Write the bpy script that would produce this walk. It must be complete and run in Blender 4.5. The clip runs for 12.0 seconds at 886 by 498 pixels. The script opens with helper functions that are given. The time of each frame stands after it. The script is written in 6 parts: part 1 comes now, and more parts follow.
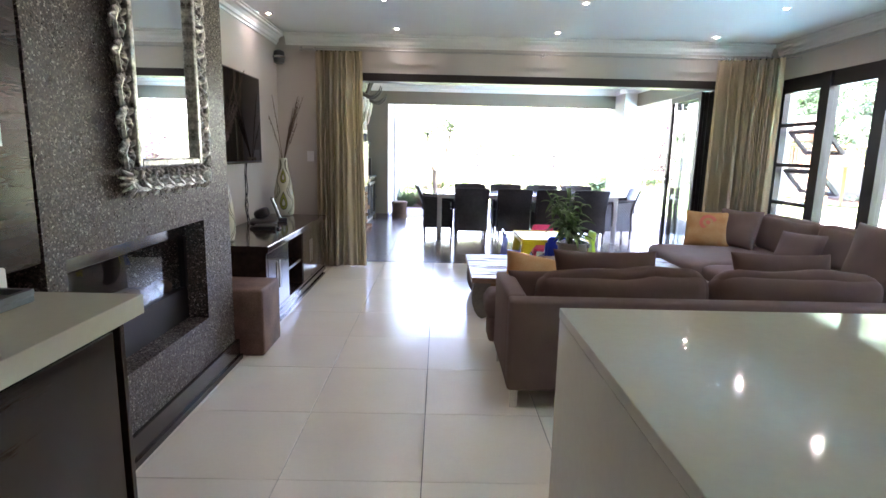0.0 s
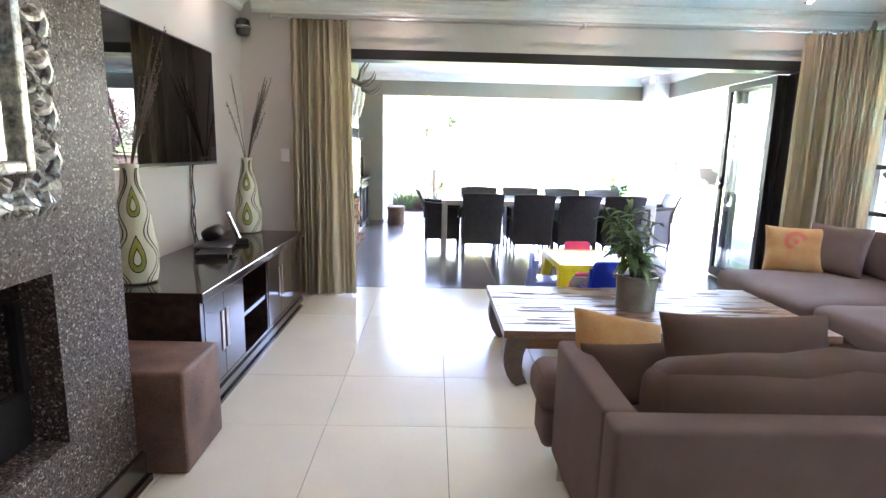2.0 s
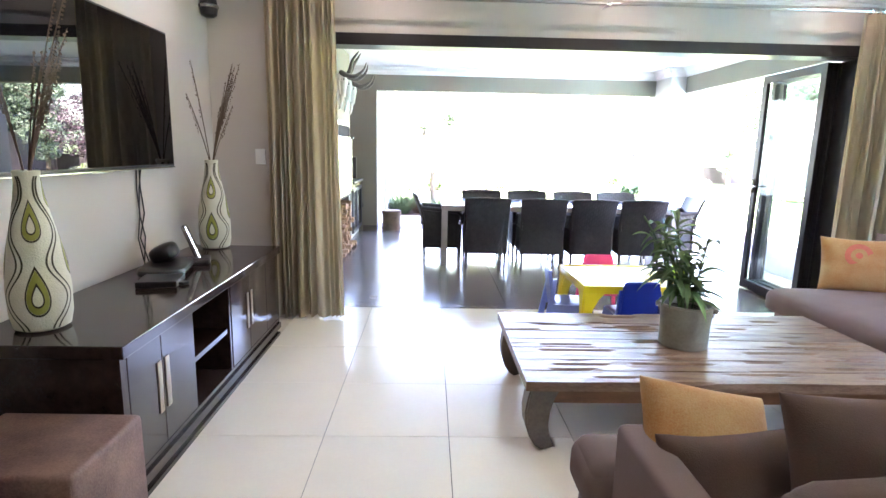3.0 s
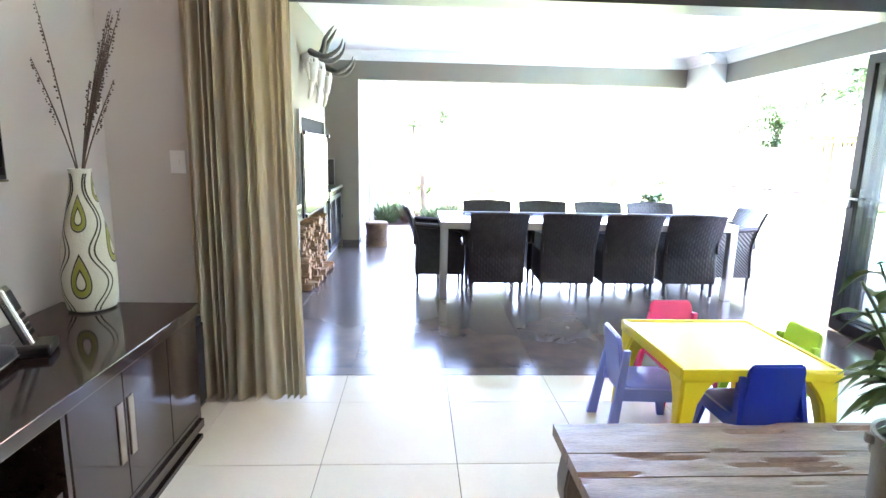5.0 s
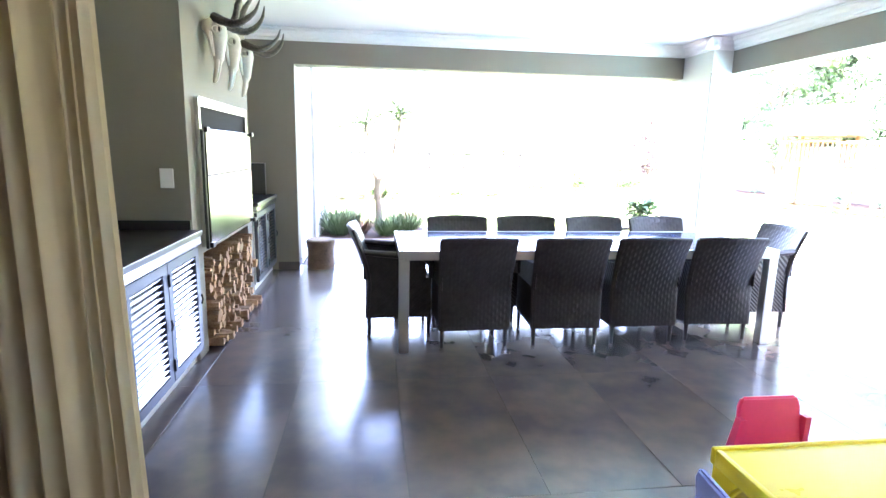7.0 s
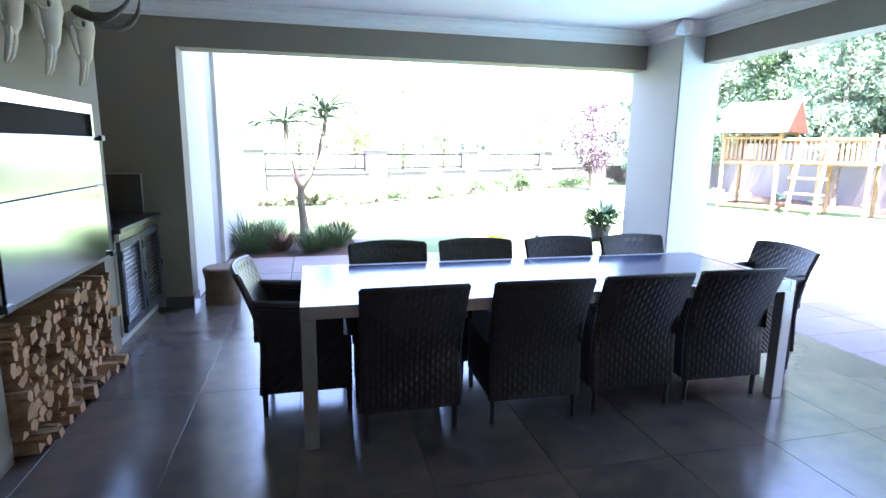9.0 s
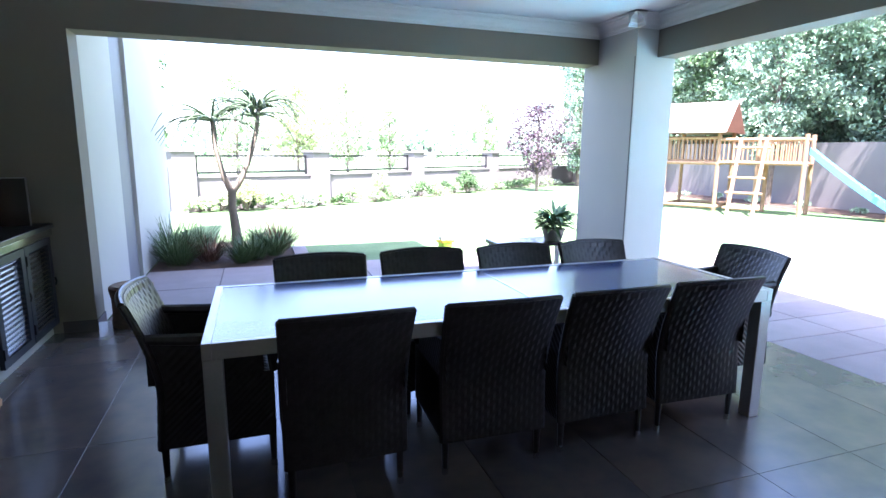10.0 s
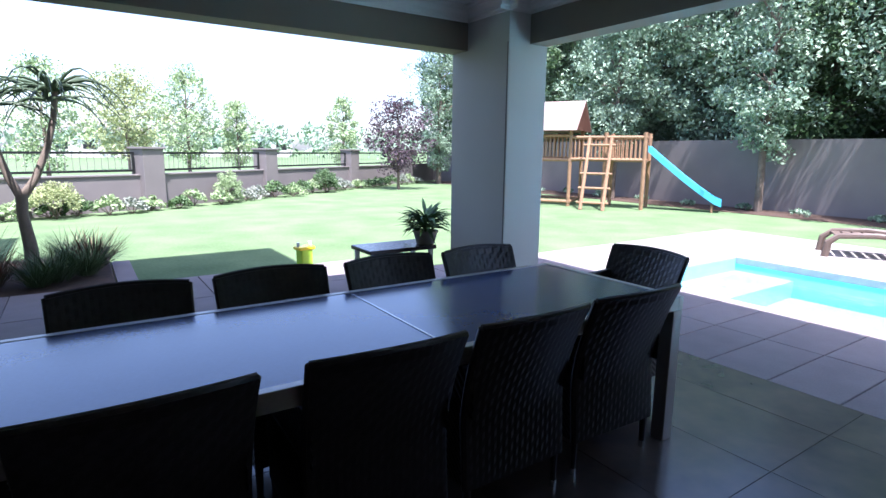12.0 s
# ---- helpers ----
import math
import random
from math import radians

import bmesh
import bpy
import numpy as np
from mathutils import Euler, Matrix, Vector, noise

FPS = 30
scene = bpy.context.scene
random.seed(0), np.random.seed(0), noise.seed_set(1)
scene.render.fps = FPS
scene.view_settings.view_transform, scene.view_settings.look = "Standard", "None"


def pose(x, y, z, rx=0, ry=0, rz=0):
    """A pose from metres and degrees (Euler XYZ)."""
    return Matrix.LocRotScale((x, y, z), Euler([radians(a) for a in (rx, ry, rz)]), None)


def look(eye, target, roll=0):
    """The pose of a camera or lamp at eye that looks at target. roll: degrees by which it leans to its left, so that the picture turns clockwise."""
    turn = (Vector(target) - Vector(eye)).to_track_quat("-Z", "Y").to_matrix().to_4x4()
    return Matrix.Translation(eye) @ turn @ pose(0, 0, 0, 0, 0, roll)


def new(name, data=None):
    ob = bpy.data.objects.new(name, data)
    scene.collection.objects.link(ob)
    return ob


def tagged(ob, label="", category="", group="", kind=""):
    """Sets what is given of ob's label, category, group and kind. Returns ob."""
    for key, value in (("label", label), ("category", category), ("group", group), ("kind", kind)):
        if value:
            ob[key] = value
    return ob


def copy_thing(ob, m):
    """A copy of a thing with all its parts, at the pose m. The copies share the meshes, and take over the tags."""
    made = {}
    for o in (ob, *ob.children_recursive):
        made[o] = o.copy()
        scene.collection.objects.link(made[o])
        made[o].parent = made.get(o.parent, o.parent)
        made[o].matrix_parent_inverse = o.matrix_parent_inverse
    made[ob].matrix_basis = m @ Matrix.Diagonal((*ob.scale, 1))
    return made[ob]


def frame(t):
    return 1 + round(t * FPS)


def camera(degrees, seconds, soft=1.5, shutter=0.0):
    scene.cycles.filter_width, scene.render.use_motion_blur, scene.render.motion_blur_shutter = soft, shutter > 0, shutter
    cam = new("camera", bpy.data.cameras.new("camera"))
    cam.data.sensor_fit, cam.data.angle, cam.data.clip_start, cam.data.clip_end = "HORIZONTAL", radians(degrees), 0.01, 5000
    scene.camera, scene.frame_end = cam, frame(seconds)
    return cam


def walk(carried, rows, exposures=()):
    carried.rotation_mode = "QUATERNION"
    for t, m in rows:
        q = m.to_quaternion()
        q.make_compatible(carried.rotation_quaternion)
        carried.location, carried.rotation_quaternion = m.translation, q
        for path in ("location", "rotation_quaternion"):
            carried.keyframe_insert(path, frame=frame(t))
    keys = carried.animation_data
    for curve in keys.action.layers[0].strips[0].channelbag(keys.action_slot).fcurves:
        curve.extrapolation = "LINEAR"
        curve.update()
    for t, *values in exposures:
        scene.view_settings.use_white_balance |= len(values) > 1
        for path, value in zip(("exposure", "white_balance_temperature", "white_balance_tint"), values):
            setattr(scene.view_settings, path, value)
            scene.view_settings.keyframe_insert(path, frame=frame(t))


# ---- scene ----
cam = camera(78.3, 12.0)
METRES, EYE, TILT, LEAN, TURN = 7.5, 1.42, 0.0, 0.0, 0.5
EXPOSURES = [(0.0, 5.4, 6550, 35), (2.0, 6.0, 6550, 34), (3.2, 6.15, 6500, 33), (5.5, 6.2, 6400, 31), (6.5, 6.0, 6500, 31), (9.0, 4.2, 5850, 29), (10.5, 3.0, 5750, 26), (12.0, 1.8, 5650, 25)]
PATH = [
    (0, (0.046, -0.071, 1.363), (0.067, 1.898, 1.011), 1.3),
    (0.5, (-0.003, 0.247, 1.365), (0.027, 2.215, 1.007), 1.5),
    (1, (-0.032, 0.574, 1.372), (0.002, 2.541, 1.01), 1.5),
    (1.5, (-0.078, 0.92, 1.369), (-0.039, 2.887, 1.009), 1.4),
    (2, (-0.09, 1.285, 1.362), (-0.049, 3.252, 1.003), 1.4),
    (2.5, (-0.106, 1.634, 1.363), (-0.062, 3.601, 1.003), 1.3),
    (3, (-0.11, 1.983, 1.363), (-0.059, 3.95, 1.003), 1.2),
    (3.2, (-0.095, 2.129, 1.369), (-0.047, 4.096, 1.009), 1.1),
    (4.8, (-0.176, 3.249, 1.355), (-0.085, 5.215, 1.001), 1.3),
    (5, (-0.196, 3.403, 1.369), (-0.095, 5.368, 1.01), 1.2),
    (5.5, (-0.201, 3.737, 1.38), (-0.079, 5.7, 1.018), 1.2),
    (6, (-0.181, 4.092, 1.382), (-0.033, 6.053, 1.022), 1.3),
    (6.5, (-0.176, 4.412, 1.394), (0.023, 6.369, 1.035), 1.2),
    (7, (-0.143, 4.717, 1.398), (0.112, 6.668, 1.039), 1.2),
    (7.2, (-0.126, 4.832, 1.399), (0.146, 6.781, 1.041), 1.1),
    (9, (0.103, 5.792, 1.454), (0.564, 7.704, 1.091), 0.7),
    (9.5, (0.177, 6.028, 1.441), (0.735, 7.914, 1.082), 0.7),
    (10, (0.248, 6.22, 1.429), (0.89, 8.081, 1.075), 0.5),
    (10.5, (0.28, 6.421, 1.439), (1.014, 8.246, 1.078), 0.8),
    (11, (0.336, 6.577, 1.418), (1.181, 8.352, 1.057), 0.9),
    (11.5, (0.422, 6.721, 1.403), (1.377, 8.441, 1.042), 0.8),
    (12, (0.484, 6.857, 1.389), (1.576, 8.495, 1.034), 0.6),
]
walk(cam, [(t, look(eye, target, roll)) for t, eye, target, roll in PATH], EXPOSURES)

# ---- light ----
SUN_EL, SUN_AZ = 68.0, -158.0
world = bpy.data.worlds.new("world")
scene.world = world
world.use_nodes = True
wn = world.node_tree.nodes
sky = wn.new("ShaderNodeTexSky")
sky.sky_type, sky.sun_disc = "NISHITA", False
sky.sun_elevation, sky.sun_rotation = radians(SUN_EL), radians(180 + 22)
sky.dust_density = 2.0
world.node_tree.links.new(sky.outputs[0], wn["Background"].inputs[0])
wn["Background"].inputs[1].default_value = 0.15
sun = new("sun", bpy.data.lights.new("sun", "SUN"))
sun.data.energy, sun.data.angle, sun.data.color = 5.0, radians(0.6), (1.0, 0.96, 0.88)
sun.matrix_world = look((0, 0, 30), (3.0, 11.0, 0.0))
sky.sun_rotation = radians(195)


# ---- materials ----
def mat(name, color, rough=0.5, metal=0.0, scale=6.0, vary=0.12, bump=0.0, fine=80.0, rand=0.0, spec=0.5, color2=None, stretch=(1, 1, 1), lo=0.35, hi=0.65):
    m = bpy.data.materials.new(name)
    m.use_nodes = True
    nt = m.node_tree
    n, l = nt.nodes, nt.links
    b = n["Principled BSDF"]
    b.inputs["Metallic"].default_value = metal
    b.inputs["Specular IOR Level"].default_value = spec
    tc = n.new("ShaderNodeTexCoord")
    mp = n.new("ShaderNodeMapping")
    mp.inputs["Scale"].default_value = stretch
    l.new(tc.outputs["Object"], mp.inputs["Vector"])
    oi = n.new("ShaderNodeObjectInfo")
    add = n.new("ShaderNodeVectorMath")
    add.operation = "MULTIPLY_ADD"
    add.inputs[1].default_value = (37.0, 17.0, 53.0)
    l.new(oi.outputs["Random"], add.inputs[0])
    l.new(mp.outputs[0], add.inputs[2])
    big = n.new("ShaderNodeTexNoise")
    big.inputs["Scale"].default_value, big.inputs["Detail"].default_value = scale, 4
    small = n.new("ShaderNodeTexNoise")
    small.inputs["Scale"].default_value, small.inputs["Detail"].default_value = fine, 3
    l.new(add.outputs[0], big.inputs["Vector"])
    l.new(add.outputs[0], small.inputs["Vector"])
    mixf = n.new("ShaderNodeMath")
    mixf.operation = "MULTIPLY_ADD"
    mixf.inputs[1].default_value = 0.35
    l.new(small.outputs[0], mixf.inputs[0])
    sc = n.new("ShaderNodeMath")
    sc.operation = "MULTIPLY"
    sc.inputs[1].default_value = 0.65
    l.new(big.outputs[0], sc.inputs[0])
    l.new(sc.outputs[0], mixf.inputs[2])
    ramp = n.new("ShaderNodeMix")
    ramp.data_type = "RGBA"
    c = Vector(color)
    c2 = Vector(color2) if color2 else c * (1 + vary)
    c1 = c * (1 - vary) if not color2 else c
    ramp.inputs["A"].default_value = (*c1, 1)
    ramp.inputs["B"].default_value = (*c2, 1)
    mr = n.new("ShaderNodeMapRange")
    mr.inputs["From Min"].default_value, mr.inputs["From Max"].default_value = lo, hi
    l.new(mixf.outputs[0], mr.inputs[0])
    l.new(mr.outputs[0], ramp.inputs["Factor"])
    col = ramp.outputs["Result"]
    if rand:
        hs = n.new("ShaderNodeHueSaturation")
        ra = n.new("ShaderNodeMapRange")
        ra.inputs["To Min"].default_value, ra.inputs["To Max"].default_value = 1 - rand, 1 + rand
        l.new(oi.outputs["Random"], ra.inputs[0])
        l.new(ra.outputs[0], hs.inputs["Value"])
        l.new(col, hs.inputs["Color"])
        col = hs.outputs[0]
    l.new(col, b.inputs["Base Color"])
    rr = n.new("ShaderNodeMapRange")
    rr.inputs["To Min"].default_value, rr.inputs["To Max"].default_value = max(rough - 0.06, 0.02), min(rough + 0.08, 1)
    l.new(big.outputs[0], rr.inputs[0])
    l.new(rr.outputs[0], b.inputs["Roughness"])
    if bump:
        bp = n.new("ShaderNodeBump")
        bp.inputs["Strength"].default_value, bp.inputs["Distance"].default_value = min(bump, 1), 0.004
        l.new(small.outputs[0], bp.inputs["Height"])
        l.new(bp.outputs[0], b.inputs["Normal"])
    return m


def plain(name, color, rough=0.5, metal=0.0, glow=0.0):
    m = bpy.data.materials.new(name)
    m.use_nodes = True
    b = m.node_tree.nodes["Principled BSDF"]
    b.inputs["Base Color"].default_value = (*color, 1)
    b.inputs["Roughness"].default_value, b.inputs["Metallic"].default_value = rough, metal
    if glow:
        b.inputs["Emission Color"].default_value = (1.0, 0.93, 0.82, 1)
        b.inputs["Emission Strength"].default_value = glow
    return m


def glass_mat(name, tint=(0.9, 0.95, 0.93)):
    m = bpy.data.materials.new(name)
    m.use_nodes = True
    b = m.node_tree.nodes["Principled BSDF"]
    b.inputs["Base Color"].default_value = (*tint, 1)
    b.inputs["Roughness"].default_value = 0.0
    b.inputs["Transmission Weight"].default_value = 1.0
    b.inputs["IOR"].default_value = 1.45
    return m


def chip_mat(name):
    """Plaster of small stone chips, each with a tone, a tilt and a gloss of its own."""
    m = mat(name, (0.10, 0.075, 0.065), 0.35, scale=5, vary=0.15)
    n, l = m.node_tree.nodes, m.node_tree.links
    b = n["Principled BSDF"]
    tc = n.new("ShaderNodeTexCoord")
    vo = n.new("ShaderNodeTexVoronoi")
    vo.inputs["Scale"].default_value = 150.0
    l.new(tc.outputs["Object"], vo.inputs["Vector"])
    sp = n.new("ShaderNodeSeparateColor")
    l.new(vo.outputs["Color"], sp.inputs[0])
    cr = n.new("ShaderNodeValToRGB")
    cr.color_ramp.interpolation = "LINEAR"
    stops = ((0.0, (0.022, 0.016, 0.014)), (0.40, (0.045, 0.031, 0.026)), (0.66, (0.085, 0.061, 0.052)), (0.84, (0.13, 0.10, 0.085)), (0.95, (0.28, 0.235, 0.21)), (1.0, (0.50, 0.45, 0.40)))
    while len(cr.color_ramp.elements) < len(stops):
        cr.color_ramp.elements.new(0.5)
    for e, (p, c) in zip(cr.color_ramp.elements, stops):
        e.position, e.color = p, (*c, 1)
    l.new(sp.outputs[0], cr.inputs[0])
    l.new(cr.outputs[0], b.inputs["Base Color"])
    ro = n.new("ShaderNodeMapRange")
    ro.inputs["To Min"].default_value, ro.inputs["To Max"].default_value = 0.25, 0.8
    l.new(sp.outputs[1], ro.inputs[0])
    l.new(ro.outputs[0], b.inputs["Roughness"])
    bp = n.new("ShaderNodeBump")
    bp.inputs["Strength"].default_value, bp.inputs["Distance"].default_value = 0.9, 0.004
    l.new(sp.outputs[2], bp.inputs["Height"])
    l.new(bp.outputs[0], b.inputs["Normal"])
    return m


M_STONE = chip_mat("sparkling_granite_plaster")
M_WALL = mat("wall_paint_beige", (0.51, 0.462, 0.42), 0.7, scale=1.5, vary=0.03, bump=0.15, fine=220)
M_CEIL = mat("ceiling_paint_white", (0.80, 0.79, 0.78), 0.8, scale=1.0, vary=0.015)
M_CORN = mat("cornice_plaster_white", (0.78, 0.76, 0.73), 0.6, vary=0.02)
M_OLIVE = mat("patio_paint_taupe", (0.22, 0.195, 0.155), 0.75, scale=1.5, vary=0.04, bump=0.2, fine=200)
M_CREAM = mat("column_paint_cream", (0.55, 0.54, 0.50), 0.7, scale=2, vary=0.03, bump=0.2, fine=200)
M_TILE = mat("cream_porcelain_tile", (0.83, 0.755, 0.64), 0.17, scale=3, vary=0.03, rand=0.02, bump=0.03, fine=60)
M_GROUT = mat("dark_grout", (0.09, 0.08, 0.07), 0.9)
M_DTILE = mat("brown_slate_look_tile", (0.078, 0.068, 0.074), 0.19, spec=0.85, scale=1.6, rand=0.06, fine=7, color2=(0.18, 0.137, 0.108), lo=0.38, hi=0.80)
M_PAVE = mat("outdoor_paver", (0.235, 0.20, 0.195), 0.85, scale=4, vary=0.1, rand=0.08, bump=0.3)
M_WENGE = mat("wenge_wood", (0.030, 0.019, 0.016), 0.2, scale=3, vary=0.3, fine=40, stretch=(8, 0.7, 8), bump=0.05)
M_GLOSS = mat("polished_wenge", (0.028, 0.017, 0.014), 0.09, scale=3, vary=0.3, fine=40, stretch=(8, 0.7, 8))
M_FRAME = mat("dark_bronze_aluminium", (0.025, 0.022, 0.022), 0.4, metal=0.3, vary=0.1)
M_QUARTZ = mat("cream_quartz_top", (0.62, 0.585, 0.46), 0.03, scale=30, vary=0.02)
M_SOFA = mat("taupe_suede_fabric", (0.18, 0.125, 0.11), 0.95, scale=5, vary=0.1, bump=0.25, fine=300, spec=0.2)
M_CUSH = mat("brown_suede_fabric", (0.12, 0.075, 0.058), 0.95, scale=6, vary=0.12, bump=0.25, fine=300, spec=0.2)
M_CURT = mat("khaki_curtain_fabric", (0.60, 0.515, 0.37), 0.9, scale=8, vary=0.04, bump=0.06, fine=400, spec=0.2)
M_WICKER = mat("dark_wicker", (0.028, 0.025, 0.026), 0.36, scale=20, vary=0.3)
M_STEEL = mat("brushed_steel", (0.55, 0.55, 0.54), 0.22, metal=1.0, scale=10, vary=0.05)
# Blue base colour paints the sky's reflection into the table top.
M_TABLE = mat("sky_tinted_table_board", (0.035, 0.068, 0.22), 0.14, scale=3, vary=0.08, spec=0.9)
M_ALU = mat("brushed_aluminium", (0.45, 0.43, 0.41), 0.35, metal=0.8, vary=0.06)
M_DRIFT = mat("weathered_plank_wood", (0.115, 0.056, 0.032), 0.38, scale=3, fine=30, stretch=(1.3, 7, 7), color2=(0.29, 0.185, 0.115), bump=0.25, rand=0.2)
M_BLACK = mat("black_plastic", (0.012, 0.012, 0.013), 0.3, vary=0.1)
M_SCREEN = plain("tv_screen_black", (0.004, 0.004, 0.005), 0.012)
M_MIRROR = plain("mirror_silver", (0.9, 0.9, 0.9), 0.02, 1.0)
M_HANDLE = mat("aged_bronze_strip", (0.30, 0.25, 0.19), 0.3, metal=0.9, vary=0.1)
M_SILVER = mat("tarnished_silver_leaf", (0.10, 0.095, 0.085), 0.35, metal=0.9, scale=30, fine=90, color2=(0.75, 0.73, 0.68))
M_GLASS = glass_mat("window_glass")
M_LAMP = plain("lamp_glow", (1, 1, 1), 0.4, 0, 24.0)
M_WHITE = mat("white_plastic", (0.75, 0.74, 0.72), 0.4, vary=0.03)
M_LEATHER = mat("brown_cowhide_leather", (0.080, 0.036, 0.026), 0.6, scale=5, bump=0.4, fine=150, color2=(0.23, 0.13, 0.095))
M_YEL = mat("yellow_plastic", (0.92, 0.72, 0.02), 0.3, vary=0.02)
M_BLU = mat("blue_plastic", (0.01, 0.035, 0.33), 0.3, vary=0.04)
M_LILAC = mat("periwinkle_plastic", (0.24, 0.32, 0.78), 0.3, vary=0.04)
M_RED = mat("red_pink_plastic", (0.92, 0.065, 0.20), 0.3, vary=0.04)
M_GRN = mat("lime_plastic", (0.45, 0.75, 0.05), 0.3, vary=0.04)
M_BARK = mat("tree_bark", (0.13, 0.10, 0.075), 0.9, scale=10, vary=0.3, bump=0.8, fine=60)
M_LOG = mat("split_firewood", (0.25, 0.13, 0.06), 0.85, scale=20, vary=0.3, bump=0.6, rand=0.25, color2=(0.42, 0.27, 0.15))
M_LAWN = mat("lawn_grass", (0.088, 0.138, 0.062), 0.95, scale=1.2, fine=25, color2=(0.145, 0.21, 0.10), bump=1.0, spec=0.1)
M_FENCE = mat("garden_wall_plaster", (0.17, 0.15, 0.14), 0.85, scale=1.5, vary=0.08, bump=0.3)
M_SOIL = mat("garden_soil", (0.06, 0.035, 0.022), 0.95, scale=9, vary=0.4, bump=1.0)
M_POOL = mat("pool_mosaic_blue", (0.22, 0.58, 0.72), 0.3, scale=8, vary=0.1)
M_POLE = mat("weathered_pine_pole", (0.27, 0.16, 0.085), 0.8, scale=9, vary=0.2, bump=0.4)
# Canvas as it looks in shade, darkened in the colour for the gables.
M_CANVAS_SHADE = mat("shaded_brown_canvas", (0.15, 0.065, 0.038), 0.8, scale=4, vary=0.15)
M_SLIDE = mat("turquoise_slide_plastic", (0.08, 0.45, 0.62), 0.35, vary=0.05)


def leafmat(name, c, c2, rough=0.55):
    m = mat(name, c, rough, scale=2.5, fine=14, color2=c2, spec=0.35)
    b = m.node_tree.nodes["Principled BSDF"]
    b.inputs["Subsurface Weight"].default_value = 0.0
    return m


M_LEAF = leafmat("leaf_green", (0.02, 0.05, 0.018), (0.12, 0.20, 0.075))
M_LEAF_Y = leafmat("leaf_light_green", (0.20, 0.29, 0.13), (0.38, 0.46, 0.25))
M_LEAF_P = leafmat("leaf_purple", (0.045, 0.026, 0.036), (0.105, 0.07, 0.085))
# Grey-green whose colour range paints shaded gaps and sunlit leaves into the foliage.
M_LEAF_B = leafmat("leaf_lit_and_shaded_green", (0.04, 0.095, 0.045), (0.38, 0.50, 0.35))
M_ALOE = leafmat("aloe_leaf", (0.045, 0.075, 0.04), (0.10, 0.14, 0.08))


# ---- mesh helpers ----
def thing(name, x=0.0, y=0.0, z=0.0, rz=0.0, **tags):
    ob = new(name)
    ob.matrix_world = pose(x, y, z, 0, 0, rz)
    ob.empty_display_size = 0.1
    return tagged(ob, **tags)


def part(name, bm, material, parent=None, label="", smooth=False, **tags):
    me = bpy.data.meshes.new(name)
    bm.normal_update()
    bm.to_mesh(me)
    bm.free()
    me.materials.append(material)
    if smooth:
        me.shade_smooth()
        me.set_sharp_from_angle(angle=radians(38))
    ob = new(name, me)
    ob.parent = parent
    return tagged(ob, label=label, **tags)


def share(name, me, parent, m):
    ob = new(name, me)
    ob.parent = parent
    ob.matrix_basis = m
    return ob


def box(bm, x0, x1, y0, y1, z0, z1, bevel=0.0, seg=2, m=None):
    vs = bmesh.ops.create_cube(bm, size=1.0)["verts"]
    for v in vs:
        v.co = Vector((x0 + (v.co.x + 0.5) * (x1 - x0), y0 + (v.co.y + 0.5) * (y1 - y0), z0 + (v.co.z + 0.5) * (z1 - z0)))
    if bevel:
        es = list({e for v in vs for e in v.link_edges})
        r = bmesh.ops.bevel(bm, geom=es, offset=bevel, segments=seg, affect="EDGES", profile=0.5)
        vs = list({v for f in r["faces"] for v in f.verts} | {v for v in vs if v.is_valid})
    if m is not None:
        bmesh.ops.transform(bm, matrix=m, verts=vs)
    return bm


def boxm(*a, **k):
    return box(bmesh.new(), *a, **k)


def rounded(sx, sy, sz, r, puff=(0, 0, 0), n=12, wob=0.006, seed=0, m=None):
    """An upholstered block: flat faces that swell a little, and soft edges of radius r."""
    bm = bmesh.new()
    h = Vector((sx / 2, sy / 2, sz / 2))
    for ax in range(3):
        for s in (-1, 1):
            u, v = (ax + 1) % 3, (ax + 2) % 3
            grid = []
            for i in range(n + 1):
                row = []
                for j in range(n + 1):
                    a = -math.cos(math.pi * i / n)
                    c = -math.cos(math.pi * j / n)
                    q = Vector((0, 0, 0))
                    q[ax], q[u], q[v] = s * h[ax], a * h[u], c * h[v]
                    core = Vector([max(-(h[k] - r), min(h[k] - r, q[k])) for k in range(3)])
                    d = q - core
                    p = core + d.normalized() * r
                    p[ax] += s * puff[ax] * (1 - a ** 4) * (1 - c ** 4)
                    row.append(bm.verts.new(p + Vector(noise.noise_vector(p * 5 + Vector((seed * 2.3, seed, 0)))) * wob))
                grid.append(row)
            for i in range(n):
                for j in range(n):
                    f = (grid[i][j], grid[i + 1][j], grid[i + 1][j + 1], grid[i][j + 1])
                    bm.faces.new(f if s > 0 else f[::-1])
    bmesh.ops.remove_doubles(bm, verts=bm.verts, dist=0.0005)
    if m is not None:
        bmesh.ops.transform(bm, matrix=m, verts=bm.verts)
    return bm


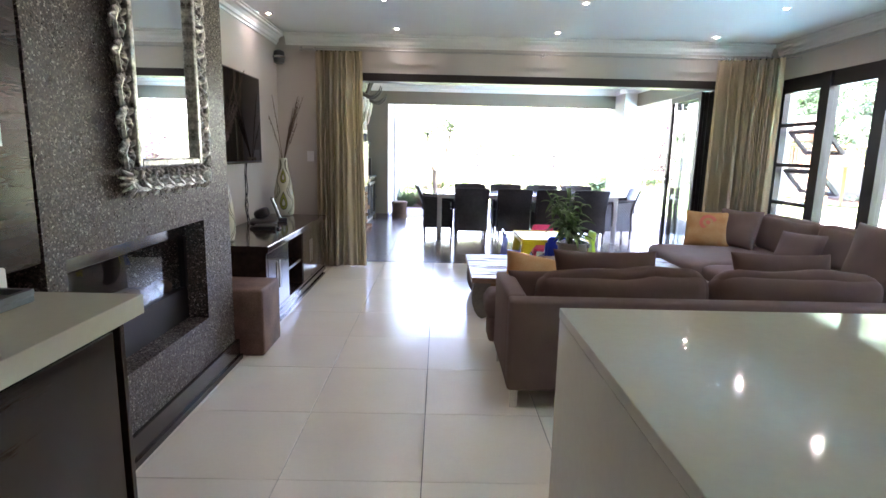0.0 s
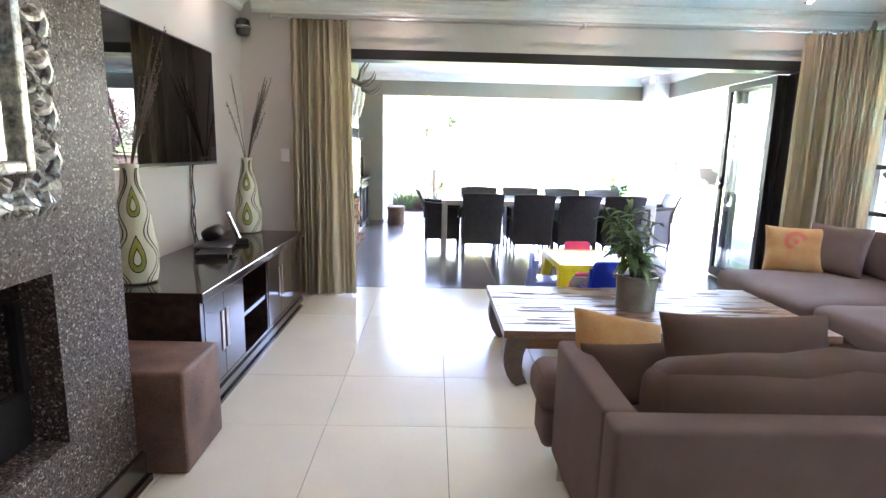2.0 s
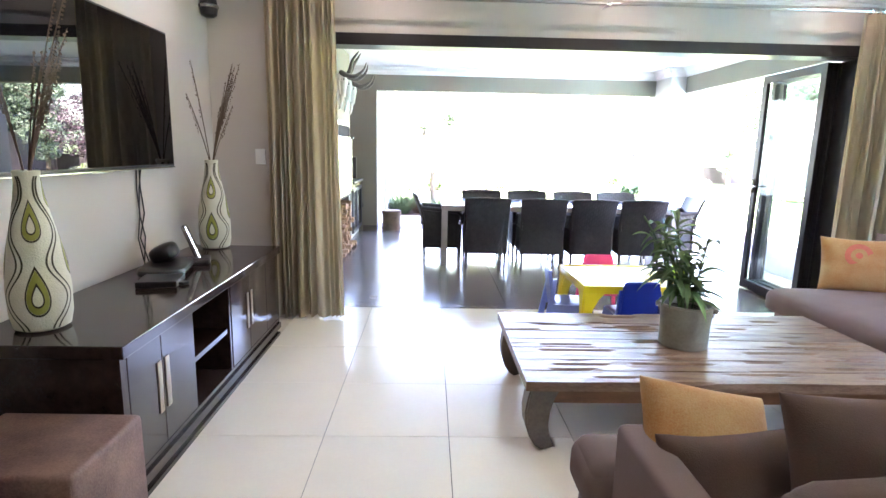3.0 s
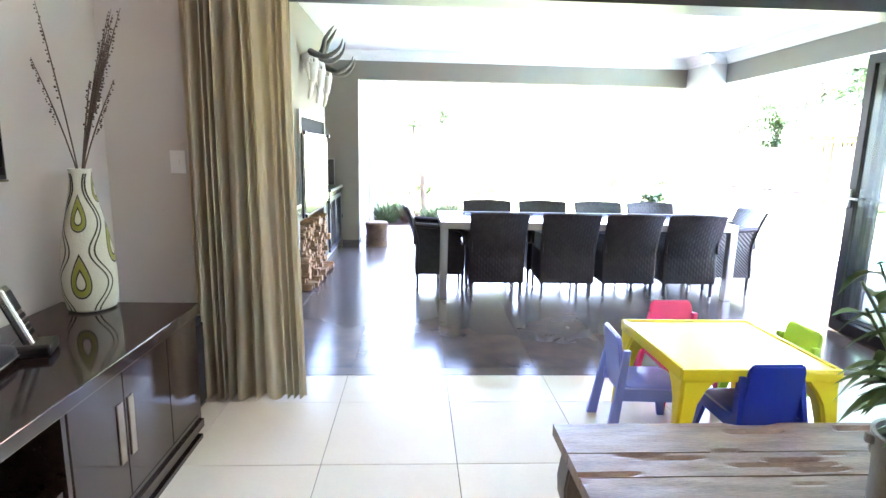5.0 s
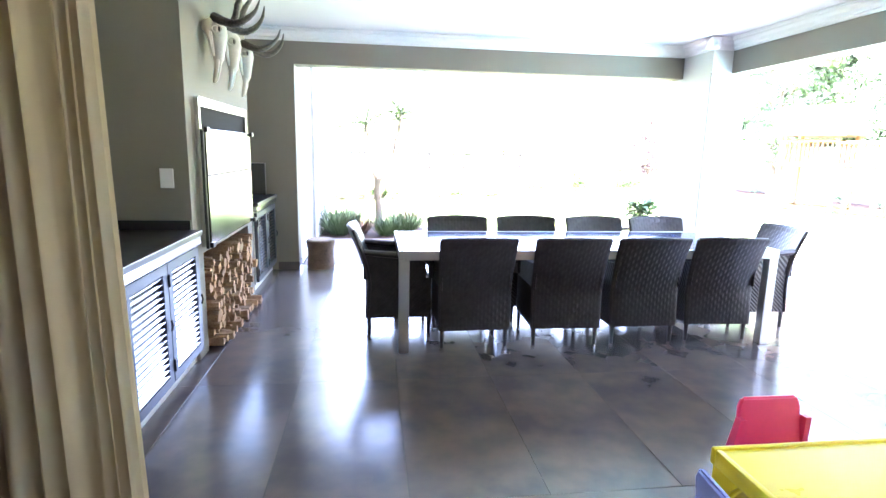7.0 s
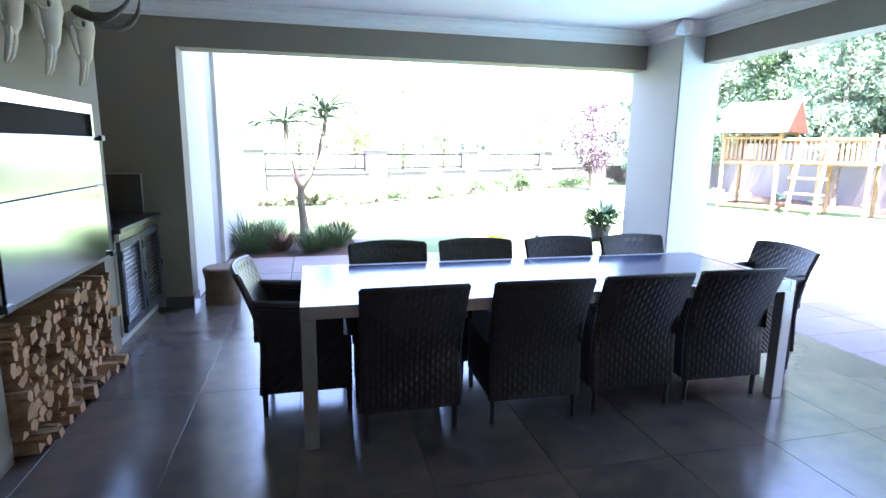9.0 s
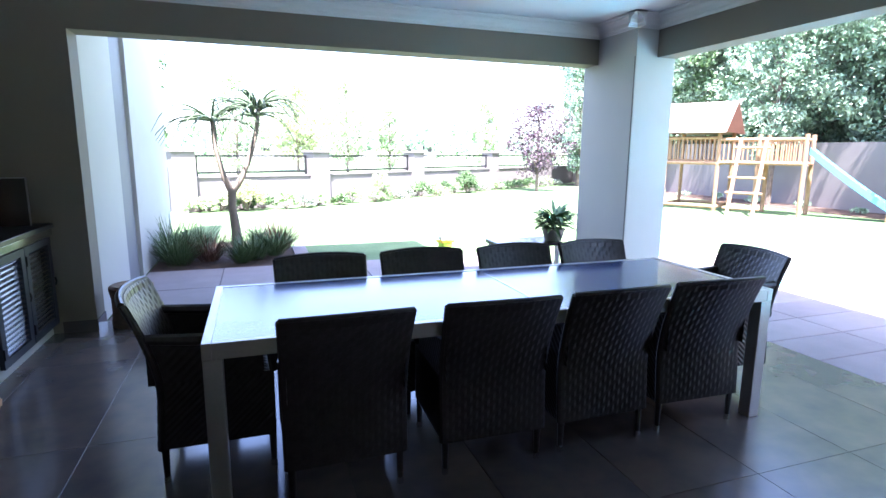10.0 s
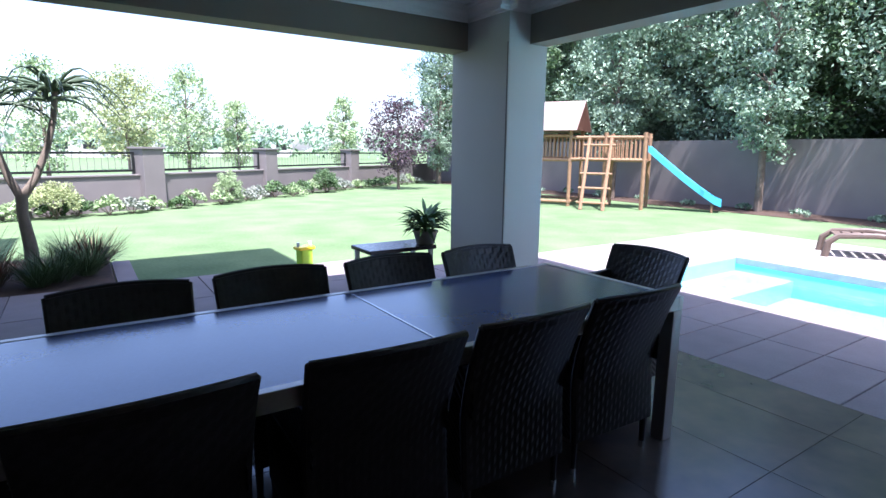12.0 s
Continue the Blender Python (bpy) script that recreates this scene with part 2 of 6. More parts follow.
def scatter(sx, sz, t, seed=0, n=22):
    """A scatter cushion in the xz plane with pointed corners and a welted edge."""
    bm = bmesh.new()
    sides = []
    for s in (-1, 1):
        g = []
        for i in range(n + 1):
            row = []
            for j in range(n + 1):
                u, v = -math.cos(math.pi * i / n), -math.cos(math.pi * j / n)
                x = u * sx / 2 * (1 - 0.07 * (1 - v * v))
                z = v * sz / 2 * (1 - 0.08 * (1 - u * u))
                th = t / 2 * math.sqrt(max(0, (1 - u ** 4) * (1 - v ** 4)))
                w = noise.noise(Vector((x * 6 + seed * 5, z * 6, s))) * 0.012 * math.sqrt(max(0, (1 - u * u) * (1 - v * v)))
                row.append(bm.verts.new((x, s * (th + w), z)))
            g.append(row)
        for i in range(n):
            for j in range(n):
                f = (g[i][j], g[i + 1][j], g[i + 1][j + 1], g[i][j + 1])
                bm.faces.new(f if s < 0 else f[::-1])
    bmesh.ops.remove_doubles(bm, verts=bm.verts, dist=0.0006)
    return bm


def tube(bm, pts, radii, seg=8, cap=True):
    rings = []
    n = len(pts)
    pts = [Vector(p) for p in pts]
    if not hasattr(radii, "__len__"):
        radii = [radii] * n
    side = None
    for i, p in enumerate(pts):
        d = (pts[min(i + 1, n - 1)] - pts[max(i - 1, 0)]).normalized()
        if side is None:
            side = d.orthogonal().normalized()
        side = (side - d * side.dot(d)).normalized()
        up = d.cross(side)
        rings.append([bm.verts.new(p + (side * math.cos(2 * math.pi * k / seg) + up * math.sin(2 * math.pi * k / seg)) * radii[i]) for k in range(seg)])
    for a, b in zip(rings, rings[1:]):
        for k in range(seg):
            bm.faces.new((a[k], a[(k + 1) % seg], b[(k + 1) % seg], b[k]))
    if cap:
        bm.faces.new(list(reversed(rings[0])))
        bm.faces.new(rings[-1])
    return bm


def tubem(*a, **k):
    return tube(bmesh.new(), *a, **k)


def lathe(bm, prof, seg=32, x=0, y=0, caps=True):
    rings = [[bm.verts.new((x + r * math.cos(2 * math.pi * k / seg), y + r * math.sin(2 * math.pi * k / seg), z)) for k in range(seg)] for r, z in prof]
    for a, b in zip(rings, rings[1:]):
        for k in range(seg):
            bm.faces.new((a[k], a[(k + 1) % seg], b[(k + 1) % seg], b[k]))
    if caps:
        bm.faces.new(list(reversed(rings[0])))
        bm.faces.new(rings[-1])
    return bm


def pillow(bm, sx, sy, sz, power=3.0, nu=20, nv=14, wob=0.006, m=None, seed=0, pinch=0.0, zp=0.6):
    """A stuffed block centred on the origin: a superellipsoid with soft creases."""
    vs, rings = [], []
    def sp(a, e):
        return math.copysign(abs(a) ** e, a)
    for j in range(nv + 1):
        ph = -math.pi / 2 + math.pi * j / nv
        ring = []
        for i in range(nu):
            th = 2 * math.pi * i / nu
            e = 2.0 / power
            x = sp(math.cos(ph), e * 1.0) * sp(math.cos(th), e)
            y = sp(math.cos(ph), e * 1.0) * sp(math.sin(th), e)
            z = sp(math.sin(ph), zp)
            if pinch:
                z *= 1 - pinch * (abs(x) ** 4 + abs(y) ** 4) / 2
            p = Vector((x * sx / 2, y * sy / 2, z * sz / 2))
            p += Vector(noise.noise_vector(p * 7 + Vector((seed * 3.1, 0, seed)))) * wob
            ring.append(bm.verts.new(p))
        rings.append(ring)
        vs += ring
    for a, b in zip(rings, rings[1:]):
        for k in range(nu):
            bm.faces.new((a[k], a[(k + 1) % nu], b[(k + 1) % nu], b[k]))
    bmesh.ops.remove_doubles(bm, verts=vs, dist=0.0004)
    if m is not None:
        bmesh.ops.transform(bm, matrix=m, verts=[v for v in vs if v.is_valid])
    return bm


def struct(name, bm, material, label="", parent=None, **k):
    return part(name, bm, material, parent, label, kind="structure", **k)


# ---- the structure ----
CEIL, PCEIL = 2.63, 2.64
HEAD = 2.14
XL, XR = -1.82, 3.90
YI, YO = 6.38, 6.56
struct("floor", boxm(XL - 0.2, XR + 0.2, -4.2, 6.56, -0.2, -0.006), M_GROUT, "indoor floor of large cream tiles")
struct("patio_floor", boxm(-2.0, 4.0, 6.56, 11.30, -0.2, -0.006), M_GROUT, "covered patio floor of brown tiles")
struct("ceiling", boxm(XL - 0.2, XR + 0.2, -4.2, YI, CEIL, CEIL + 0.15), M_CEIL, "smooth white painted ceiling")
struct("patio_ceiling", boxm(-2.0, 3.95, YO, 11.28, PCEIL, PCEIL + 0.15), M_CEIL, "white painted patio ceiling")
struct("wall_west", boxm(XL - 0.2, XL, -4.2, YI, 0, CEIL), M_WALL, "beige painted living room wall")
struct("wall_south", boxm(XL - 0.2, XR + 0.2, -4.4, -4.2, 0, CEIL), M_WALL, "beige painted kitchen wall")
b = boxm(XL - 0.2, -1.06, YI, YO, 0, CEIL)
box(b, 3.32, XR + 0.2, YI, YO, 0, CEIL)
box(b, -1.06, 3.32, YI, YO, HEAD + 0.085, CEIL)
struct("wall_north", b, M_WALL, "beige wall with a wide opening to the patio")
WIN_Y0, WIN_Y1, SILL, WHEAD = 1.13, 6.29, 0.62, 2.24
b = boxm(XR, XR + 0.2, -4.2, WIN_Y0, 0, CEIL)
box(b, XR, XR + 0.2, WIN_Y0, YI, WHEAD, CEIL)
box(b, XR, XR + 0.2, WIN_Y0, YI, 0, SILL)
box(b, XR, XR + 0.2, WIN_Y1, YI, SILL, WHEAD)
struct("wall_east", b, M_WALL, "beige wall with a long row of windows")


def cornice(name, p0, p1, inward, z1, m=M_CORN):
    """A moulded plaster cornice from p0 to p1; inward: the way it juts out."""
    prof = [(0, -0.12), (0.012, -0.12), (0.015, -0.10), (0.03, -0.09), (0.035, -0.06), (0.06, -0.035), (0.085, -0.028), (0.09, -0.015), (0.11, -0.012), (0.11, 0.0), (0, 0)]
    bm = bmesh.new()
    rows = []
    for p in (p0, p1):
        rows.append([bm.verts.new((p[0] + inward[0] * a, p[1] + inward[1] * a, z1 + h)) for a, h in prof])
    n = len(prof)
    for i in range(n):
        bm.faces.new((rows[0][i], rows[0][(i + 1) % n], rows[1][(i + 1) % n], rows[1][i]))
    bm.faces.new(rows[0])
    bm.faces.new(list(reversed(rows[1])))
    bmesh.ops.recalc_face_normals(bm, faces=bm.faces)
    return struct(name, bm, m, "white moulded plaster cornice")


cornice("cornice", (XL, -4.2), (XL, YI), (1, 0), CEIL - 0.002)
cornice("cornice", (XL + 0.112, YI), (XR - 0.112, YI), (0, -1), CEIL - 0.002)
cornice("cornice", (XR, -4.2), (XR, YI), (-1, 0), CEIL - 0.002)

# patio
BEAM = 2.28
struct("patio_wall_west", boxm(-2.2, -1.95, YO, 11.04, 0, PCEIL), M_OLIVE, "taupe painted wall behind the barbecue counters")
b = boxm(-2.2, -0.99, 11.04, 11.28, 0, PCEIL)
struct("patio_wall_end", b, M_OLIVE, "taupe painted end wall of the patio")
struct("wing_wall", boxm(-1.4, -0.99, 11.283, 12.32, 0, 6.0), M_CREAM, "cream wing wall beyond the patio")
struct("wing_wall_channel", boxm(-1.4, -1.03, 12.32, 13.0, 0, 6.0), mat("channel_grey", (0.25, 0.25, 0.26), 0.6, vary=0.05), "grey recessed channel in the wing wall")
struct("wing_wall_outer", boxm(-1.4, -0.99, 13.0, 15.4, 0, 6.0), M_CREAM, "cream wing wall beyond the patio")
struct("beam_north", boxm(-0.99, 3.52, 11.04, 11.28, BEAM, PCEIL), M_OLIVE, "taupe painted beam over the garden opening")
struct("beam_east", boxm(3.75, 3.95, YO, 10.467, BEAM, PCEIL), M_OLIVE, "taupe painted beam over the pool opening")
struct("corner_column", boxm(3.52, 3.95, 10.467, 11.28, 0, PCEIL, bevel=0.006), M_CREAM, "cream plastered corner column with a thin groove")
# Raised strip whose darker colour paints a groove's shade; nothing is cut in.
struct("column_groove", boxm(3.5185, 3.521, 10.474, 10.484, 0, BEAM), M_FENCE, "thin raised strip coloured as the dark line of a groove")
cornice("cornice", (-0.99 - 0.9, 11.04), (3.52, 11.04), (0, -1), PCEIL - 0.002)
cornice("cornice", (3.52, 11.04), (3.52, 10.467 - 0.11), (-1, 0), PCEIL - 0.002)
cornice("cornice", (3.41, 10.467), (3.75, 10.467), (0, -1), PCEIL - 0.002)
cornice("cornice", (3.75, 10.467 - 0.002), (3.75, YO), (-1, 0), PCEIL - 0.002)
cornice("cornice", (-1.95, YO), (-1.95, 11.04), (1, 0), PCEIL - 0.002)
# Unseen slab; its east overhang is added to shade the poolside pavers.
struct("house_roof_slab", boxm(-6, 5.2, -4.5, 11.35, 2.9, 3.15), M_CREAM, "unseen flat roof slab with an overhang added to shade the pavers")
struct("upper_storey", boxm(-6, 2.12, -4.5, 12.55, 3.15, 6.0), M_CREAM, "cream plastered upper storey")
# head frame of the folding doors
struct("door_head_frame", boxm(-1.06, 3.32, YI - 0.01, YO + 0.01, HEAD - 0.002, HEAD + 0.085), M_FRAME, "dark bronze head track of the folding doors")
b = boxm(-1.06, -0.98, YI - 0.01, YO + 0.01, 0, HEAD - 0.002)
box(b, 3.25, 3.32, YI - 0.01, YO + 0.01, 0, HEAD - 0.002)
struct("door_side_frame", b, M_FRAME, "dark bronze side frames of the folding doors")
struct("threshold", boxm(-1.06, 3.25, 6.56, 6.675, -0.006, 0.003, bevel=0.002), M_DTILE, "brown tiled threshold strip")

# garden ground: one sheet with the pool cut out of it
PX0, PX1, PY0, PY1 = 5.66, 7.95, 2.0, 10.75
b = bmesh.new()
xs, ys = [-600, -2.0, 3.95, PX0, PX1, 600], [-600, -4.4, PY0, PY1, 11.28, 600]
gv = {(i, j): b.verts.new((x, y, -0.03)) for i, x in enumerate(xs) for j, y in enumerate(ys)}
for i in range(5):
    for j in range(5):
        if (i == 3 and j == 2) or (i == 1 and 1 <= j <= 3):
            continue
        b.faces.new((gv[i, j], gv[i + 1, j], gv[i + 1, j + 1], gv[i, j + 1]))
struct("ground", b, M_LAWN, "sunlit green lawn running out to a park")
pool = tagged(new("swimming_pool"), label="blue tiled swimming pool full of clear water beside the lawn", category="swimming pool", kind="structure")
b = boxm(PX0 - 0.1, PX0, PY0, PY1, -1.3, -0.031)
box(b, PX1, PX1 + 0.1, PY0, PY1, -1.3, -0.031)
box(b, PX0, PX1, PY1, PY1 + 0.1, -1.3, -0.031)
box(b, PX0, PX1, PY0 - 0.1, PY0, -1.3, -0.031)
box(b, PX0, PX1, PY0, PY1, -1.4, -1.3)
part("basin", b, M_POOL, pool, "turquoise tiled pool basin")


# ---- windows and doors ----
def window_bay(name, y0, y1, opening):
    w = tagged(new(name), label="dark framed window pane with an awning sash swung outward" if opening else "tall fixed window pane in a dark bronze frame", category="window", kind="structure")
    x0, x1 = XR + 0.02, XR + 0.09
    b = boxm(x0, x1, y0, y0 + 0.05, SILL, WHEAD)
    box(b, x0, x1, y1 - 0.05, y1, SILL, WHEAD)
    box(b, x0, x1, y0 + 0.05, y1 - 0.05, SILL, SILL + 0.05)
    box(b, x0, x1, y0 + 0.05, y1 - 0.05, WHEAD - 0.15, WHEAD)
    rails = (0.88, 1.30, 1.74) if opening else ()
    for z in rails:
        box(b, x0, x1, y0 + 0.05, y1 - 0.05, z - 0.02, z + 0.02)
    part("window_frame", b, M_FRAME, w)
    if opening:
        for z0, z1 in ((0.90, 1.24), (1.33, 1.67)):
            m = Matrix.Translation((x1 + 0.01, 0, z1)) @ Matrix.Rotation(radians(-42), 4, "Y")
            ya, yb, h = y0 + 0.055, y1 - 0.055, z1 - z0
            s = bmesh.new()
            box(s, 0, 0.035, ya, ya + 0.04, -h, 0, m=m)
            box(s, 0, 0.035, yb - 0.04, yb, -h, 0, m=m)
            box(s, 0, 0.035, ya + 0.04, yb - 0.04, -h, -h + 0.04, m=m)
            box(s, 0, 0.035, ya + 0.04, yb - 0.04, -0.04, 0, m=m)
            sash = part("sash", s, M_FRAME, w)
            part("pane", boxm(0.012, 0.018, ya + 0.04, yb - 0.04, -h + 0.04, -0.04, m=m), M_GLASS, sash).visible_shadow = False
        zs = ((SILL + 0.05, 0.86), (1.76, WHEAD - 0.15))
    else:
        zs = ((SILL + 0.05, WHEAD - 0.15),)
    for z0, z1 in zs:
        part("pane", boxm(x0 + 0.03, x0 + 0.036, y0 + 0.05, y1 - 0.05, z0, z1), M_GLASS, w).visible_shadow = False
    return w


NW = 7
ww = (WIN_Y1 - WIN_Y0) / NW
for i in range(NW):
    window_bay("window_%d" % (i + 1), WIN_Y0 + i * ww + 0.01, WIN_Y0 + (i + 1) * ww - 0.01, i in (6, 2))
for i in range(1, NW):
    struct("window_mullion", boxm(XR - 0.005, XR + 0.1, WIN_Y0 + i * ww - 0.07, WIN_Y0 + i * ww + 0.07, SILL, WHEAD - 0.001), M_FRAME, "dark bronze window mullion")
struct("window_sill", boxm(XR - 0.03, XR + 0.02, WIN_Y0 - 0.04, WIN_Y1 + 0.04, SILL - 0.03, SILL), M_CORN, "pale painted window sill")


def door_leaf(x, y0, y1, swing):
    d = tagged(thing("folding_door", x, y0, 0.012, swing), label="dark bronze glazed folding door leaf stacked open beside the patio opening", category="door", group="folding door leaves")
    w, h = y1 - y0, HEAD - 0.02
    b = boxm(-0.02, 0.02, 0, 0.07, 0, h)
    box(b, -0.02, 0.02, w - 0.07, w, 0, h)
    box(b, -0.02, 0.02, 0.07, w - 0.07, 0, 0.09)
    box(b, -0.02, 0.02, 0.07, w - 0.07, h - 0.07, h)
    part("door_frame", b, M_FRAME, d)
    part("pane", boxm(-0.004, 0.004, 0.07, w - 0.07, 0.09, h - 0.07), M_GLASS, d).visible_shadow = False
    hb = boxm(-0.045, -0.02, w - 0.055, w - 0.02, 0.98, 1.12, bevel=0.004)
    box(hb, -0.06, -0.045, w - 0.13, w - 0.03, 1.04, 1.06, bevel=0.003)
    part("door_handle", hb, M_STEEL, d, "steel lever handle")
    return d


for i in range(5):
    door_leaf(3.165 + i * 0.048, 6.585, 7.50, (-1.5, 1.5, -1.5, 1.0, -1.0)[i])


# ---- curtains ----
def curtain(name, p0, p1, z0, z1, folds, label, amp=0.055, splay=0.0, seed=0):
    t = tagged(thing(name, p0[0], p0[1], z0), label=label, category="curtain")
    a, c = Vector((p0[0], p0[1], 0)), Vector((p1[0], p1[1], 0))
    run = c - a
    side = Vector((-run.y, run.x, 0)).normalized()
    n, rows = folds * 12, 26
    bm = bmesh.new()
    grid = []
    rnd = random.Random(seed)
    ph = [rnd.uniform(-0.7, 0.7) for _ in range(folds + 2)]
    am = [rnd.uniform(0.6, 1.15) for _ in range(folds + 2)]
    for j in range(rows + 1):
        f = j / rows
        row = []
        for i in range(n + 1):
            u = i / n
            k = folds * (u + 0.55 / folds * math.sin(2 * math.pi * (1.3 * u + 0.37 * seed)) * (0.4 + 0.6 * f) + 0.28 / folds * math.sin(2 * math.pi * (3.1 * u + 0.11 * seed)))
            k = min(max(k, 0.0), folds - 0.001)
            ki = int(k)
            mix = k - ki
            phase = ph[ki] * (1 - mix) + ph[ki + 1] * mix
            amp_l = (am[ki] * (1 - mix) + am[ki + 1] * mix) * amp * (0.75 + 0.45 * f)
            w = math.sin(2 * math.pi * k + phase * f * 2.2)
            w = 0.9 * math.copysign(abs(w) ** 0.8, w) + 0.10 * math.sin(2 * math.pi * 2.3 * k + 4 * f + seed)
            uu = u + splay * f * (u - 0.2) + 0.006 * math.sin(5 * f + ki)
            p = run * uu + side * (amp_l * w) + Vector((0, 0, (z1 - z0) * (1 - f)))
            row.append(bm.verts.new(p))
        grid.append(row)
    for j in range(rows):
        for i in range(n):
            bm.faces.new((grid[j][i], grid[j][i + 1], grid[j + 1][i + 1], grid[j + 1][i]))
    bmesh.ops.solidify(bm, geom=bm.faces[:], thickness=0.004)
    part("drape", bm, M_CURT, t, smooth=True)
    for i in range(folds):
        q = run * ((i + 0.5) / folds) + Vector((0, 0, z1 - z0 + 0.005))
        part("eyelet", tubem([q - run.normalized() * 0.006, q + run.normalized() * 0.006], [0.022, 0.022], seg=12), M_STEEL, t, "steel curtain eyelet")
    return t


curtain("curtain", (-1.35, 6.235), (-0.83, 6.235), 0.018, 2.435, 10, "khaki floor-length eyelet curtain drawn back beside the opening", amp=0.045, splay=0.10, seed=2)
curtain("curtain", (3.13, 6.22), (3.50, 6.22), 0.025, 2.435, 8, "khaki eyelet curtain gathered in the corner by the folding doors", splay=0.08, seed=4)
curtain("curtain", (3.48, 6.18), (3.74, 5.99), 0.025, 2.435, 6, "khaki eyelet curtain gathered at the end of the window row", seed=6)


def rod(name, p0, p1, knobs, wallside, label):
    t = thing(name, label=label, category="curtain rod")
    part("pole", tubem([p0, p1], 0.011, seg=10), M_ALU, t)
    for k in knobs:
        q = Vector(p0).lerp(Vector(p1), k)
        part("bracket", tubem([q, q + Vector(wallside)], 0.007, seg=8), M_ALU, t)
        part("bracket_cap", lathe(bmesh.new(), [(0.016, -0.02), (0.02, -0.01), (0.02, 0.01), (0.012, 0.02)], 12), M_ALU, t).location = q
    for q in (p0, p1):
        part("finial", lathe(bmesh.new(), [(0.01, -0.025), (0.018, -0.018), (0.018, 0.018), (0.01, 0.025)], 12), M_ALU, t).location = q


rod("curtain_rod", (-1.5, 6.21, 2.44), (3.66, 6.21, 2.44), (0.03, 0.52, 0.985), (0, 0.17, 0), "thin brushed curtain rod over the patio opening")
rod("curtain_rod", (3.74, 6.10, 2.44), (3.74, 0.9, 2.44), (0.02, 0.35, 0.98), (0.16, 0, 0), "thin brushed curtain rod over the windows")


# ---- ceiling lamps ----
def downlight(x, y):
    t = thing("downlight", x, y, CEIL - 0.006, label="small round recessed ceiling downlight, switched on", category="ceiling light", group="ceiling downlights")
    part("trim_ring", lathe(bmesh.new(), [(0.016, -0.001), (0.034, -0.005), (0.04, 0.0), (0.04, 0.004), (0.016, 0.004)], 24, caps=False), M_STEEL, t)
    part("bulb", lathe(bmesh.new(), [(0.005, -0.002), (0.014, 0.0), (0.014, 0.003)], 20), M_LAMP, t, "glowing bulb")
    return t


first = downlight(-1.61, 5.45)
for x, y in ((-0.43, 5.98), (1.27, 5.98), (2.97, 6.0), (-0.45, 4.85), (1.26, 4.82), (2.97, 4.82), (-0.45, 3.7), (1.26, 3.7), (2.97, 3.72), (1.26, 2.55), (2.97, 2.55), (-0.45, 2.55), (0.2, -1.0), (2.4, -1.0)):
    copy_thing(first, pose(x, y, CEIL - 0.006))


# ---- fireplace breast ----
BX = -1.25
breast = thing("fireplace_breast", -1.55, 2.4, 0, label="tall chimney breast in dark sparkling granite plaster with a built-in fire", category="fireplace")
B0, B1 = 1.70, 3.30


def at_world(ob):
    """Keeps the part where its mesh was drawn in world metres."""
    ob.matrix_parent_inverse = ob.parent.matrix_world.inverted() if ob.parent.parent is None else (ob.parent.parent.matrix_world @ ob.parent.matrix_basis).inverted()
    return ob


breast.matrix_world = Matrix.Identity(4)
FY0, FY1, FZ0, FZ1 = 1.80, 2.93, 0.40, 0.962
part("pier", boxm(XL, BX, B0, FY0, 0, CEIL - 0.003), M_STONE, breast)
part("pier", boxm(XL, BX, FY1, B1, 0, CEIL - 0.003), M_STONE, breast)
part("hearth_block", boxm(XL, BX, FY0, FY1, 0, FZ0), M_STONE, breast)
part("upper_face", boxm(XL, BX, FY0, FY1, FZ1, CEIL - 0.003), M_STONE, breast)
part("firebox_back", boxm(XL, BX - 0.45, FY0, FY1, FZ0, FZ1), M_BLACK, breast, "black firebox back")
b = boxm(BX + 0.001, BX + 0.022, B0, B1 + 0.022, 0, 0.135, bevel=0.003)
box(b, BX + 0.001, BX + 0.035, B0, B1 + 0.035, 0, 0.03)
part("skirting", b, M_WENGE, breast, "dark wood skirting")
M_FIRE = plain("fire_steel_black", (0.008, 0.008, 0.009), 0.5)
part("fire_apron", boxm(BX - 0.14, BX - 0.11, FY0 + 0.002, FY1 - 0.002, FZ0 + 0.002, FZ0 + 0.185, bevel=0.003), M_FIRE, breast, "matt black lower panel")
for ya, yb in ((FY0 + 0.002, FY0 + 0.03), (FY1 - 0.03, FY1 - 0.002)):
    part("firebox_jamb", boxm(BX - 0.14, BX - 0.105, ya, yb, FZ0 + 0.186, FZ1 - 0.086), M_BLACK, breast, "black steel fire jamb")
part("fire_hood", boxm(BX - 0.14, BX - 0.105, FY0 + 0.002, FY1 - 0.002, FZ1 - 0.085, FZ1 - 0.002, bevel=0.003), mat("dark_polished_steel", (0.32, 0.31, 0.30), 0.1, metal=1.0, vary=0.1), breast, "polished steel hood strip")
part("fire_bed", boxm(BX - 0.449, BX - 0.141, FY0 + 0.002, FY1 - 0.002, FZ0 + 0.002, FZ0 + 0.17), M_BLACK, breast, "black burner bed")
part("fire_glass", boxm(BX - 0.128, BX - 0.124, FY0 + 0.03, FY1 - 0.03, FZ0 + 0.188, FZ1 - 0.087), M_GLASS, breast, "clear fire glass").visible_shadow = False
M_PEB = mat("pale_fire_stone", (0.26, 0.22, 0.18), 0.8, vary=0.2, rand=0.25)
rnd = random.Random(5)
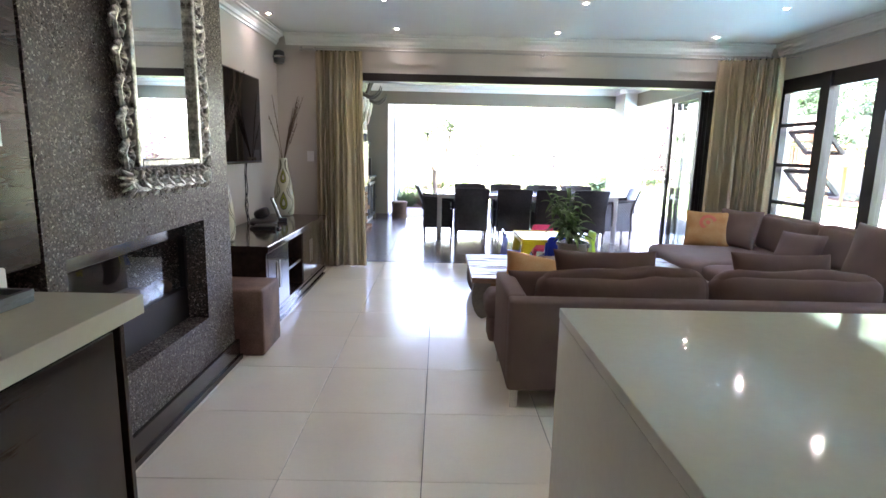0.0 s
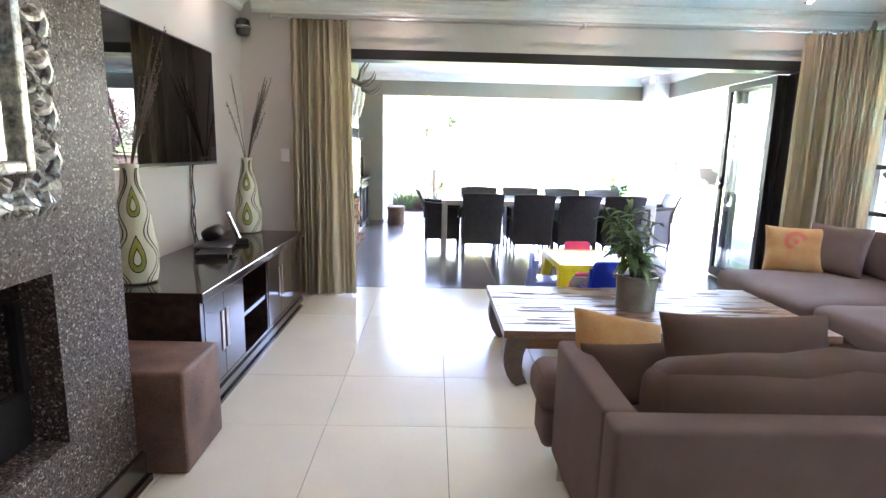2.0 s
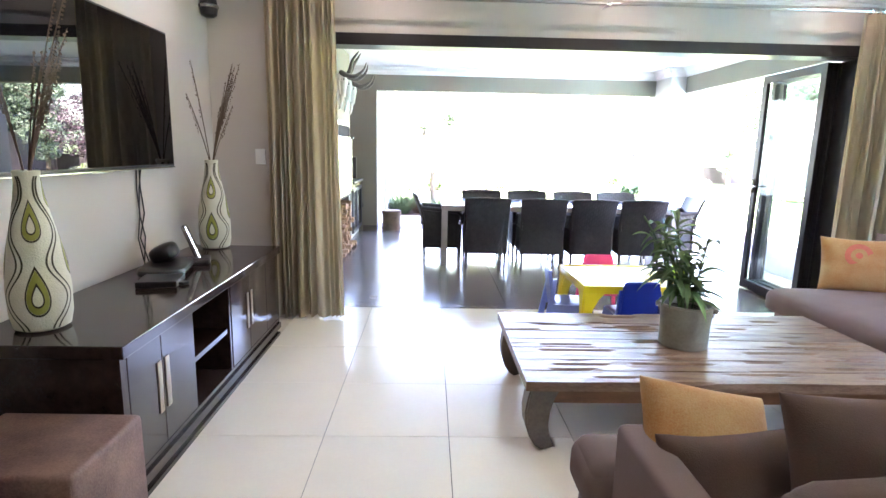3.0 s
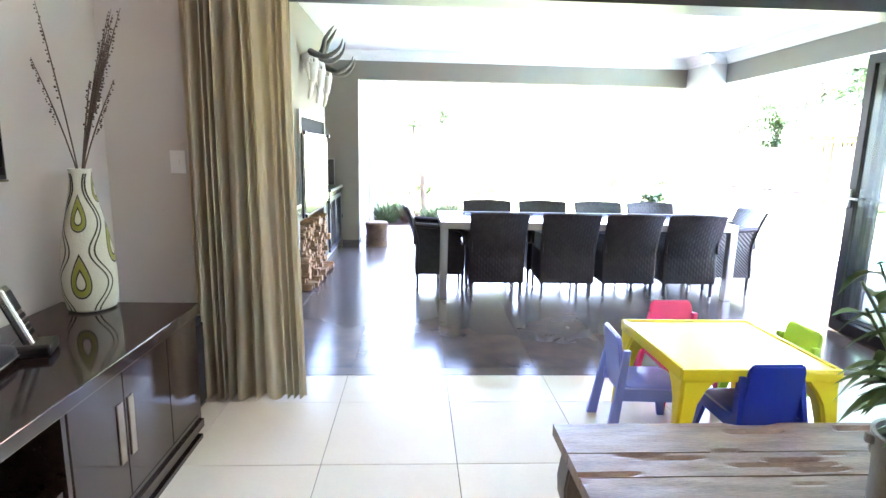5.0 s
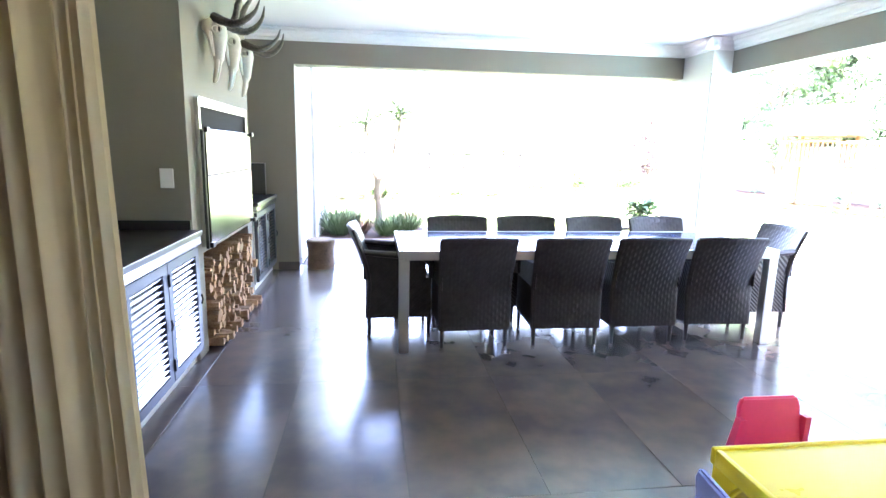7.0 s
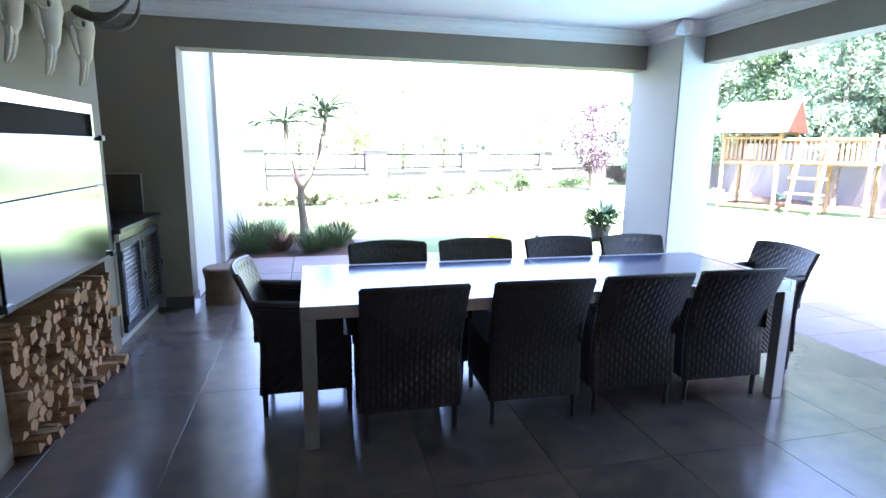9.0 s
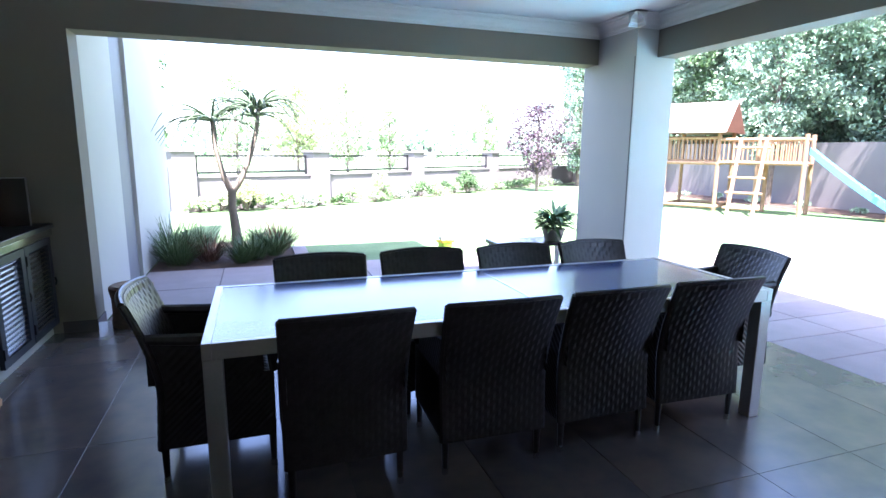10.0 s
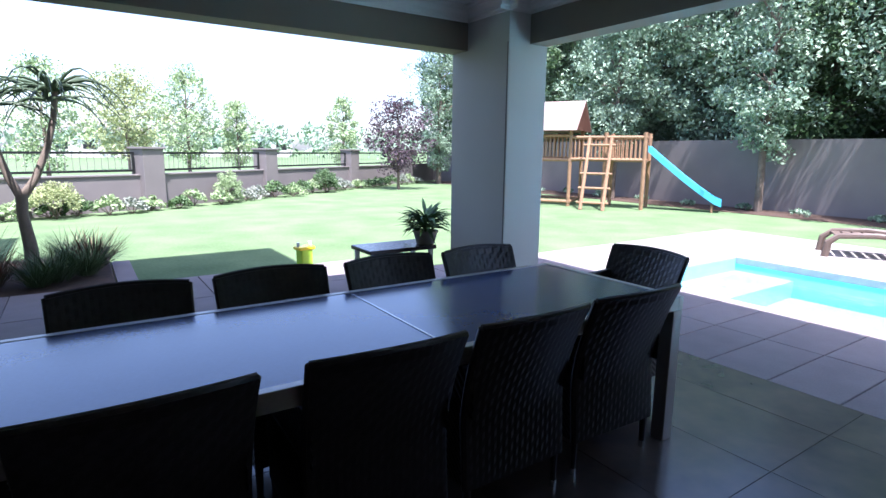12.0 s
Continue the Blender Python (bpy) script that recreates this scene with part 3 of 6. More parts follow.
for i in range(26):
    y = FY0 + 0.09 + i * 0.0385 + rnd.uniform(-0.01, 0.01)
    q = rnd.uniform(0.028, 0.042)
    o = part("fire_stone", pillow(bmesh.new(), q * 2, q * 2.3, q * 1.7, 2.2, 12, 8, 0.004, seed=i), M_PEB, breast, "pale rounded fire stone" if i == 0 else "", smooth=True)
    o.location = (BX - 0.19 - 0.05 * (i % 2) + rnd.uniform(-0.01, 0.01), y, FZ0 + 0.17 + q * 0.82)


# ---- carved mirror ----
def carved_mirror():
    t = thing("wall_mirror", BX + 0.004, 2.53, 1.155, 0, label="tall wall mirror in an openwork carved silver-leaf frame", category="mirror")
    hw, h, band = 0.425, 1.32, 0.15
    m_in = hw - band
    part("mirror_glass", boxm(0.012, 0.02, -m_in, m_in, band, h - band), M_MIRROR, t, "clear mirror glass")
    b = bmesh.new()
    for (ya, yb, za, zb) in ((-m_in - 0.035, -m_in, band - 0.035, h - band + 0.035), (m_in, m_in + 0.035, band - 0.035, h - band + 0.035), (-m_in, m_in, band - 0.035, band), (-m_in, m_in, h - band, h - band + 0.035)):
        box(b, 0.0, 0.05, ya, yb, za, zb, bevel=0.008)
    part("inner_moulding", b, M_SILVER, t)
    part("backing", boxm(0.0, 0.006, -m_in - 0.02, m_in + 0.02, band - 0.02, h - band + 0.02), M_BLACK, t)

    def scroll(b, c, r, turn, flip):
        """A leafy scroll: a curling rib that thins toward its eye, with lobes outside."""
        pts, rad = [], []
        for k in range(15):
            a = turn + flip * k * 0.42
            rr = r * (1 - k / 17)
            pts.append((0.03 + 0.012 * math.sin(k * 0.7), c[0] + rr * math.cos(a), c[1] + rr * math.sin(a)))
            rad.append(0.0165 * (1 - k / 24))
        tube(b, pts, rad, 6)
        for k in range(4):
            a = turn + flip * (k * 0.55 - 0.9)
            q0 = Vector((0.028, c[0] + r * 0.9 * math.cos(a), c[1] + r * 0.9 * math.sin(a)))
            q1 = q0 + Vector((0.012, 0.035 * math.cos(a - flip * 0.6), 0.035 * math.sin(a - flip * 0.6)))
            tube(b, [q0, q0.lerp(q1, 0.5) + Vector((0.01, 0, 0)), q1], [0.014, 0.012, 0.004], 6)

    mid = band / 2 - 0.012
    for side_name, n, place in (
        ("left", 9, lambda u: ((-hw + mid + 0.01, band * 0.6 + u * (h - band * 1.2)), math.pi)),
        ("right", 9, lambda u: ((hw - mid - 0.01, band * 0.6 + u * (h - band * 1.2)), 0.0)),
        ("bottom", 6, lambda u: ((-hw + band * 0.7 + u * (2 * hw - band * 1.4), mid + 0.006), -math.pi / 2)),
        ("top", 6, lambda u: ((-hw + band * 0.7 + u * (2 * hw - band * 1.4), h - mid - 0.006), math.pi / 2)),
    ):
        b = bmesh.new()
        for i in range(n):
            c, out = place((i + 0.5) / n)
            scroll(b, c, 0.058, out - 0.9, 1)
            scroll(b, (c[0] + (0.03 if side_name in ("bottom", "top") else 0), c[1] + (0 if side_name in ("bottom", "top") else 0.035)), 0.045, out + 0.5, -1)
            a = out
            q = Vector((0.03, c[0] + 0.045 * math.cos(a), c[1] + 0.045 * math.sin(a)))
            for s in (-0.5, 0, 0.5):
                tube(b, [q, q + Vector((0.01, 0.03 * math.cos(a + s), 0.03 * math.sin(a + s)))], [0.013, 0.004], 6)
        part("carved_side", b, M_SILVER, t, "carved openwork leaf scrolls", smooth=True, kind="stuff")
    b = bmesh.new()
    for sy in (-1, 1):
        for z in (band * 0.42, h - band * 0.42):
            for k in range(7):
                a = math.atan2((z - h / 2), sy * hw * 2.0) + (k - 3) * 0.42
                q = Vector((0.03, sy * (hw - 0.075), z))
                tube(b, [q, q + Vector((0.018, 0.035 * math.cos(a), 0.035 * math.sin(a))), q + Vector((0.0, 0.075 * math.cos(a), 0.075 * math.sin(a)))], [0.02, 0.014, 0.004], 6)
    part("corner_leaves", b, M_SILVER, t, "carved corner leaves", smooth=True, kind="stuff")
    return t


carved_mirror()


# ---- kitchen: counter, island, wall cabinet ----
counter = thing("kitchen_counter", -1.335, 0.05, 0, label="dark wood kitchen counter unit with a thick cream quartz top", category="kitchen counter")
b = boxm(-0.52, 0.48, -2.6, 1.33, 0.10, 0.885, bevel=0.003)
part("cabinet_body", b, M_WENGE, counter)
part("plinth", boxm(-0.52, 0.45, -2.6, 1.30, 0, 0.10), M_BLACK, counter, "black plinth")
part("counter_end_panel", boxm(-0.50, 0.505, 1.332, 1.352, 0, 0.885, bevel=0.002), M_WENGE, counter)
for i in range(4):
    y0 = -2.58 + i * 0.975
    d = part("door", boxm(0.482, 0.502, y0, y0 + 0.96, 0.11, 0.86, bevel=0.002), M_WENGE, counter)
    part("handle", boxm(0.518, 0.528, y0 + 0.46, y0 + 0.485, 0.40, 0.66, bevel=0.003), M_ALU, d, "brushed bar handle")
part("worktop", boxm(-0.52, 0.54, -2.6, 1.40, 0.886, 0.943, bevel=0.003), M_QUARTZ, counter, "thick cream quartz worktop")

island = thing("kitchen_island", 1.4, 0.35, 0, label="cream kitchen island with waterfall quartz sides and a smooth top", category="kitchen island")
part("worktop", boxm(-1.0, 1.3, -1.9, 1.085, 0.90, 0.93, bevel=0.003), M_QUARTZ, island)
part("waterfall_end", boxm(-0.998, -0.95, -1.898, 1.083, 0, 0.898, bevel=0.002), M_QUARTZ, island)
part("back_panel", boxm(-0.95, 1.298, 1.03, 1.08, 0, 0.898), M_QUARTZ, island)
part("cabinet_body", boxm(-0.948, 1.29, -1.7, 1.028, 0.1, 0.897), M_WENGE, island, "dark wood cabinets")
part("plinth", boxm(-0.94, 1.25, -1.6, 1.0, 0, 0.098), M_BLACK, island)

cab = thing("wall_cabinet", XL + 0.002, 1.69, 0.965, label="tall dark wood cupboard hung above the counter", category="cabinet")
part("body", boxm(0, 0.55, -2.4, 0, 0, CEIL - 0.97, bevel=0.002), M_WENGE, cab)
d = part("door", boxm(0.552, 0.572, -0.79, -0.01, 0.01, CEIL - 0.98, bevel=0.002), M_WENGE, cab)
d2 = part("door", boxm(0.552, 0.572, -1.59, -0.8, 0.01, CEIL - 1.0, bevel=0.002), M_WENGE, cab)
part("glass_insert", boxm(0.5725, 0.576, -0.52, -0.12, 0.385, 0.51), mat("frosted_panel", (0.35, 0.42, 0.42), 0.3), d, "pale frosted glass panel")

tray = thing("counter_tray", -1.25, 1.18, 0.9435, 0, label="grey rectangular tray with a low rim on the quartz counter", category="tray")
b = boxm(-0.30, 0.22, -0.45, 0.17, 0, 0.02, bevel=0.004)
box(b, -0.30, 0.22, 0.155, 0.17, 0.02, 0.035)
box(b, 0.205, 0.22, -0.45, 0.155, 0.02, 0.035)
part("tray_body", b, mat("tray_grey", (0.16, 0.17, 0.18), 0.4), tray)
cup = thing("white_jug", -1.40, 1.12, 0.964, label="small white ceramic jug on the grey tray", category="jug")
part("jug_body", lathe(bmesh.new(), [(0.03, 0), (0.05, 0.02), (0.055, 0.05), (0.035, 0.08), (0.03, 0.085)], 20), M_WHITE, cup, smooth=True)
part("jug_handle", tubem([(0.05, 0, 0.065), (0.08, 0, 0.055), (0.08, 0, 0.03), (0.05, 0, 0.02)], 0.006), M_WHITE, cup)
cable = thing("cable", -1.5, 1.3, 0.955, label="thin black cable curling down onto the counter", category="cable")
part("cord", tubem([(-0.25, 0.05, 0.16), (-0.1, 0.06, 0.15), (0.0, 0.03, 0.1), (0.08, 0.0, 0.02), (0.15, 0.06, 0.0)], 0.004, seg=6), M_BLACK, cable)
box2 = thing("socket_block", -1.20, 1.41, 0.944, label="white plug adaptor standing on the counter end", category="adaptor")
part("adaptor_body", boxm(-0.03, 0.03, -0.03, 0.03, -0.0, 0.07, bevel=0.006), M_WHITE, box2)

# ---- television, cabinet and what stands on it ----
tv = thing("television", XL + 0.002, 4.84, 1.222, label="large flat black wall-mounted television with a thin silver edge", category="television")
part("bracket", boxm(0, 0.02, -0.3, 0.3, 0.25, 0.6), M_BLACK, tv)
part("casing", boxm(0.02, 0.046, -0.755, 0.755, 0, 0.818, bevel=0.004), M_BLACK, tv)
part("screen", boxm(0.0465, 0.049, -0.742, 0.742, 0.016, 0.805), M_SCREEN, tv, "glossy black screen")
b = boxm(0.02, 0.05, -0.763, -0.7555, -0.008, 0.82)
box(b, 0.02, 0.05, -0.7555, 0.755, -0.008, -0.001)
part("silver_edge", b, M_STEEL, tv, "thin silver edge")
for k, (dy, sw) in enumerate(((0.25, 0.03), (0.31, -0.035), (0.28, 0.05))):
    c = thing("cable", XL + 0.012, 4.91 + dy, 0.655, label="thin black cable hanging from the television", category="cable", group="television cables")
    part("cord", tubem([(0.02, 0, 0.60), (0.004, sw * 0.5, 0.45), (0.004, sw, 0.3), (0.004, -sw * 0.3, 0.16), (0.01, sw, 0.0)], 0.004, seg=6), M_BLACK, c)

CY0, CY1, CX0, CX1, CZ = 3.83, 5.87, -1.80, -1.205, 0.655
media = thing("media_cabinet", (CX0 + CX1) / 2, (CY0 + CY1) / 2, 0, label="long low dark wood media cabinet with two doors and open shelves", category="cabinet")
hx, hy = (CX1 - CX0) / 2, (CY1 - CY0) / 2
part("top_board", boxm(-hx, hx + 0.02, -hy, hy, CZ - 0.05, CZ, bevel=0.004), M_GLOSS, media)
part("side_panel", boxm(-hx, hx, -hy + 0.01, -hy + 0.05, 0.09, CZ - 0.051), M_GLOSS, media)
part("side_panel", boxm(-hx, hx, hy - 0.05, hy - 0.01, 0.09, CZ - 0.051), M_GLOSS, media)
part("back_panel", boxm(-hx, -hx + 0.02, -hy + 0.051, hy - 0.051, 0.09, CZ - 0.051), M_GLOSS, media)
part("bottom_board", boxm(-hx + 0.021, hx, -hy + 0.051, hy - 0.051, 0.09, 0.12), M_GLOSS, media)
b = boxm(-hx, hx + 0.012, -hy + 0.03, hy - 0.03, 0.0, 0.02)
box(b, -hx + 0.02, hx - 0.005, -hy + 0.04, hy - 0.04, 0.02, 0.089)
box(b, hx - 0.004, hx + 0.012, -hy + 0.01, hy - 0.01, 0.05, 0.089)
part("plinth", b, M_GLOSS, media)
MY = (CY0 + CY1) / 2
for y0, y1, hyy in ((3.882, 4.13, 4.085), (4.134, 4.42, 4.15), (4.922, 5.22, 5.17), (5.224, 5.56, 5.24)):
    d = part("door", boxm(hx - 0.018, hx + 0.002, y0 - MY, y1 - MY, 0.125, CZ - 0.055, bevel=0.002), M_GLOSS, media)
    part("handle", boxm(hx + 0.003, hx + 0.007, hyy - MY, hyy - MY + 0.035, 0.27, 0.49, bevel=0.0015), M_HANDLE, d, "slim bronze strip handle")
part("end_panel", boxm(hx - 0.018, hx + 0.002, 5.564 - MY, hy - 0.052, 0.125, CZ - 0.055, bevel=0.002), M_GLOSS, media)
for e in (4.424, 4.898):
    part("divider", boxm(-hx + 0.021, hx - 0.002, e - MY, e - MY + 0.02, 0.121, CZ - 0.051), M_GLOSS, media)
part("shelf", boxm(-hx + 0.021, hx - 0.01, 4.446 - MY, 4.896 - MY, 0.34, 0.365), M_GLOSS, media)


def vase(x, y, h, rot, seed):
    t = thing("vase", x, y, CZ + 0.001, rot, label="tall cream vase with olive teardrop pattern on the media cabinet", category="vase", group="patterned vases")
    prof = [(0.070, 0), (0.088, 0.01), (0.098, 0.06), (0.100, 0.16), (0.092, 0.26), (0.078, 0.34), (0.062, 0.42), (0.046, 0.50), (0.038, 0.57), (0.042, 0.60), (0.038, 0.602), (0.032, 0.59)]
    prof = [(r * 1.05, z * h / 0.602) for r, z in prof]

    def rad(z):
        for (r0, z0), (r1, z1) in zip(prof, prof[1:]):
            if z0 <= z <= z1:
                return r0 + (r1 - r0) * (z - z0) / max(z1 - z0, 1e-6)
        return 0.04
    body = part("vase_body", lathe(bmesh.new(), prof, 48), mat_vase, t, "cream dotted ceramic body", smooth=True)

    def surf(a, z, out):
        r = rad(z) + out
        return Vector((r * math.cos(a), r * math.sin(a), z))

    def drop(b, a0, z0, w, hh, out, inner):
        ring_o, ring_i = [], []
        for k in range(28):
            q = 2 * math.pi * k / 28
            def p(s):
                yy = -math.cos(q)
                xx = math.sin(q) * (1.0 - 0.5 * (yy + 1)) ** 0.55 if yy > -1 else 0
                return surf(a0 + s * w * xx / rad(z0), z0 + hh * s * (yy * 0.5 + 0.15), out)
            ring_o.append(b.verts.new(p(1)))
            ring_i.append(b.verts.new(p(inner)))
        for k in range(28):
            b.faces.new((ring_o[k], ring_o[(k + 1) % 28], ring_i[(k + 1) % 28], ring_i[k]))

    for i in range(4):
        for zf in ((0.22, 0.66) if i % 2 == 0 else (0.44, 0.84)):
            a0 = math.pi * i / 2 + seed
            z0 = h * zf
            s = rad(z0) / 0.1
            w, hh = 0.052 * s ** 0.8, 0.19 * s ** 0.5
            for nm, mt, f, out, inner in (("teardrop_outline", M_VDARK, 1.0, 0.0012, 0.88), ("olive_teardrop", M_VOLIVE, 0.87, 0.0010, 0.55), ("teardrop_outline", M_VDARK, 0.5, 0.0013, 0.78)):
                b = bmesh.new()
                drop(b, a0, z0, w * f, hh * f, out, inner)
                bmesh.ops.recalc_face_normals(b, faces=b.faces)
                part(nm, b, mt, body)
    for i in range(4):
        for side in (-1, 1):
            prev, b = None, bmesh.new()
            for k in range(41):
                z = 0.01 + (h - 0.03) * k / 40
                a = math.pi * (i + 0.5) / 2 + seed + side * 0.10 + 0.30 * math.cos(z / h * 14.3 - 3.1) * (1 if i % 2 == 0 else -1)
                wv = 0.0035 / rad(z)
                cur = (b.verts.new(surf(a - wv, z, 0.0016)), b.verts.new(surf(a + wv, z, 0.0016)))
                if prev:
                    b.faces.new((prev[0], prev[1], cur[1], cur[0]))
                prev = cur
            bmesh.ops.recalc_face_normals(b, faces=b.faces)
            part("wavy_line", b, M_VDARK, body)
    rnd = random.Random(seed * 10)
    for i in range(13):
        a, lean = rnd.uniform(0, 6.28), rnd.uniform(0.01, 0.05) if i % 5 else 0.06
        L = rnd.uniform(0.38, 0.74)
        pts = [Vector((0, 0, h - 0.08))]
        for k in range(1, 6):
            f = k / 5
            bias = 0.15 * f ** 1.2 * L / 0.6 * (-0.6 if i in (0, 7) else 1)
            pts.append(Vector((lean * math.cos(a) * f ** 1.4 + bias * math.cos(radians(rot)), lean * math.sin(a) * f ** 1.4 - bias * math.sin(radians(rot)), h - 0.08 + L * f)))
        stem = part("dried_stem", tubem(pts, [0.0035, 0.003, 0.0028, 0.003, 0.0025, 0.001], 5), M_STEM, t, "thin dried dark stem" if i == 0 else "")
        dots = bmesh.new()
        for k in range(26):
            f = 0.50 + 0.50 * k / 26
            c = pts[0].lerp(pts[5], f) + Vector((rnd.uniform(-1, 1), rnd.uniform(-1, 1), 0)) * 0.006
            bmesh.ops.create_icosphere(dots, subdivisions=0, radius=rnd.uniform(0.003, 0.006), matrix=Matrix.Translation(c))
        part("seed_head", dots, M_STEM, stem, kind="stuff")
    return t


mat_vase = mat("cream_vase_glaze", (0.60, 0.57, 0.44), 0.55, scale=30, vary=0.05, fine=160, bump=0.6)
M_VDARK = mat("vase_dark_line", (0.035, 0.028, 0.012), 0.5)
M_VOLIVE = mat("vase_olive", (0.27, 0.27, 0.045), 0.5, vary=0.08)
M_STEM = mat("dried_stem_brown", (0.11, 0.075, 0.055), 0.9, vary=0.3)
vase(-1.60, 4.04, 0.60, 0, -1.02)
vase(-1.605, 5.775, 0.605, 50, 0.9)

dock = thing("speaker_dock", -1.58, 5.0, CZ + 0.001, 12, label="black speaker dock on the media cabinet", category="speaker dock")
b = pillow(bmesh.new(), 0.22, 0.36, 0.05, 4, 20, 10, 0, m=Matrix.Translation((0, 0, 0.025)))
part("dock_base", b, M_BLACK, dock, smooth=True)
part("dock_trim", boxm(0.10, 0.112, -0.13, 0.13, 0.012, 0.022, bevel=0.003), M_STEEL, dock, "silver trim strip")
part("dock_pod", pillow(bmesh.new(), 0.13, 0.17, 0.09, 3, 16, 10, 0, m=Matrix.Translation((-0.02, 0.06, 0.085)) @ Matrix.Rotation(-0.4, 4, "Y")), M_BLACK, dock, smooth=True)
part("disc_player", boxm(-0.05, 0.12, -0.34, -0.16, 0, 0.028, bevel=0.004), M_BLACK, dock)
ph = thing("cordless_phone", -1.50, 5.24, CZ + 0.001, 20, label="silver and black cordless phone upright in its cradle", category="phone")
part("cradle", boxm(-0.05, 0.05, -0.045, 0.045, 0, 0.03, bevel=0.008), M_BLACK, ph)
hm = Matrix.Translation((0, 0, 0.02)) @ Matrix.Rotation(-0.35, 4, "Y")
part("handset", boxm(-0.012, 0.014, -0.026, 0.026, 0, 0.17, bevel=0.008, m=hm), M_STEEL, ph, "silver handset")
b = bmesh.new()
box(b, 0.0145, 0.016, -0.018, 0.018, 0.10, 0.155, m=hm)
for r in range(4):
    for c in range(3):
        box(b, 0.0145, 0.0165, -0.017 + c * 0.013, -0.008 + c * 0.013, 0.03 + r * 0.016, 0.041 + r * 0.016, m=hm)
part("screen_and_keys", b, M_BLACK, ph, "dark screen and keys")
ph.scale = (1.3, 1.3, 1.3)
dock.scale = (1.12, 1.12, 1.12)
rem = thing("remote_control", -1.42, 4.74, CZ + 0.001, 70, label="flat black remote control lying on the cabinet", category="remote control")
part("remote_body", boxm(-0.022, 0.022, -0.08, 0.08, 0, 0.016, bevel=0.005), M_BLACK, rem)

spk = thing("wall_speaker", XL + 0.06, YI - 0.10, 2.36, 45, label="small round black satellite speaker high in the corner", category="speaker")
part("speaker_body", lathe(bmesh.new(), [(0.03, -0.075), (0.055, -0.06), (0.065, 0), (0.055, 0.06), (0.03, 0.075)], 20), M_BLACK, spk, smooth=True)
part("speaker_ring", lathe(bmesh.new(), [(0.066, -0.012), (0.071, 0), (0.066, 0.012)], 20, caps=False), M_STEEL, spk, "steel band")
part("speaker_arm", tubem([(0, 0, 0), (-0.07, 0.0, 0.0)], 0.012), M_BLACK, spk)


def switch_plate(x, y, z, rz):
    t = thing("light_switch", x, y, z, rz, label="white rectangular light switch plate on the wall", category="light switch")
    part("plate", boxm(-0.04, 0.04, -0.008, 0, -0.06, 0.06, bevel=0.003), M_WHITE, t)
    part("rocker", boxm(-0.01, 0.01, -0.012, -0.0085, -0.012, 0.012, bevel=0.001), M_WHITE, t)
    return t


switch_plate(-1.453, YI - 0.001, 1.277, 0)

sub = thing("subwoofer", -1.52, 6.05, 0, label="black box-shaped subwoofer on the floor beside the media cabinet", category="speaker")
part("case", boxm(-0.22, 0.22, -0.12, 0.12, 0.02, 0.50, bevel=0.006), M_BLACK, sub)
part("grille", boxm(0.2205, 0.232, -0.105, 0.105, 0.05, 0.47, bevel=0.004), mat("speaker_cloth_black", (0.018, 0.018, 0.02), 0.9, bump=0.3, fine=500), sub, "black cloth grille")
for p in (-1, 1):
    for q in (-1, 1):
        part("foot", tubem([(p * 0.18, q * 0.09, 0), (p * 0.18, q * 0.09, 0.02)], 0.018), M_BLACK, sub)

# ---- ottoman ----
ott = thing("ottoman", -1.32, 3.555, 0, 0, label="square brown cowhide leather ottoman cube beside the media cabinet", category="ottoman")
b = boxm(-0.235, 0.235, -0.19, 0.19, 0.0, 0.45, bevel=0.018, seg=4)
for v in b.verts:
    v.co += Vector(noise.noise_vector(v.co * 4)) * 0.006
part("cube", b, M_LEATHER, ott, smooth=True)
for s in (-1, 1):
    for q in (-1, 1):
        part("seam", tubem([(s * 0.226, q * 0.186, 0.03), (s * 0.226, q * 0.186, 0.425)], 0.003, 5), M_LEATHER, ott, "stitched corner seam")


# ---- sofa ----
sofa = thing("corner_sofa", 2.2, 3.6, 0, label="large L-shaped taupe suede corner sofa facing the coffee table", category="sofa")


def sp(name, bm, m=None, label="", smooth=True):
    ob = part(name, bm, m or M_SOFA, sofa, label, smooth=smooth)
    ob.matrix_parent_inverse = sofa.matrix_basis.inverted()
    return ob


sp("back_frame", boxm(0.435, 3.84, 2.68, 2.80, 0.10, 0.605, bevel=0.02, seg=3))
sp("arm", boxm(0.436, 0.545, 2.802, 3.42, 0.10, 0.604, bevel=0.02, seg=3))
sp("side_back_frame", boxm(3.69, 3.84, 2.815, 5.95, 0.10, 0.66, bevel=0.02, seg=3))
sp("base", boxm(0.55, 3.68, 2.81, 3.64, 0.10, 0.27, bevel=0.03, seg=3))
sp("base", boxm(0.40, 0.62, 3.43, 3.635, 0.10, 0.265, bevel=0.03, seg=3))
sp("base", boxm(2.47, 3.68, 3.61, 5.85, 0.10, 0.27, bevel=0.03, seg=3))
for x0, x1, y0, y1 in ((0.555, 1.55, 2.90, 3.70), (1.56, 2.66, 2.90, 3.70), (2.42, 3.68, 3.71, 4.72), (2.34, 3.68, 4.73, 5.80), (0.375, 0.66, 3.435, 3.70)):
    c = rounded(x1 - x0, y1 - y0, 0.16, 0.06, (0, 0, 0.022), 14, 0.008, m=Matrix.Translation(((x0 + x1) / 2, (y0 + y1) / 2, 0.34)), seed=int(x0 * 10 + y0))
    sp("seat_cushion", c)
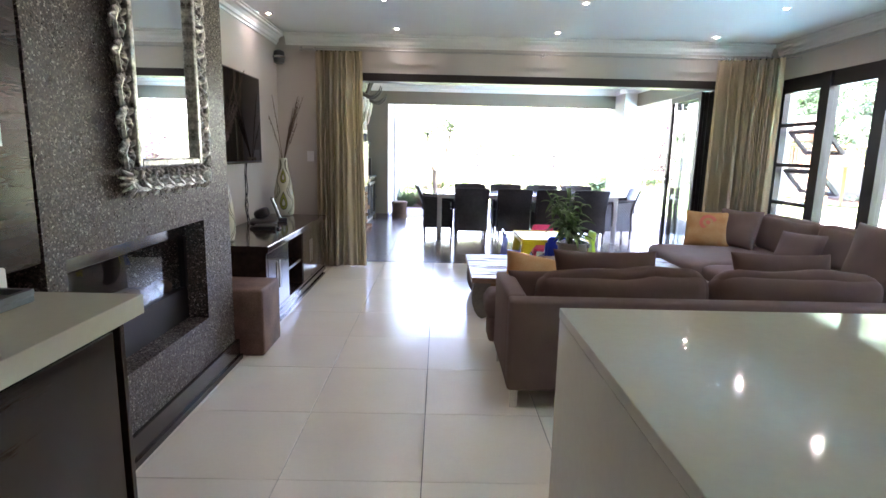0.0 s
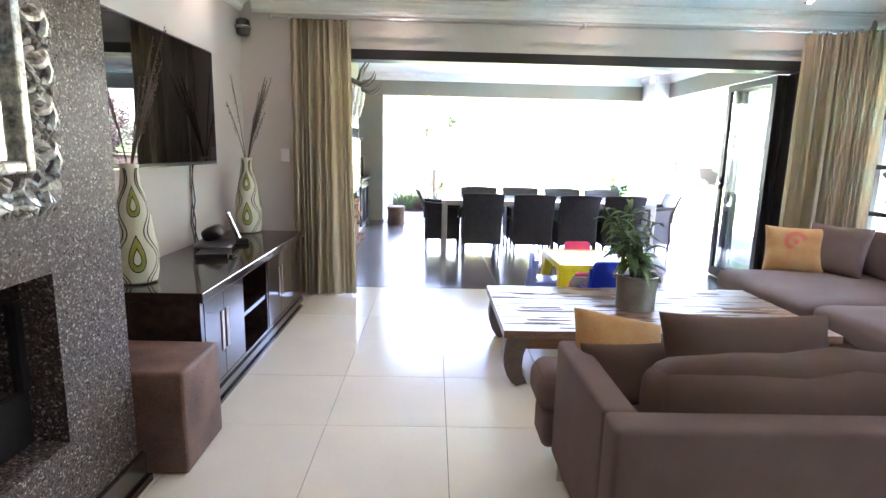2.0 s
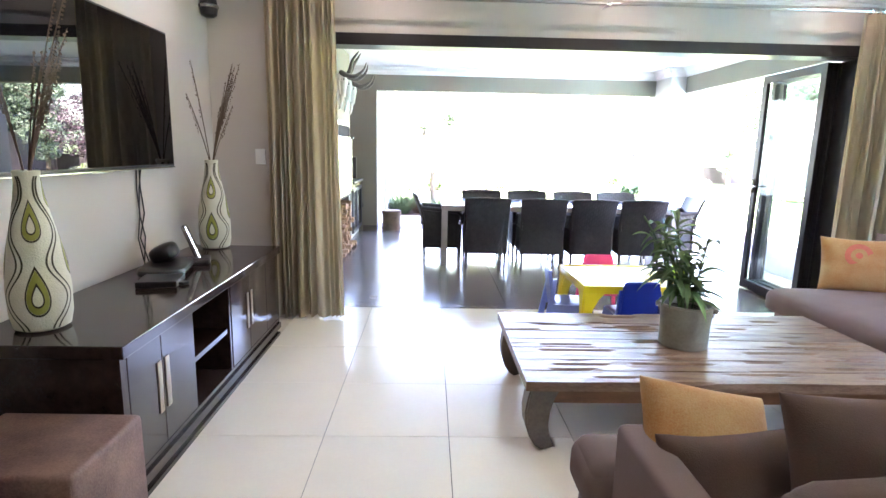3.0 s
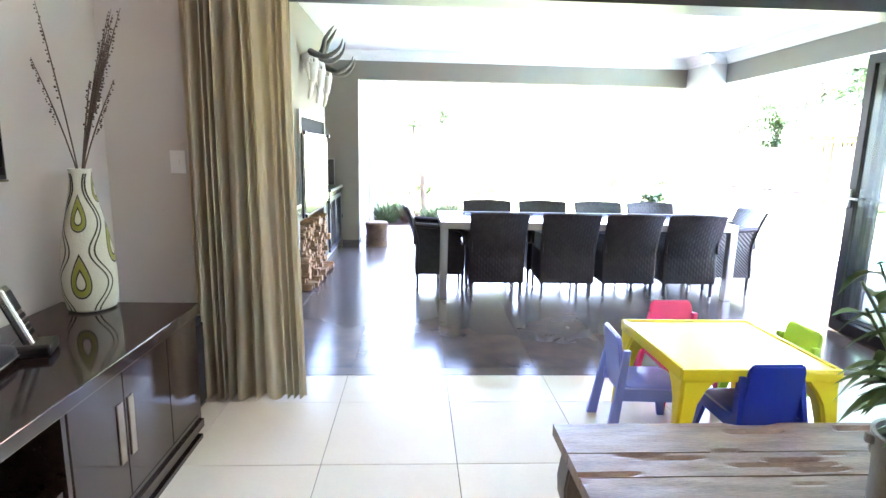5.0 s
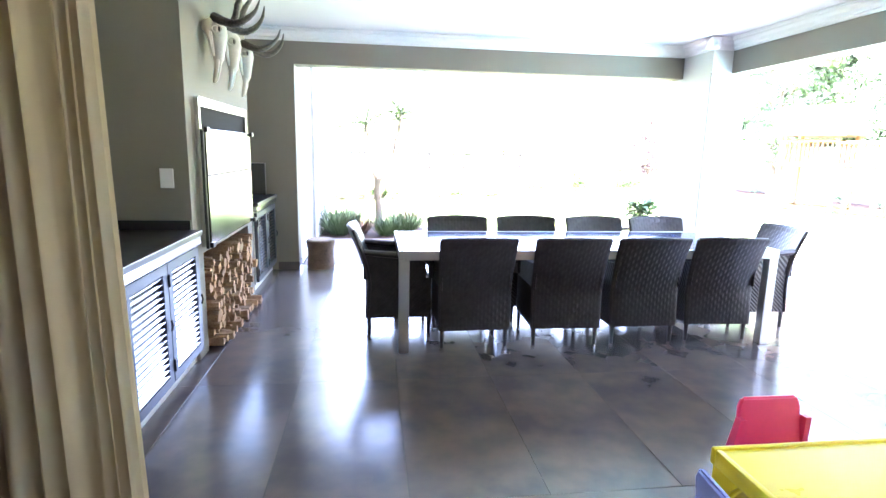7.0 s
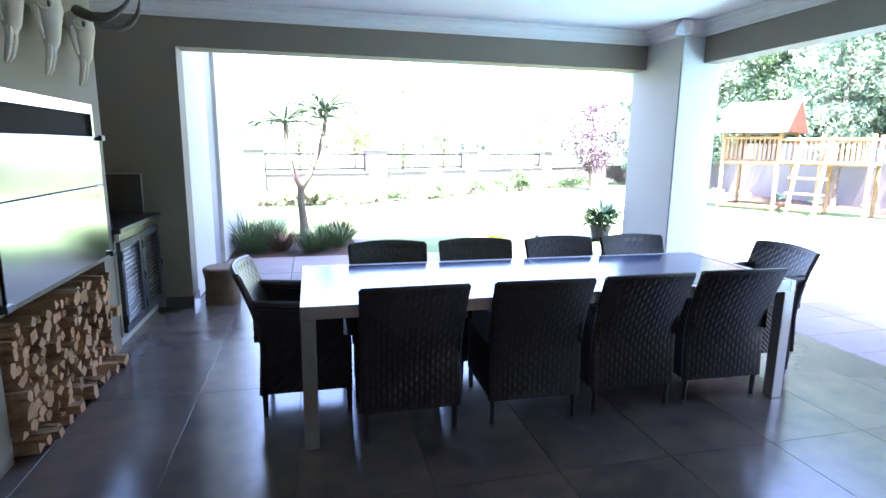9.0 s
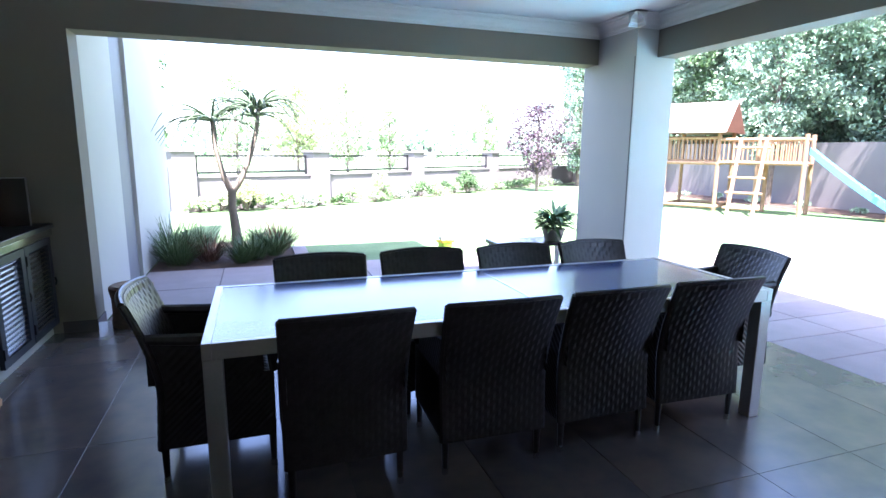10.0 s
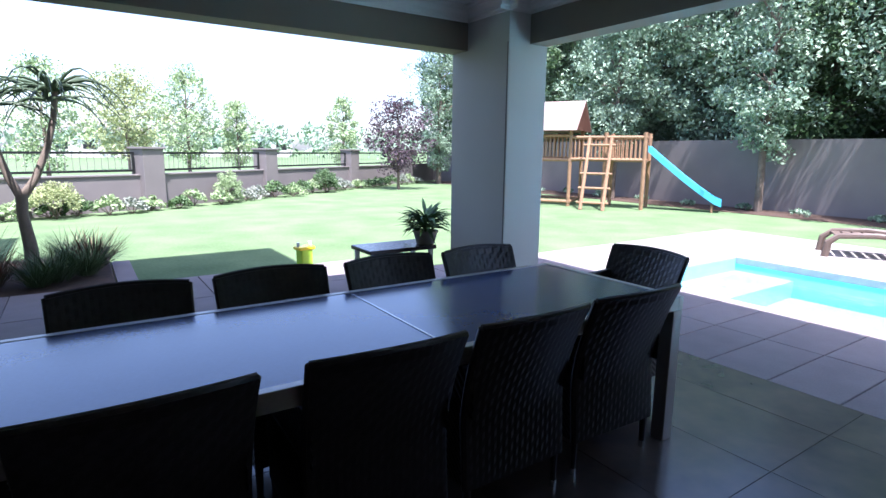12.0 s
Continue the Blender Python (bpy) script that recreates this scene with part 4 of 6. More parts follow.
for i, x in enumerate((1.07, 2.07, 3.07)):
    c = rounded(0.94, 0.20, 0.31, 0.08, (0.01, 0.04, 0.03), 16, 0.024, m=Matrix.Translation((x + 0.02, 2.925, 0.555)) @ Matrix.Rotation(-0.16, 4, "X"), seed=i + 3)
    sp("back_cushion", c, M_CUSH, "darker brown suede")
for i, y in enumerate((4.35, 5.25)):
    c = rounded(0.18, 0.88, 0.36, 0.05, (0.035, 0.01, 0.015), 14, 0.02, m=Matrix.Translation((3.56, y, 0.60)) @ Matrix.Rotation(0.14, 4, "Y"), seed=i + 9)
    sp("back_cushion", c)
for x, y in ((0.475, 2.70), (0.475, 3.36), (2.0, 2.70), (3.78, 2.70), (2.55, 5.75), (3.76, 5.80)):
    sp("foot", boxm(x - 0.02, x + 0.02, y - 0.006, y + 0.006, 0, 0.101), M_STEEL, "short flat steel foot", smooth=False)


def cushion(name, x, y, z, size, rx, rz, material, label, thick=0.15, seed=0, tilt=0):
    t = thing(name, x, y, z, label=label, category="cushion")
    t.matrix_world = Matrix.Translation((x, y, z)) @ Matrix.Rotation(radians(rz), 4, "Z") @ Matrix.Rotation(radians(rx), 4, "X") @ Matrix.Rotation(radians(tilt), 4, "Y")
    b = scatter(size[0], size[1], thick, seed)
    part("cushion_cover", b, material, t, smooth=True)
    return t


M_ORANGE = mat("orange_flower_fabric", (0.44, 0.19, 0.05), 0.75, scale=7, vary=0.1, color2=(0.56, 0.36, 0.16), bump=0.2, fine=200)
cushion("cushion", 0.675, 3.38, 0.60, (0.38, 0.25), -38, 10, M_ORANGE, "orange and cream patterned square cushion against the sofa arm", seed=1, tilt=14)
cushion("cushion", 0.71, 3.27, 0.515, (0.42, 0.26), -24, 6, M_CUSH, "small dark brown suede cushion wedged against the sofa arm", seed=12)
cushion("cushion", 1.08, 3.16, 0.59, (0.64, 0.42), -18, 0, M_CUSH, "wide brown suede scatter cushion leaning on the sofa back", seed=2)
cushion("cushion", 2.22, 3.24, 0.59, (0.62, 0.40), -20, -3, M_CUSH, "wide brown suede scatter cushion on the corner seat", seed=3)
cushion("cushion", 3.22, 4.62, 0.575, (0.38, 0.34), -30, -60, M_SOFA, "small taupe suede cushion on the window-side seat", seed=4)
cushion("cushion", 3.40, 3.95, 0.66, (0.56, 0.46), -14, -84, M_SOFA, "large taupe suede cushion against the window-side sofa back", seed=8)
cushion("cushion", 3.22, 5.62, 0.63, (0.46, 0.42), -18, -60, M_SOFA, "square taupe suede cushion leaning by the curtain", seed=5)
fl = cushion("flower_cushion", 2.97, 5.76, 0.60, (0.45, 0.40), -18, -25, M_ORANGE, "cream and orange cushion with a pink flower ring print", seed=6)
b = bmesh.new()
for r0, r1 in ((0.050, 0.085), (0.0, 0.022)):
    for k in range(28):
        a0, a1 = 2 * math.pi * k / 28, 2 * math.pi * (k + 1) / 28
        b.faces.new([b.verts.new((r * math.cos(a), -0.079 + 0.10 * r, 0.06 + r * math.sin(a))) for r, a in ((max(r0, 0.001), a0), (r1, a0), (r1, a1), (max(r0, 0.001), a1))])
part("flower_print", b, mat("pink_print", (0.62, 0.16, 0.10), 0.9), fl, "pink ring flower print")

# ---- coffee table ----
ct = thing("coffee_table", 1.31, 4.76, 0, label="low weathered plank coffee table with curved opium legs", category="coffee table")
CTZ = 0.36
rnd = random.Random(11)
edges = [-0.525]
while edges[-1] < 0.40:
    edges.append(edges[-1] + rnd.uniform(0.10, 0.17))
edges[-1] = 0.525
for i, (y0, y1) in enumerate(zip(edges, edges[1:])):
    b = bmesh.new()
    vs = bmesh.ops.create_grid(b, x_segments=150, y_segments=9, size=0.5)["verts"]
    for v in vs:
        fx, fy = v.co.x, v.co.y
        x = fx * 1.96
        y = (y0 + y1) / 2 + fy * (y1 - y0 - 0.006)
        wob = noise.noise(Vector((x * 3, i * 7.7, 0))) * 0.007
        if abs(fy) > 0.49:
            y += wob * (1 if fy < 0 else 0.6)
        crack = min(max(0, noise.noise(Vector((x * 2.2, y * 44, i * 3))) - 0.33) * 0.09, 0.010)
        v.co = Vector((x, y, CTZ - crack + 0.002 * noise.noise(Vector((x * 6, y * 20, 1)))))
    r = bmesh.ops.extrude_face_region(b, geom=b.faces[:])
    for v in [g for g in r["geom"] if isinstance(g, bmesh.types.BMVert)]:
        v.co.z = CTZ - 0.045
    bmesh.ops.recalc_face_normals(b, faces=b.faces)
    part("plank", b, M_DRIFT, ct, "")
M_APRON = mat("warm_apron_wood", (0.20, 0.095, 0.045), 0.5, scale=4, fine=40, stretch=(1, 8, 8), vary=0.25, bump=0.2)
for s in (-1, 1):
    part("apron", boxm(-0.86, 0.86, s * 0.44 - 0.02, s * 0.44 + 0.02, CTZ - 0.13, CTZ - 0.046), M_APRON, ct, "reddish apron board")
    part("apron", boxm(s * 0.86 - 0.02, s * 0.86 + 0.02, -0.419, 0.419, CTZ - 0.13, CTZ - 0.046), M_APRON, ct)
M_LEG = mat("worn_leg_wood", (0.16, 0.13, 0.10), 0.45, scale=5, vary=0.25, bump=0.2)
for sx in (-1, 1):
    for sy in (-1, 1):
        b = bmesh.new()
        prof = [(-0.01, 0.385), (0.012, 0.31), (0.026, 0.23), (0.026, 0.15), (0.012, 0.08), (-0.012, 0.025), (-0.03, 0.0)]
        rows = []
        for k, (o, z) in enumerate(prof):
            th = (0.14, 0.125, 0.115, 0.105, 0.095, 0.085, 0.06)[k]
            z *= 0.815
            cx, cy = sx * (0.885 + o), sy * (0.42)
            rows.append([b.verts.new((cx + a * th / 2, cy + c * 0.055, z + (0.02 if (k == 6 and a * sx < 0) else 0))) for a, c in ((-1, -1), (1, -1), (1, 1), (-1, 1))])
        for a, c in zip(rows, rows[1:]):
            for k in range(4):
                b.faces.new((a[k], a[(k + 1) % 4], c[(k + 1) % 4], c[k]))
        b.faces.new(rows[0])
        b.faces.new(rows[-1])
        bmesh.ops.recalc_face_normals(b, faces=b.faces)
        bmesh.ops.bevel(b, geom=[e for e in b.edges if abs(e.verts[0].co.z - e.verts[1].co.z) > 0.015], offset=0.008, segments=2, affect="EDGES")
        part("leg", b, M_LEG, ct, "curved worn leg", smooth=True)

bucket = thing("bucket_planter", 1.26, 4.74, CTZ + 0.001, 150, label="galvanised metal bucket planter with a leafy green plant", category="potted plant")
M_ZINC = mat("galvanised_zinc", (0.30, 0.29, 0.24), 0.5, metal=0.4, scale=14, vary=0.15)
part("bucket", lathe(bmesh.new(), [(0.10, 0), (0.104, 0.004), (0.106, 0.10), (0.112, 0.19), (0.118, 0.195), (0.118, 0.203), (0.108, 0.203), (0.103, 0.17)], 36), M_ZINC, bucket, smooth=True)
hp = [Vector((0.117 * math.cos(a), 0.02 - 0.14 * math.sin(a), 0.18 - 0.12 * math.sin(a))) for a in [math.pi * k / 12 for k in range(13)]]
part("wire_handle", tubem(hp, 0.003, seg=6), M_STEEL, bucket, "thin wire handle")
for s in (-1, 1):
    part("handle_lug", lathe(bmesh.new(), [(0.012, -0.012), (0.014, 0), (0.012, 0.012)], 10), M_ZINC, bucket).location = (s * 0.117, 0, 0.18)
part("soil", lathe(bmesh.new(), [(0.102, 0.15), (0.102, 0.17)], 20), M_SOIL, bucket, "dark potting soil")


def blade(b, base, az, length, width, rise, droop, segs=6, fold=0.25):
    """A long pointed leaf that rises and droops."""
    out = Vector((math.cos(az), math.sin(az), 0))
    side = Vector((-out.y, out.x, 0))
    prev = None
    for k in range(segs + 1):
        f = k / segs
        c = Vector(base) + out * (length * f * (1 - 0.25 * rise)) + Vector((0, 0, length * (rise * f - droop * f * f)))
        w = width * math.sin(math.pi * min(0.12 + f * 0.88, 1)) if k < segs else 0.0
        row = (b.verts.new(c + side * w / 2 + Vector((0, 0, w * fold))), b.verts.new(c), b.verts.new(c - side * w / 2 + Vector((0, 0, w * fold)))) if w else (b.verts.new(c),)
        if prev:
            if len(row) == 3:
                b.faces.new((prev[0], prev[1], row[1], row[0]))
                b.faces.new((prev[1], prev[2], row[2], row[1]))
            else:
                b.faces.new((prev[0], prev[1], row[0]))
                b.faces.new((prev[1], prev[2], row[0]))
        prev = row


rnd = random.Random(21)
lf = bmesh.new()
for i in range(12):
    a, lean, L = rnd.uniform(0, 6.28), rnd.uniform(0.05, 0.22), rnd.uniform(0.18, 0.44)
    pts = [Vector((0.03 * math.cos(a), 0.03 * math.sin(a), 0.165))]
    for k in range(1, 6):
        f = k / 5
        pts.append(Vector((math.cos(a) * (0.03 + lean * f ** 1.5), math.sin(a) * (0.03 + lean * f ** 1.5), 0.165 + L * f)))
    part("stem", tubem(pts, 0.004, 5), M_LEAF, bucket, "green stem")
    for k in range(9):
        f = 0.25 + 0.75 * k / 9
        q = pts[int(f * 4.99)].lerp(pts[min(int(f * 4.99) + 1, 5)], (f * 4.99) % 1)
        blade(lf, q, rnd.uniform(0, 6.28), rnd.uniform(0.11, 0.20), rnd.uniform(0.026, 0.040), rnd.uniform(0.2, 0.8), rnd.uniform(0.4, 1.1))
part("leaves", lf, leafmat("leaf_fresh_green", (0.045, 0.10, 0.03), (0.17, 0.28, 0.10)), bucket, "narrow pointed leaves", smooth=True)
bucket.scale = (1.18, 1.18, 1.14)


# ---- children's table and chairs ----
kt = thing("childrens_table", 1.275, 5.84, 0, label="square yellow plastic children's table with a raised rim", category="table")
KZ = 0.485
hw = 0.35
b = boxm(-hw + 0.02, hw - 0.02, -hw + 0.02, hw - 0.02, KZ - 0.02, KZ - 0.006)
part("tabletop", b, M_YEL, kt)
b = bmesh.new()
for x0, x1, y0, y1 in ((-hw, hw, -hw, -hw + 0.022), (-hw, hw, hw - 0.022, hw), (-hw, -hw + 0.022, -hw + 0.022, hw - 0.022), (hw - 0.022, hw, -hw + 0.022, hw - 0.022)):
    box(b, x0, x1, y0, y1, KZ - 0.055, KZ + 0.002, bevel=0.007)
part("rim", b, M_YEL, kt, smooth=True)
for sx in (-1, 1):
    for sy in (-1, 1):
        b = bmesh.new()
        rows = []
        for z, w, o in ((KZ - 0.03, 0.17, 0.0), (KZ - 0.10, 0.11, 0.0), (KZ - 0.16, 0.08, 0.004), (0.2, 0.065, 0.012), (0.0, 0.05, 0.022)):
            c = hw - 0.004 - w / 2 + o
            rows.append([b.verts.new((sx * c + p * w / 2, sy * c + q * w / 2, z)) for p, q in ((-1, -1), (1, -1), (1, 1), (-1, 1))])
        for a, c in zip(rows, rows[1:]):
            for k in range(4):
                b.faces.new((a[k], a[(k + 1) % 4], c[(k + 1) % 4], c[k]))
        b.faces.new(rows[0])
        b.faces.new(rows[-1])
        bmesh.ops.recalc_face_normals(b, faces=b.faces)
        bmesh.ops.bevel(b, geom=[e for e in b.edges if abs(e.verts[0].co.z - e.verts[1].co.z) > 0.015], offset=0.012, segments=3, affect="EDGES")
        part("leg", b, M_YEL, kt, smooth=True)


def slab(pts, t, bevel=0.006):
    """A plate from an outline in the xz plane, t thick along y."""
    b = bmesh.new()
    f = b.faces.new([b.verts.new((x, -t / 2, z)) for x, z in pts])
    r = bmesh.ops.extrude_face_region(b, geom=[f])
    for v in [g for g in r["geom"] if isinstance(g, bmesh.types.BMVert)]:
        v.co.y = t / 2
    bmesh.ops.recalc_face_normals(b, faces=b.faces)
    if bevel:
        bmesh.ops.bevel(b, geom=b.edges[:], offset=bevel, segments=2, affect="EDGES")
    return b


def kids_chair(x, y, rz, m, color):
    """Faces local +y; its back stands at -y."""
    t = thing("childrens_chair", x, y, 0, rz, label="small %s moulded plastic children's chair at the yellow table" % color, category="chair", group="children's chairs")
    t.matrix_world = pose(x, y, 0, 0, 0, rz)
    w = 0.135
    part("seat", pillow(bmesh.new(), 2 * w, 0.27, 0.035, 7, 28, 8, 0, m=Matrix.Translation((0, 0.02, 0.265))), m, t, smooth=True)
    back = slab([(-w * 1.0, 0.24), (-w * 0.93, 0.50), (-w * 0.80, 0.53), (w * 0.80, 0.53), (w * 0.93, 0.50), (w * 1.0, 0.24), (w * 0.6, 0.22), (-w * 0.6, 0.22)], 0.022, 0.008)
    bmesh.ops.transform(back, matrix=Matrix.Translation((0, -0.10, 0)) @ Matrix.Rotation(0.14, 4, "X"), verts=back.verts)
    part("backrest", back, m, t, smooth=True)
    for s in (-1, 1):
        sd = bmesh.new()
        for p0, p1, w0, w1 in (((s * w * 0.96, -0.135, 0.46), (s * (w + 0.035), -0.20, 0.0), 0.03, 0.05), ((s * (w - 0.01), 0.12, 0.25), (s * (w + 0.03), 0.165, 0.0), 0.055, 0.035)):
            a, c = Vector(p0), Vector(p1)
            vs = []
            for q, ww_ in ((a, w0), (a.lerp(c, 0.5), (w0 + w1) / 2), (c, w1)):
                vs.append([sd.verts.new(q + Vector((i * 0.011, j * ww_ / 2, 0))) for i, j in ((-1, -1), (1, -1), (1, 1), (-1, 1))])
            for u, v in zip(vs, vs[1:]):
                for k in range(4):
                    sd.faces.new((u[k], u[(k + 1) % 4], v[(k + 1) % 4], v[k]))
            sd.faces.new(vs[0])
            sd.faces.new(vs[-1])
        box(sd, s * w - 0.011, s * w + 0.011, -0.16, 0.12, 0.215, 0.275)
        bmesh.ops.recalc_face_normals(sd, faces=sd.faces)
        part("side_frame", sd, m, t, smooth=True)
    return t


kids_chair(0.945, 5.90, -94, M_LILAC, "periwinkle blue")
kids_chair(1.31, 6.26, 180, M_RED, "pink-red")
kids_chair(1.305, 5.63, 1, M_BLU, "dark blue")
kids_chair(1.61, 5.95, 90, M_GRN, "lime green")


# ---- patio: dining table and chairs ----
TX0, TX1, TY0, TY1, TZ = 0.03, 2.82, 8.30, 9.215, 0.725
dt = thing("dining_table", (TX0 + TX1) / 2, (TY0 + TY1) / 2, 0, label="long dining table, top coloured blue as sky reflection, with a brushed aluminium frame", category="dining table")
hx, hy = (TX1 - TX0) / 2, (TY1 - TY0) / 2
for s in (-1, 1):
    x0, x1 = (-hx + 0.035, 0.076) if s < 0 else (0.084, hx - 0.035)
    # boards carry the painted-in blue of the reflected sky
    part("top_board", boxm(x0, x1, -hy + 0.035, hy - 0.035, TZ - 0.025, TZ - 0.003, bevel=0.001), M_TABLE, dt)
    part("end_rail", boxm(s * (hx - 0.0175) - 0.0175, s * (hx - 0.0175) + 0.0175, -hy, hy, TZ - 0.065, TZ, bevel=0.002), M_ALU, dt)
    part("side_rail", boxm(-hx + 0.0355, hx - 0.0355, s * (hy - 0.0175) - 0.0172, s * (hy - 0.0175) + 0.0172, TZ - 0.065, TZ - 0.001, bevel=0.002), M_ALU, dt)
    for q in (-1, 1):
        part("leg", boxm(s * (hx - 0.036) - 0.035, s * (hx - 0.036) + 0.035, q * (hy - 0.036) - 0.035, q * (hy - 0.036) + 0.035, 0, TZ - 0.066, bevel=0.004), M_ALU, dt)
part("centre_joint", boxm(0.0765, 0.0835, -hy + 0.036, hy - 0.036, TZ - 0.024, TZ - 0.0005), M_STEEL, dt)


def woven(bm, origin, ux, uy, w, h, un, nu, nv, flare=None, bulge=0.003):
    """A woven panel: an over-and-under grid of short raised strands."""
    o, ux, uy, un = Vector(origin), Vector(ux).normalized(), Vector(uy).normalized(), Vector(un).normalized()
    vs = []
    for j in range(nv + 1):
        row = []
        for i in range(nu + 1):
            u, v = i / nu, j / nv
            hgt = bulge if (i + j) % 2 else -bulge * 0.4
            if j in (0, nv) or i in (0, nu):
                hgt = 0
            d = flare(u, v) if flare else Vector((0, 0, 0))
            row.append(bm.verts.new(o + ux * (u * w) + uy * (v * h) + un * hgt + d))
        vs.append(row)
    for j in range(nv):
        for i in range(nu):
            bm.faces.new((vs[j][i], vs[j][i + 1], vs[j + 1][i + 1], vs[j + 1][i]))


def dining_chair():
    """Faces local +y, back feet at y = 0."""
    t = thing("dining_chair", label="dark wicker dining armchair with a high curved back", category="chair", group="dining chairs")
    hw, d = 0.245, 0.47
    SZ = 0.44

    def shell(bm, x, z, off):
        # back sheet: leans backward and flares toward the top
        f = max(0.0, (z - 0.16) / 0.65)
        y = -0.14 * max(0, (z - 0.40) / 0.41) ** 1.5 + off
        y += 0.045 * (abs(x) / hw) ** 2 * f
        xx = x * (1.0 + 0.05 * f ** 3)
        top = 0.012 * (1 - (x / hw) ** 2) if z > 0.79 else 0
        return Vector((xx, y, z + top))
    b = bmesh.new()
    nu, nv = 36, 48
    out, inn = [], []
    for j in range(nv + 1):
        z = 0.16 + 0.65 * j / nv
        ro, ri = [], []
        for i in range(nu + 1):
            x = -hw + 2 * hw * i / nu
            wv = 0.0009 * (i % 2) + 0.0011 * ((i // 2 + j // 2) % 2)
            ro.append(b.verts.new(shell(b, x, z, -0.015 - wv)))
            ri.append(b.verts.new(shell(b, x, z, 0.018 + wv)))
        out.append(ro)
        inn.append(ri)
    for j in range(nv):
        for i in range(nu):
            b.faces.new((out[j][i], out[j][i + 1], out[j + 1][i + 1], out[j + 1][i]))
            b.faces.new((inn[j][i + 1], inn[j][i], inn[j + 1][i], inn[j + 1][i + 1]))
    for i in range(nu):
        b.faces.new((out[nv][i], out[nv][i + 1], inn[nv][i + 1], inn[nv][i]))
        b.faces.new((out[0][i + 1], out[0][i], inn[0][i], inn[0][i + 1]))
    for j in range(nv):
        b.faces.new((out[j][0], inn[j][0], inn[j + 1][0], out[j + 1][0])[::-1])
        b.faces.new((out[j][nu], inn[j][nu], inn[j + 1][nu], out[j + 1][nu]))
    part("backrest", b, M_WICKER, t, "woven wicker back")
    pts = [shell(None, -hw + 2 * hw * k / 10, 0.81, 0.0) for k in range(11)]
    b = tubem(pts, 0.014, 8)
    for s in (-1, 1):
        tube(b, [shell(None, s * hw, 0.16 + 0.65 * k / 12, 0.0) for k in range(13)], 0.013, 8)
    part("back_roll", b, M_WICKER, t, "rolled wicker edge", smooth=True)
    b = boxm(-hw + 0.01, hw - 0.01, 0.02, d, SZ - 0.06, SZ - 0.012, bevel=0.012)
    woven(b, (-hw + 0.015, 0.03, SZ - 0.010), (1, 0, 0), (0, 1, 0), 2 * hw - 0.03, d - 0.05, (0, 0, 1), 26, 24)
    part("seat", b, M_WICKER, t)
    b = bmesh.new()
    woven(b, (-hw, d, 0.16), (1, 0, 0), (0, 0, 1), 2 * hw, SZ - 0.16, (0, 1, 0), 32, 18)
    part("front_skirt", b, M_WICKER, t)
    for s in (-1, 1):
        b = bmesh.new()
        woven(b, (s * hw, 0.0, 0.16), (0, 1, 0), (0, 0, 1), d, SZ - 0.16 + 0.02, (s, 0, 0), 30, 20)
        woven(b, (s * (hw - 0.012), 0.0, 0.16), (0, 1, 0), (0, 0, 1), d, SZ - 0.16 + 0.02, (-s, 0, 0), 30, 20)
        part("side_skirt", b, M_WICKER, t)
        # arm: slopes from the back, bends down at the front
        pts = [Vector((s * (hw - 0.012), -0.045, 0.655)), Vector((s * (hw - 0.010), 0.12, 0.64)), Vector((s * (hw - 0.010), 0.30, 0.628)), Vector((s * (hw - 0.012), 0.42, 0.61)), Vector((s * (hw - 0.012), 0.465, 0.565)), Vector((s * (hw - 0.012), d, 0.46))]
        b = tubem(pts, [0.022, 0.026, 0.028, 0.027, 0.024, 0.018], 8)
        n = 22
        rows = []
        for j in range(9):
            row = []
            for i in range(n + 1):
                y = -0.03 + (d - 0.01) * i / n
                ztop = 0.63 - 0.02 * i / n if y < 0.42 else 0.56
                z = 0.45 + (ztop - 0.45) * j / 8
                row.append(b.verts.new((s * (hw - 0.01 + (0.003 if (i + j) % 2 else 0)), y, z)))
            rows.append(row)
        for j in range(8):
            for i in range(n):
                b.faces.new((rows[j][i], rows[j][i + 1], rows[j + 1][i + 1], rows[j + 1][i]))
        part("armrest", b, M_WICKER, t, "woven armrest")
    for s in (-1, 1):
        for y in (0.012, d - 0.015):
            leg = part("leg", tubem([(s * (hw - 0.018), y, 0.03), (s * (hw - 0.018), y, 0.17)], [0.013, 0.017], 10), M_WICKER, t)
            part("foot_cap", tubem([(s * (hw - 0.018), y, 0.0), (s * (hw - 0.018), y, 0.031)], [0.0145, 0.0145], 10), M_STEEL, leg, "steel foot cap")
    return t


ch = dining_chair()
ch.matrix_world = pose(0.56, 8.31, 0, 0, 0, 1)
for x, y, r in ((1.22, 8.31, -1.5), (1.81, 8.32, 0.5), (2.40, 8.33, -2), (0.59, 9.31, 180), (1.21, 9.32, 178.5), (1.84, 9.31, 181), (2.43, 9.30, 182), (-0.185, 8.87, -90), (3.17, 8.83, 88)):
    copy_thing(ch, pose(x, y, 0, 0, 0, r))

# ---- barbecue wall ----
GX = -1.27
bb = thing("barbecue_breast", label="taupe plastered barbecue chimney breast with a firewood niche", category="chimney breast")
for y0, y1 in ((8.28, 8.47), (9.80, 9.98)):
    part("side_pier", boxm(-1.95, GX, y0, y1, 0, PCEIL - 0.003), M_OLIVE, bb)
part("upper_breast", boxm(-1.95, GX, 8.47, 9.80, 0.685, PCEIL - 0.003), M_OLIVE, bb)
part("niche_back", boxm(-1.95, -1.80, 8.47, 9.80, 0, 0.685), M_OLIVE, bb)
grill = thing("built_in_barbecue", GX + 0.002, 9.10, 0.74, label="stainless steel built-in barbecue with mirror-like drop doors", category="barbecue")
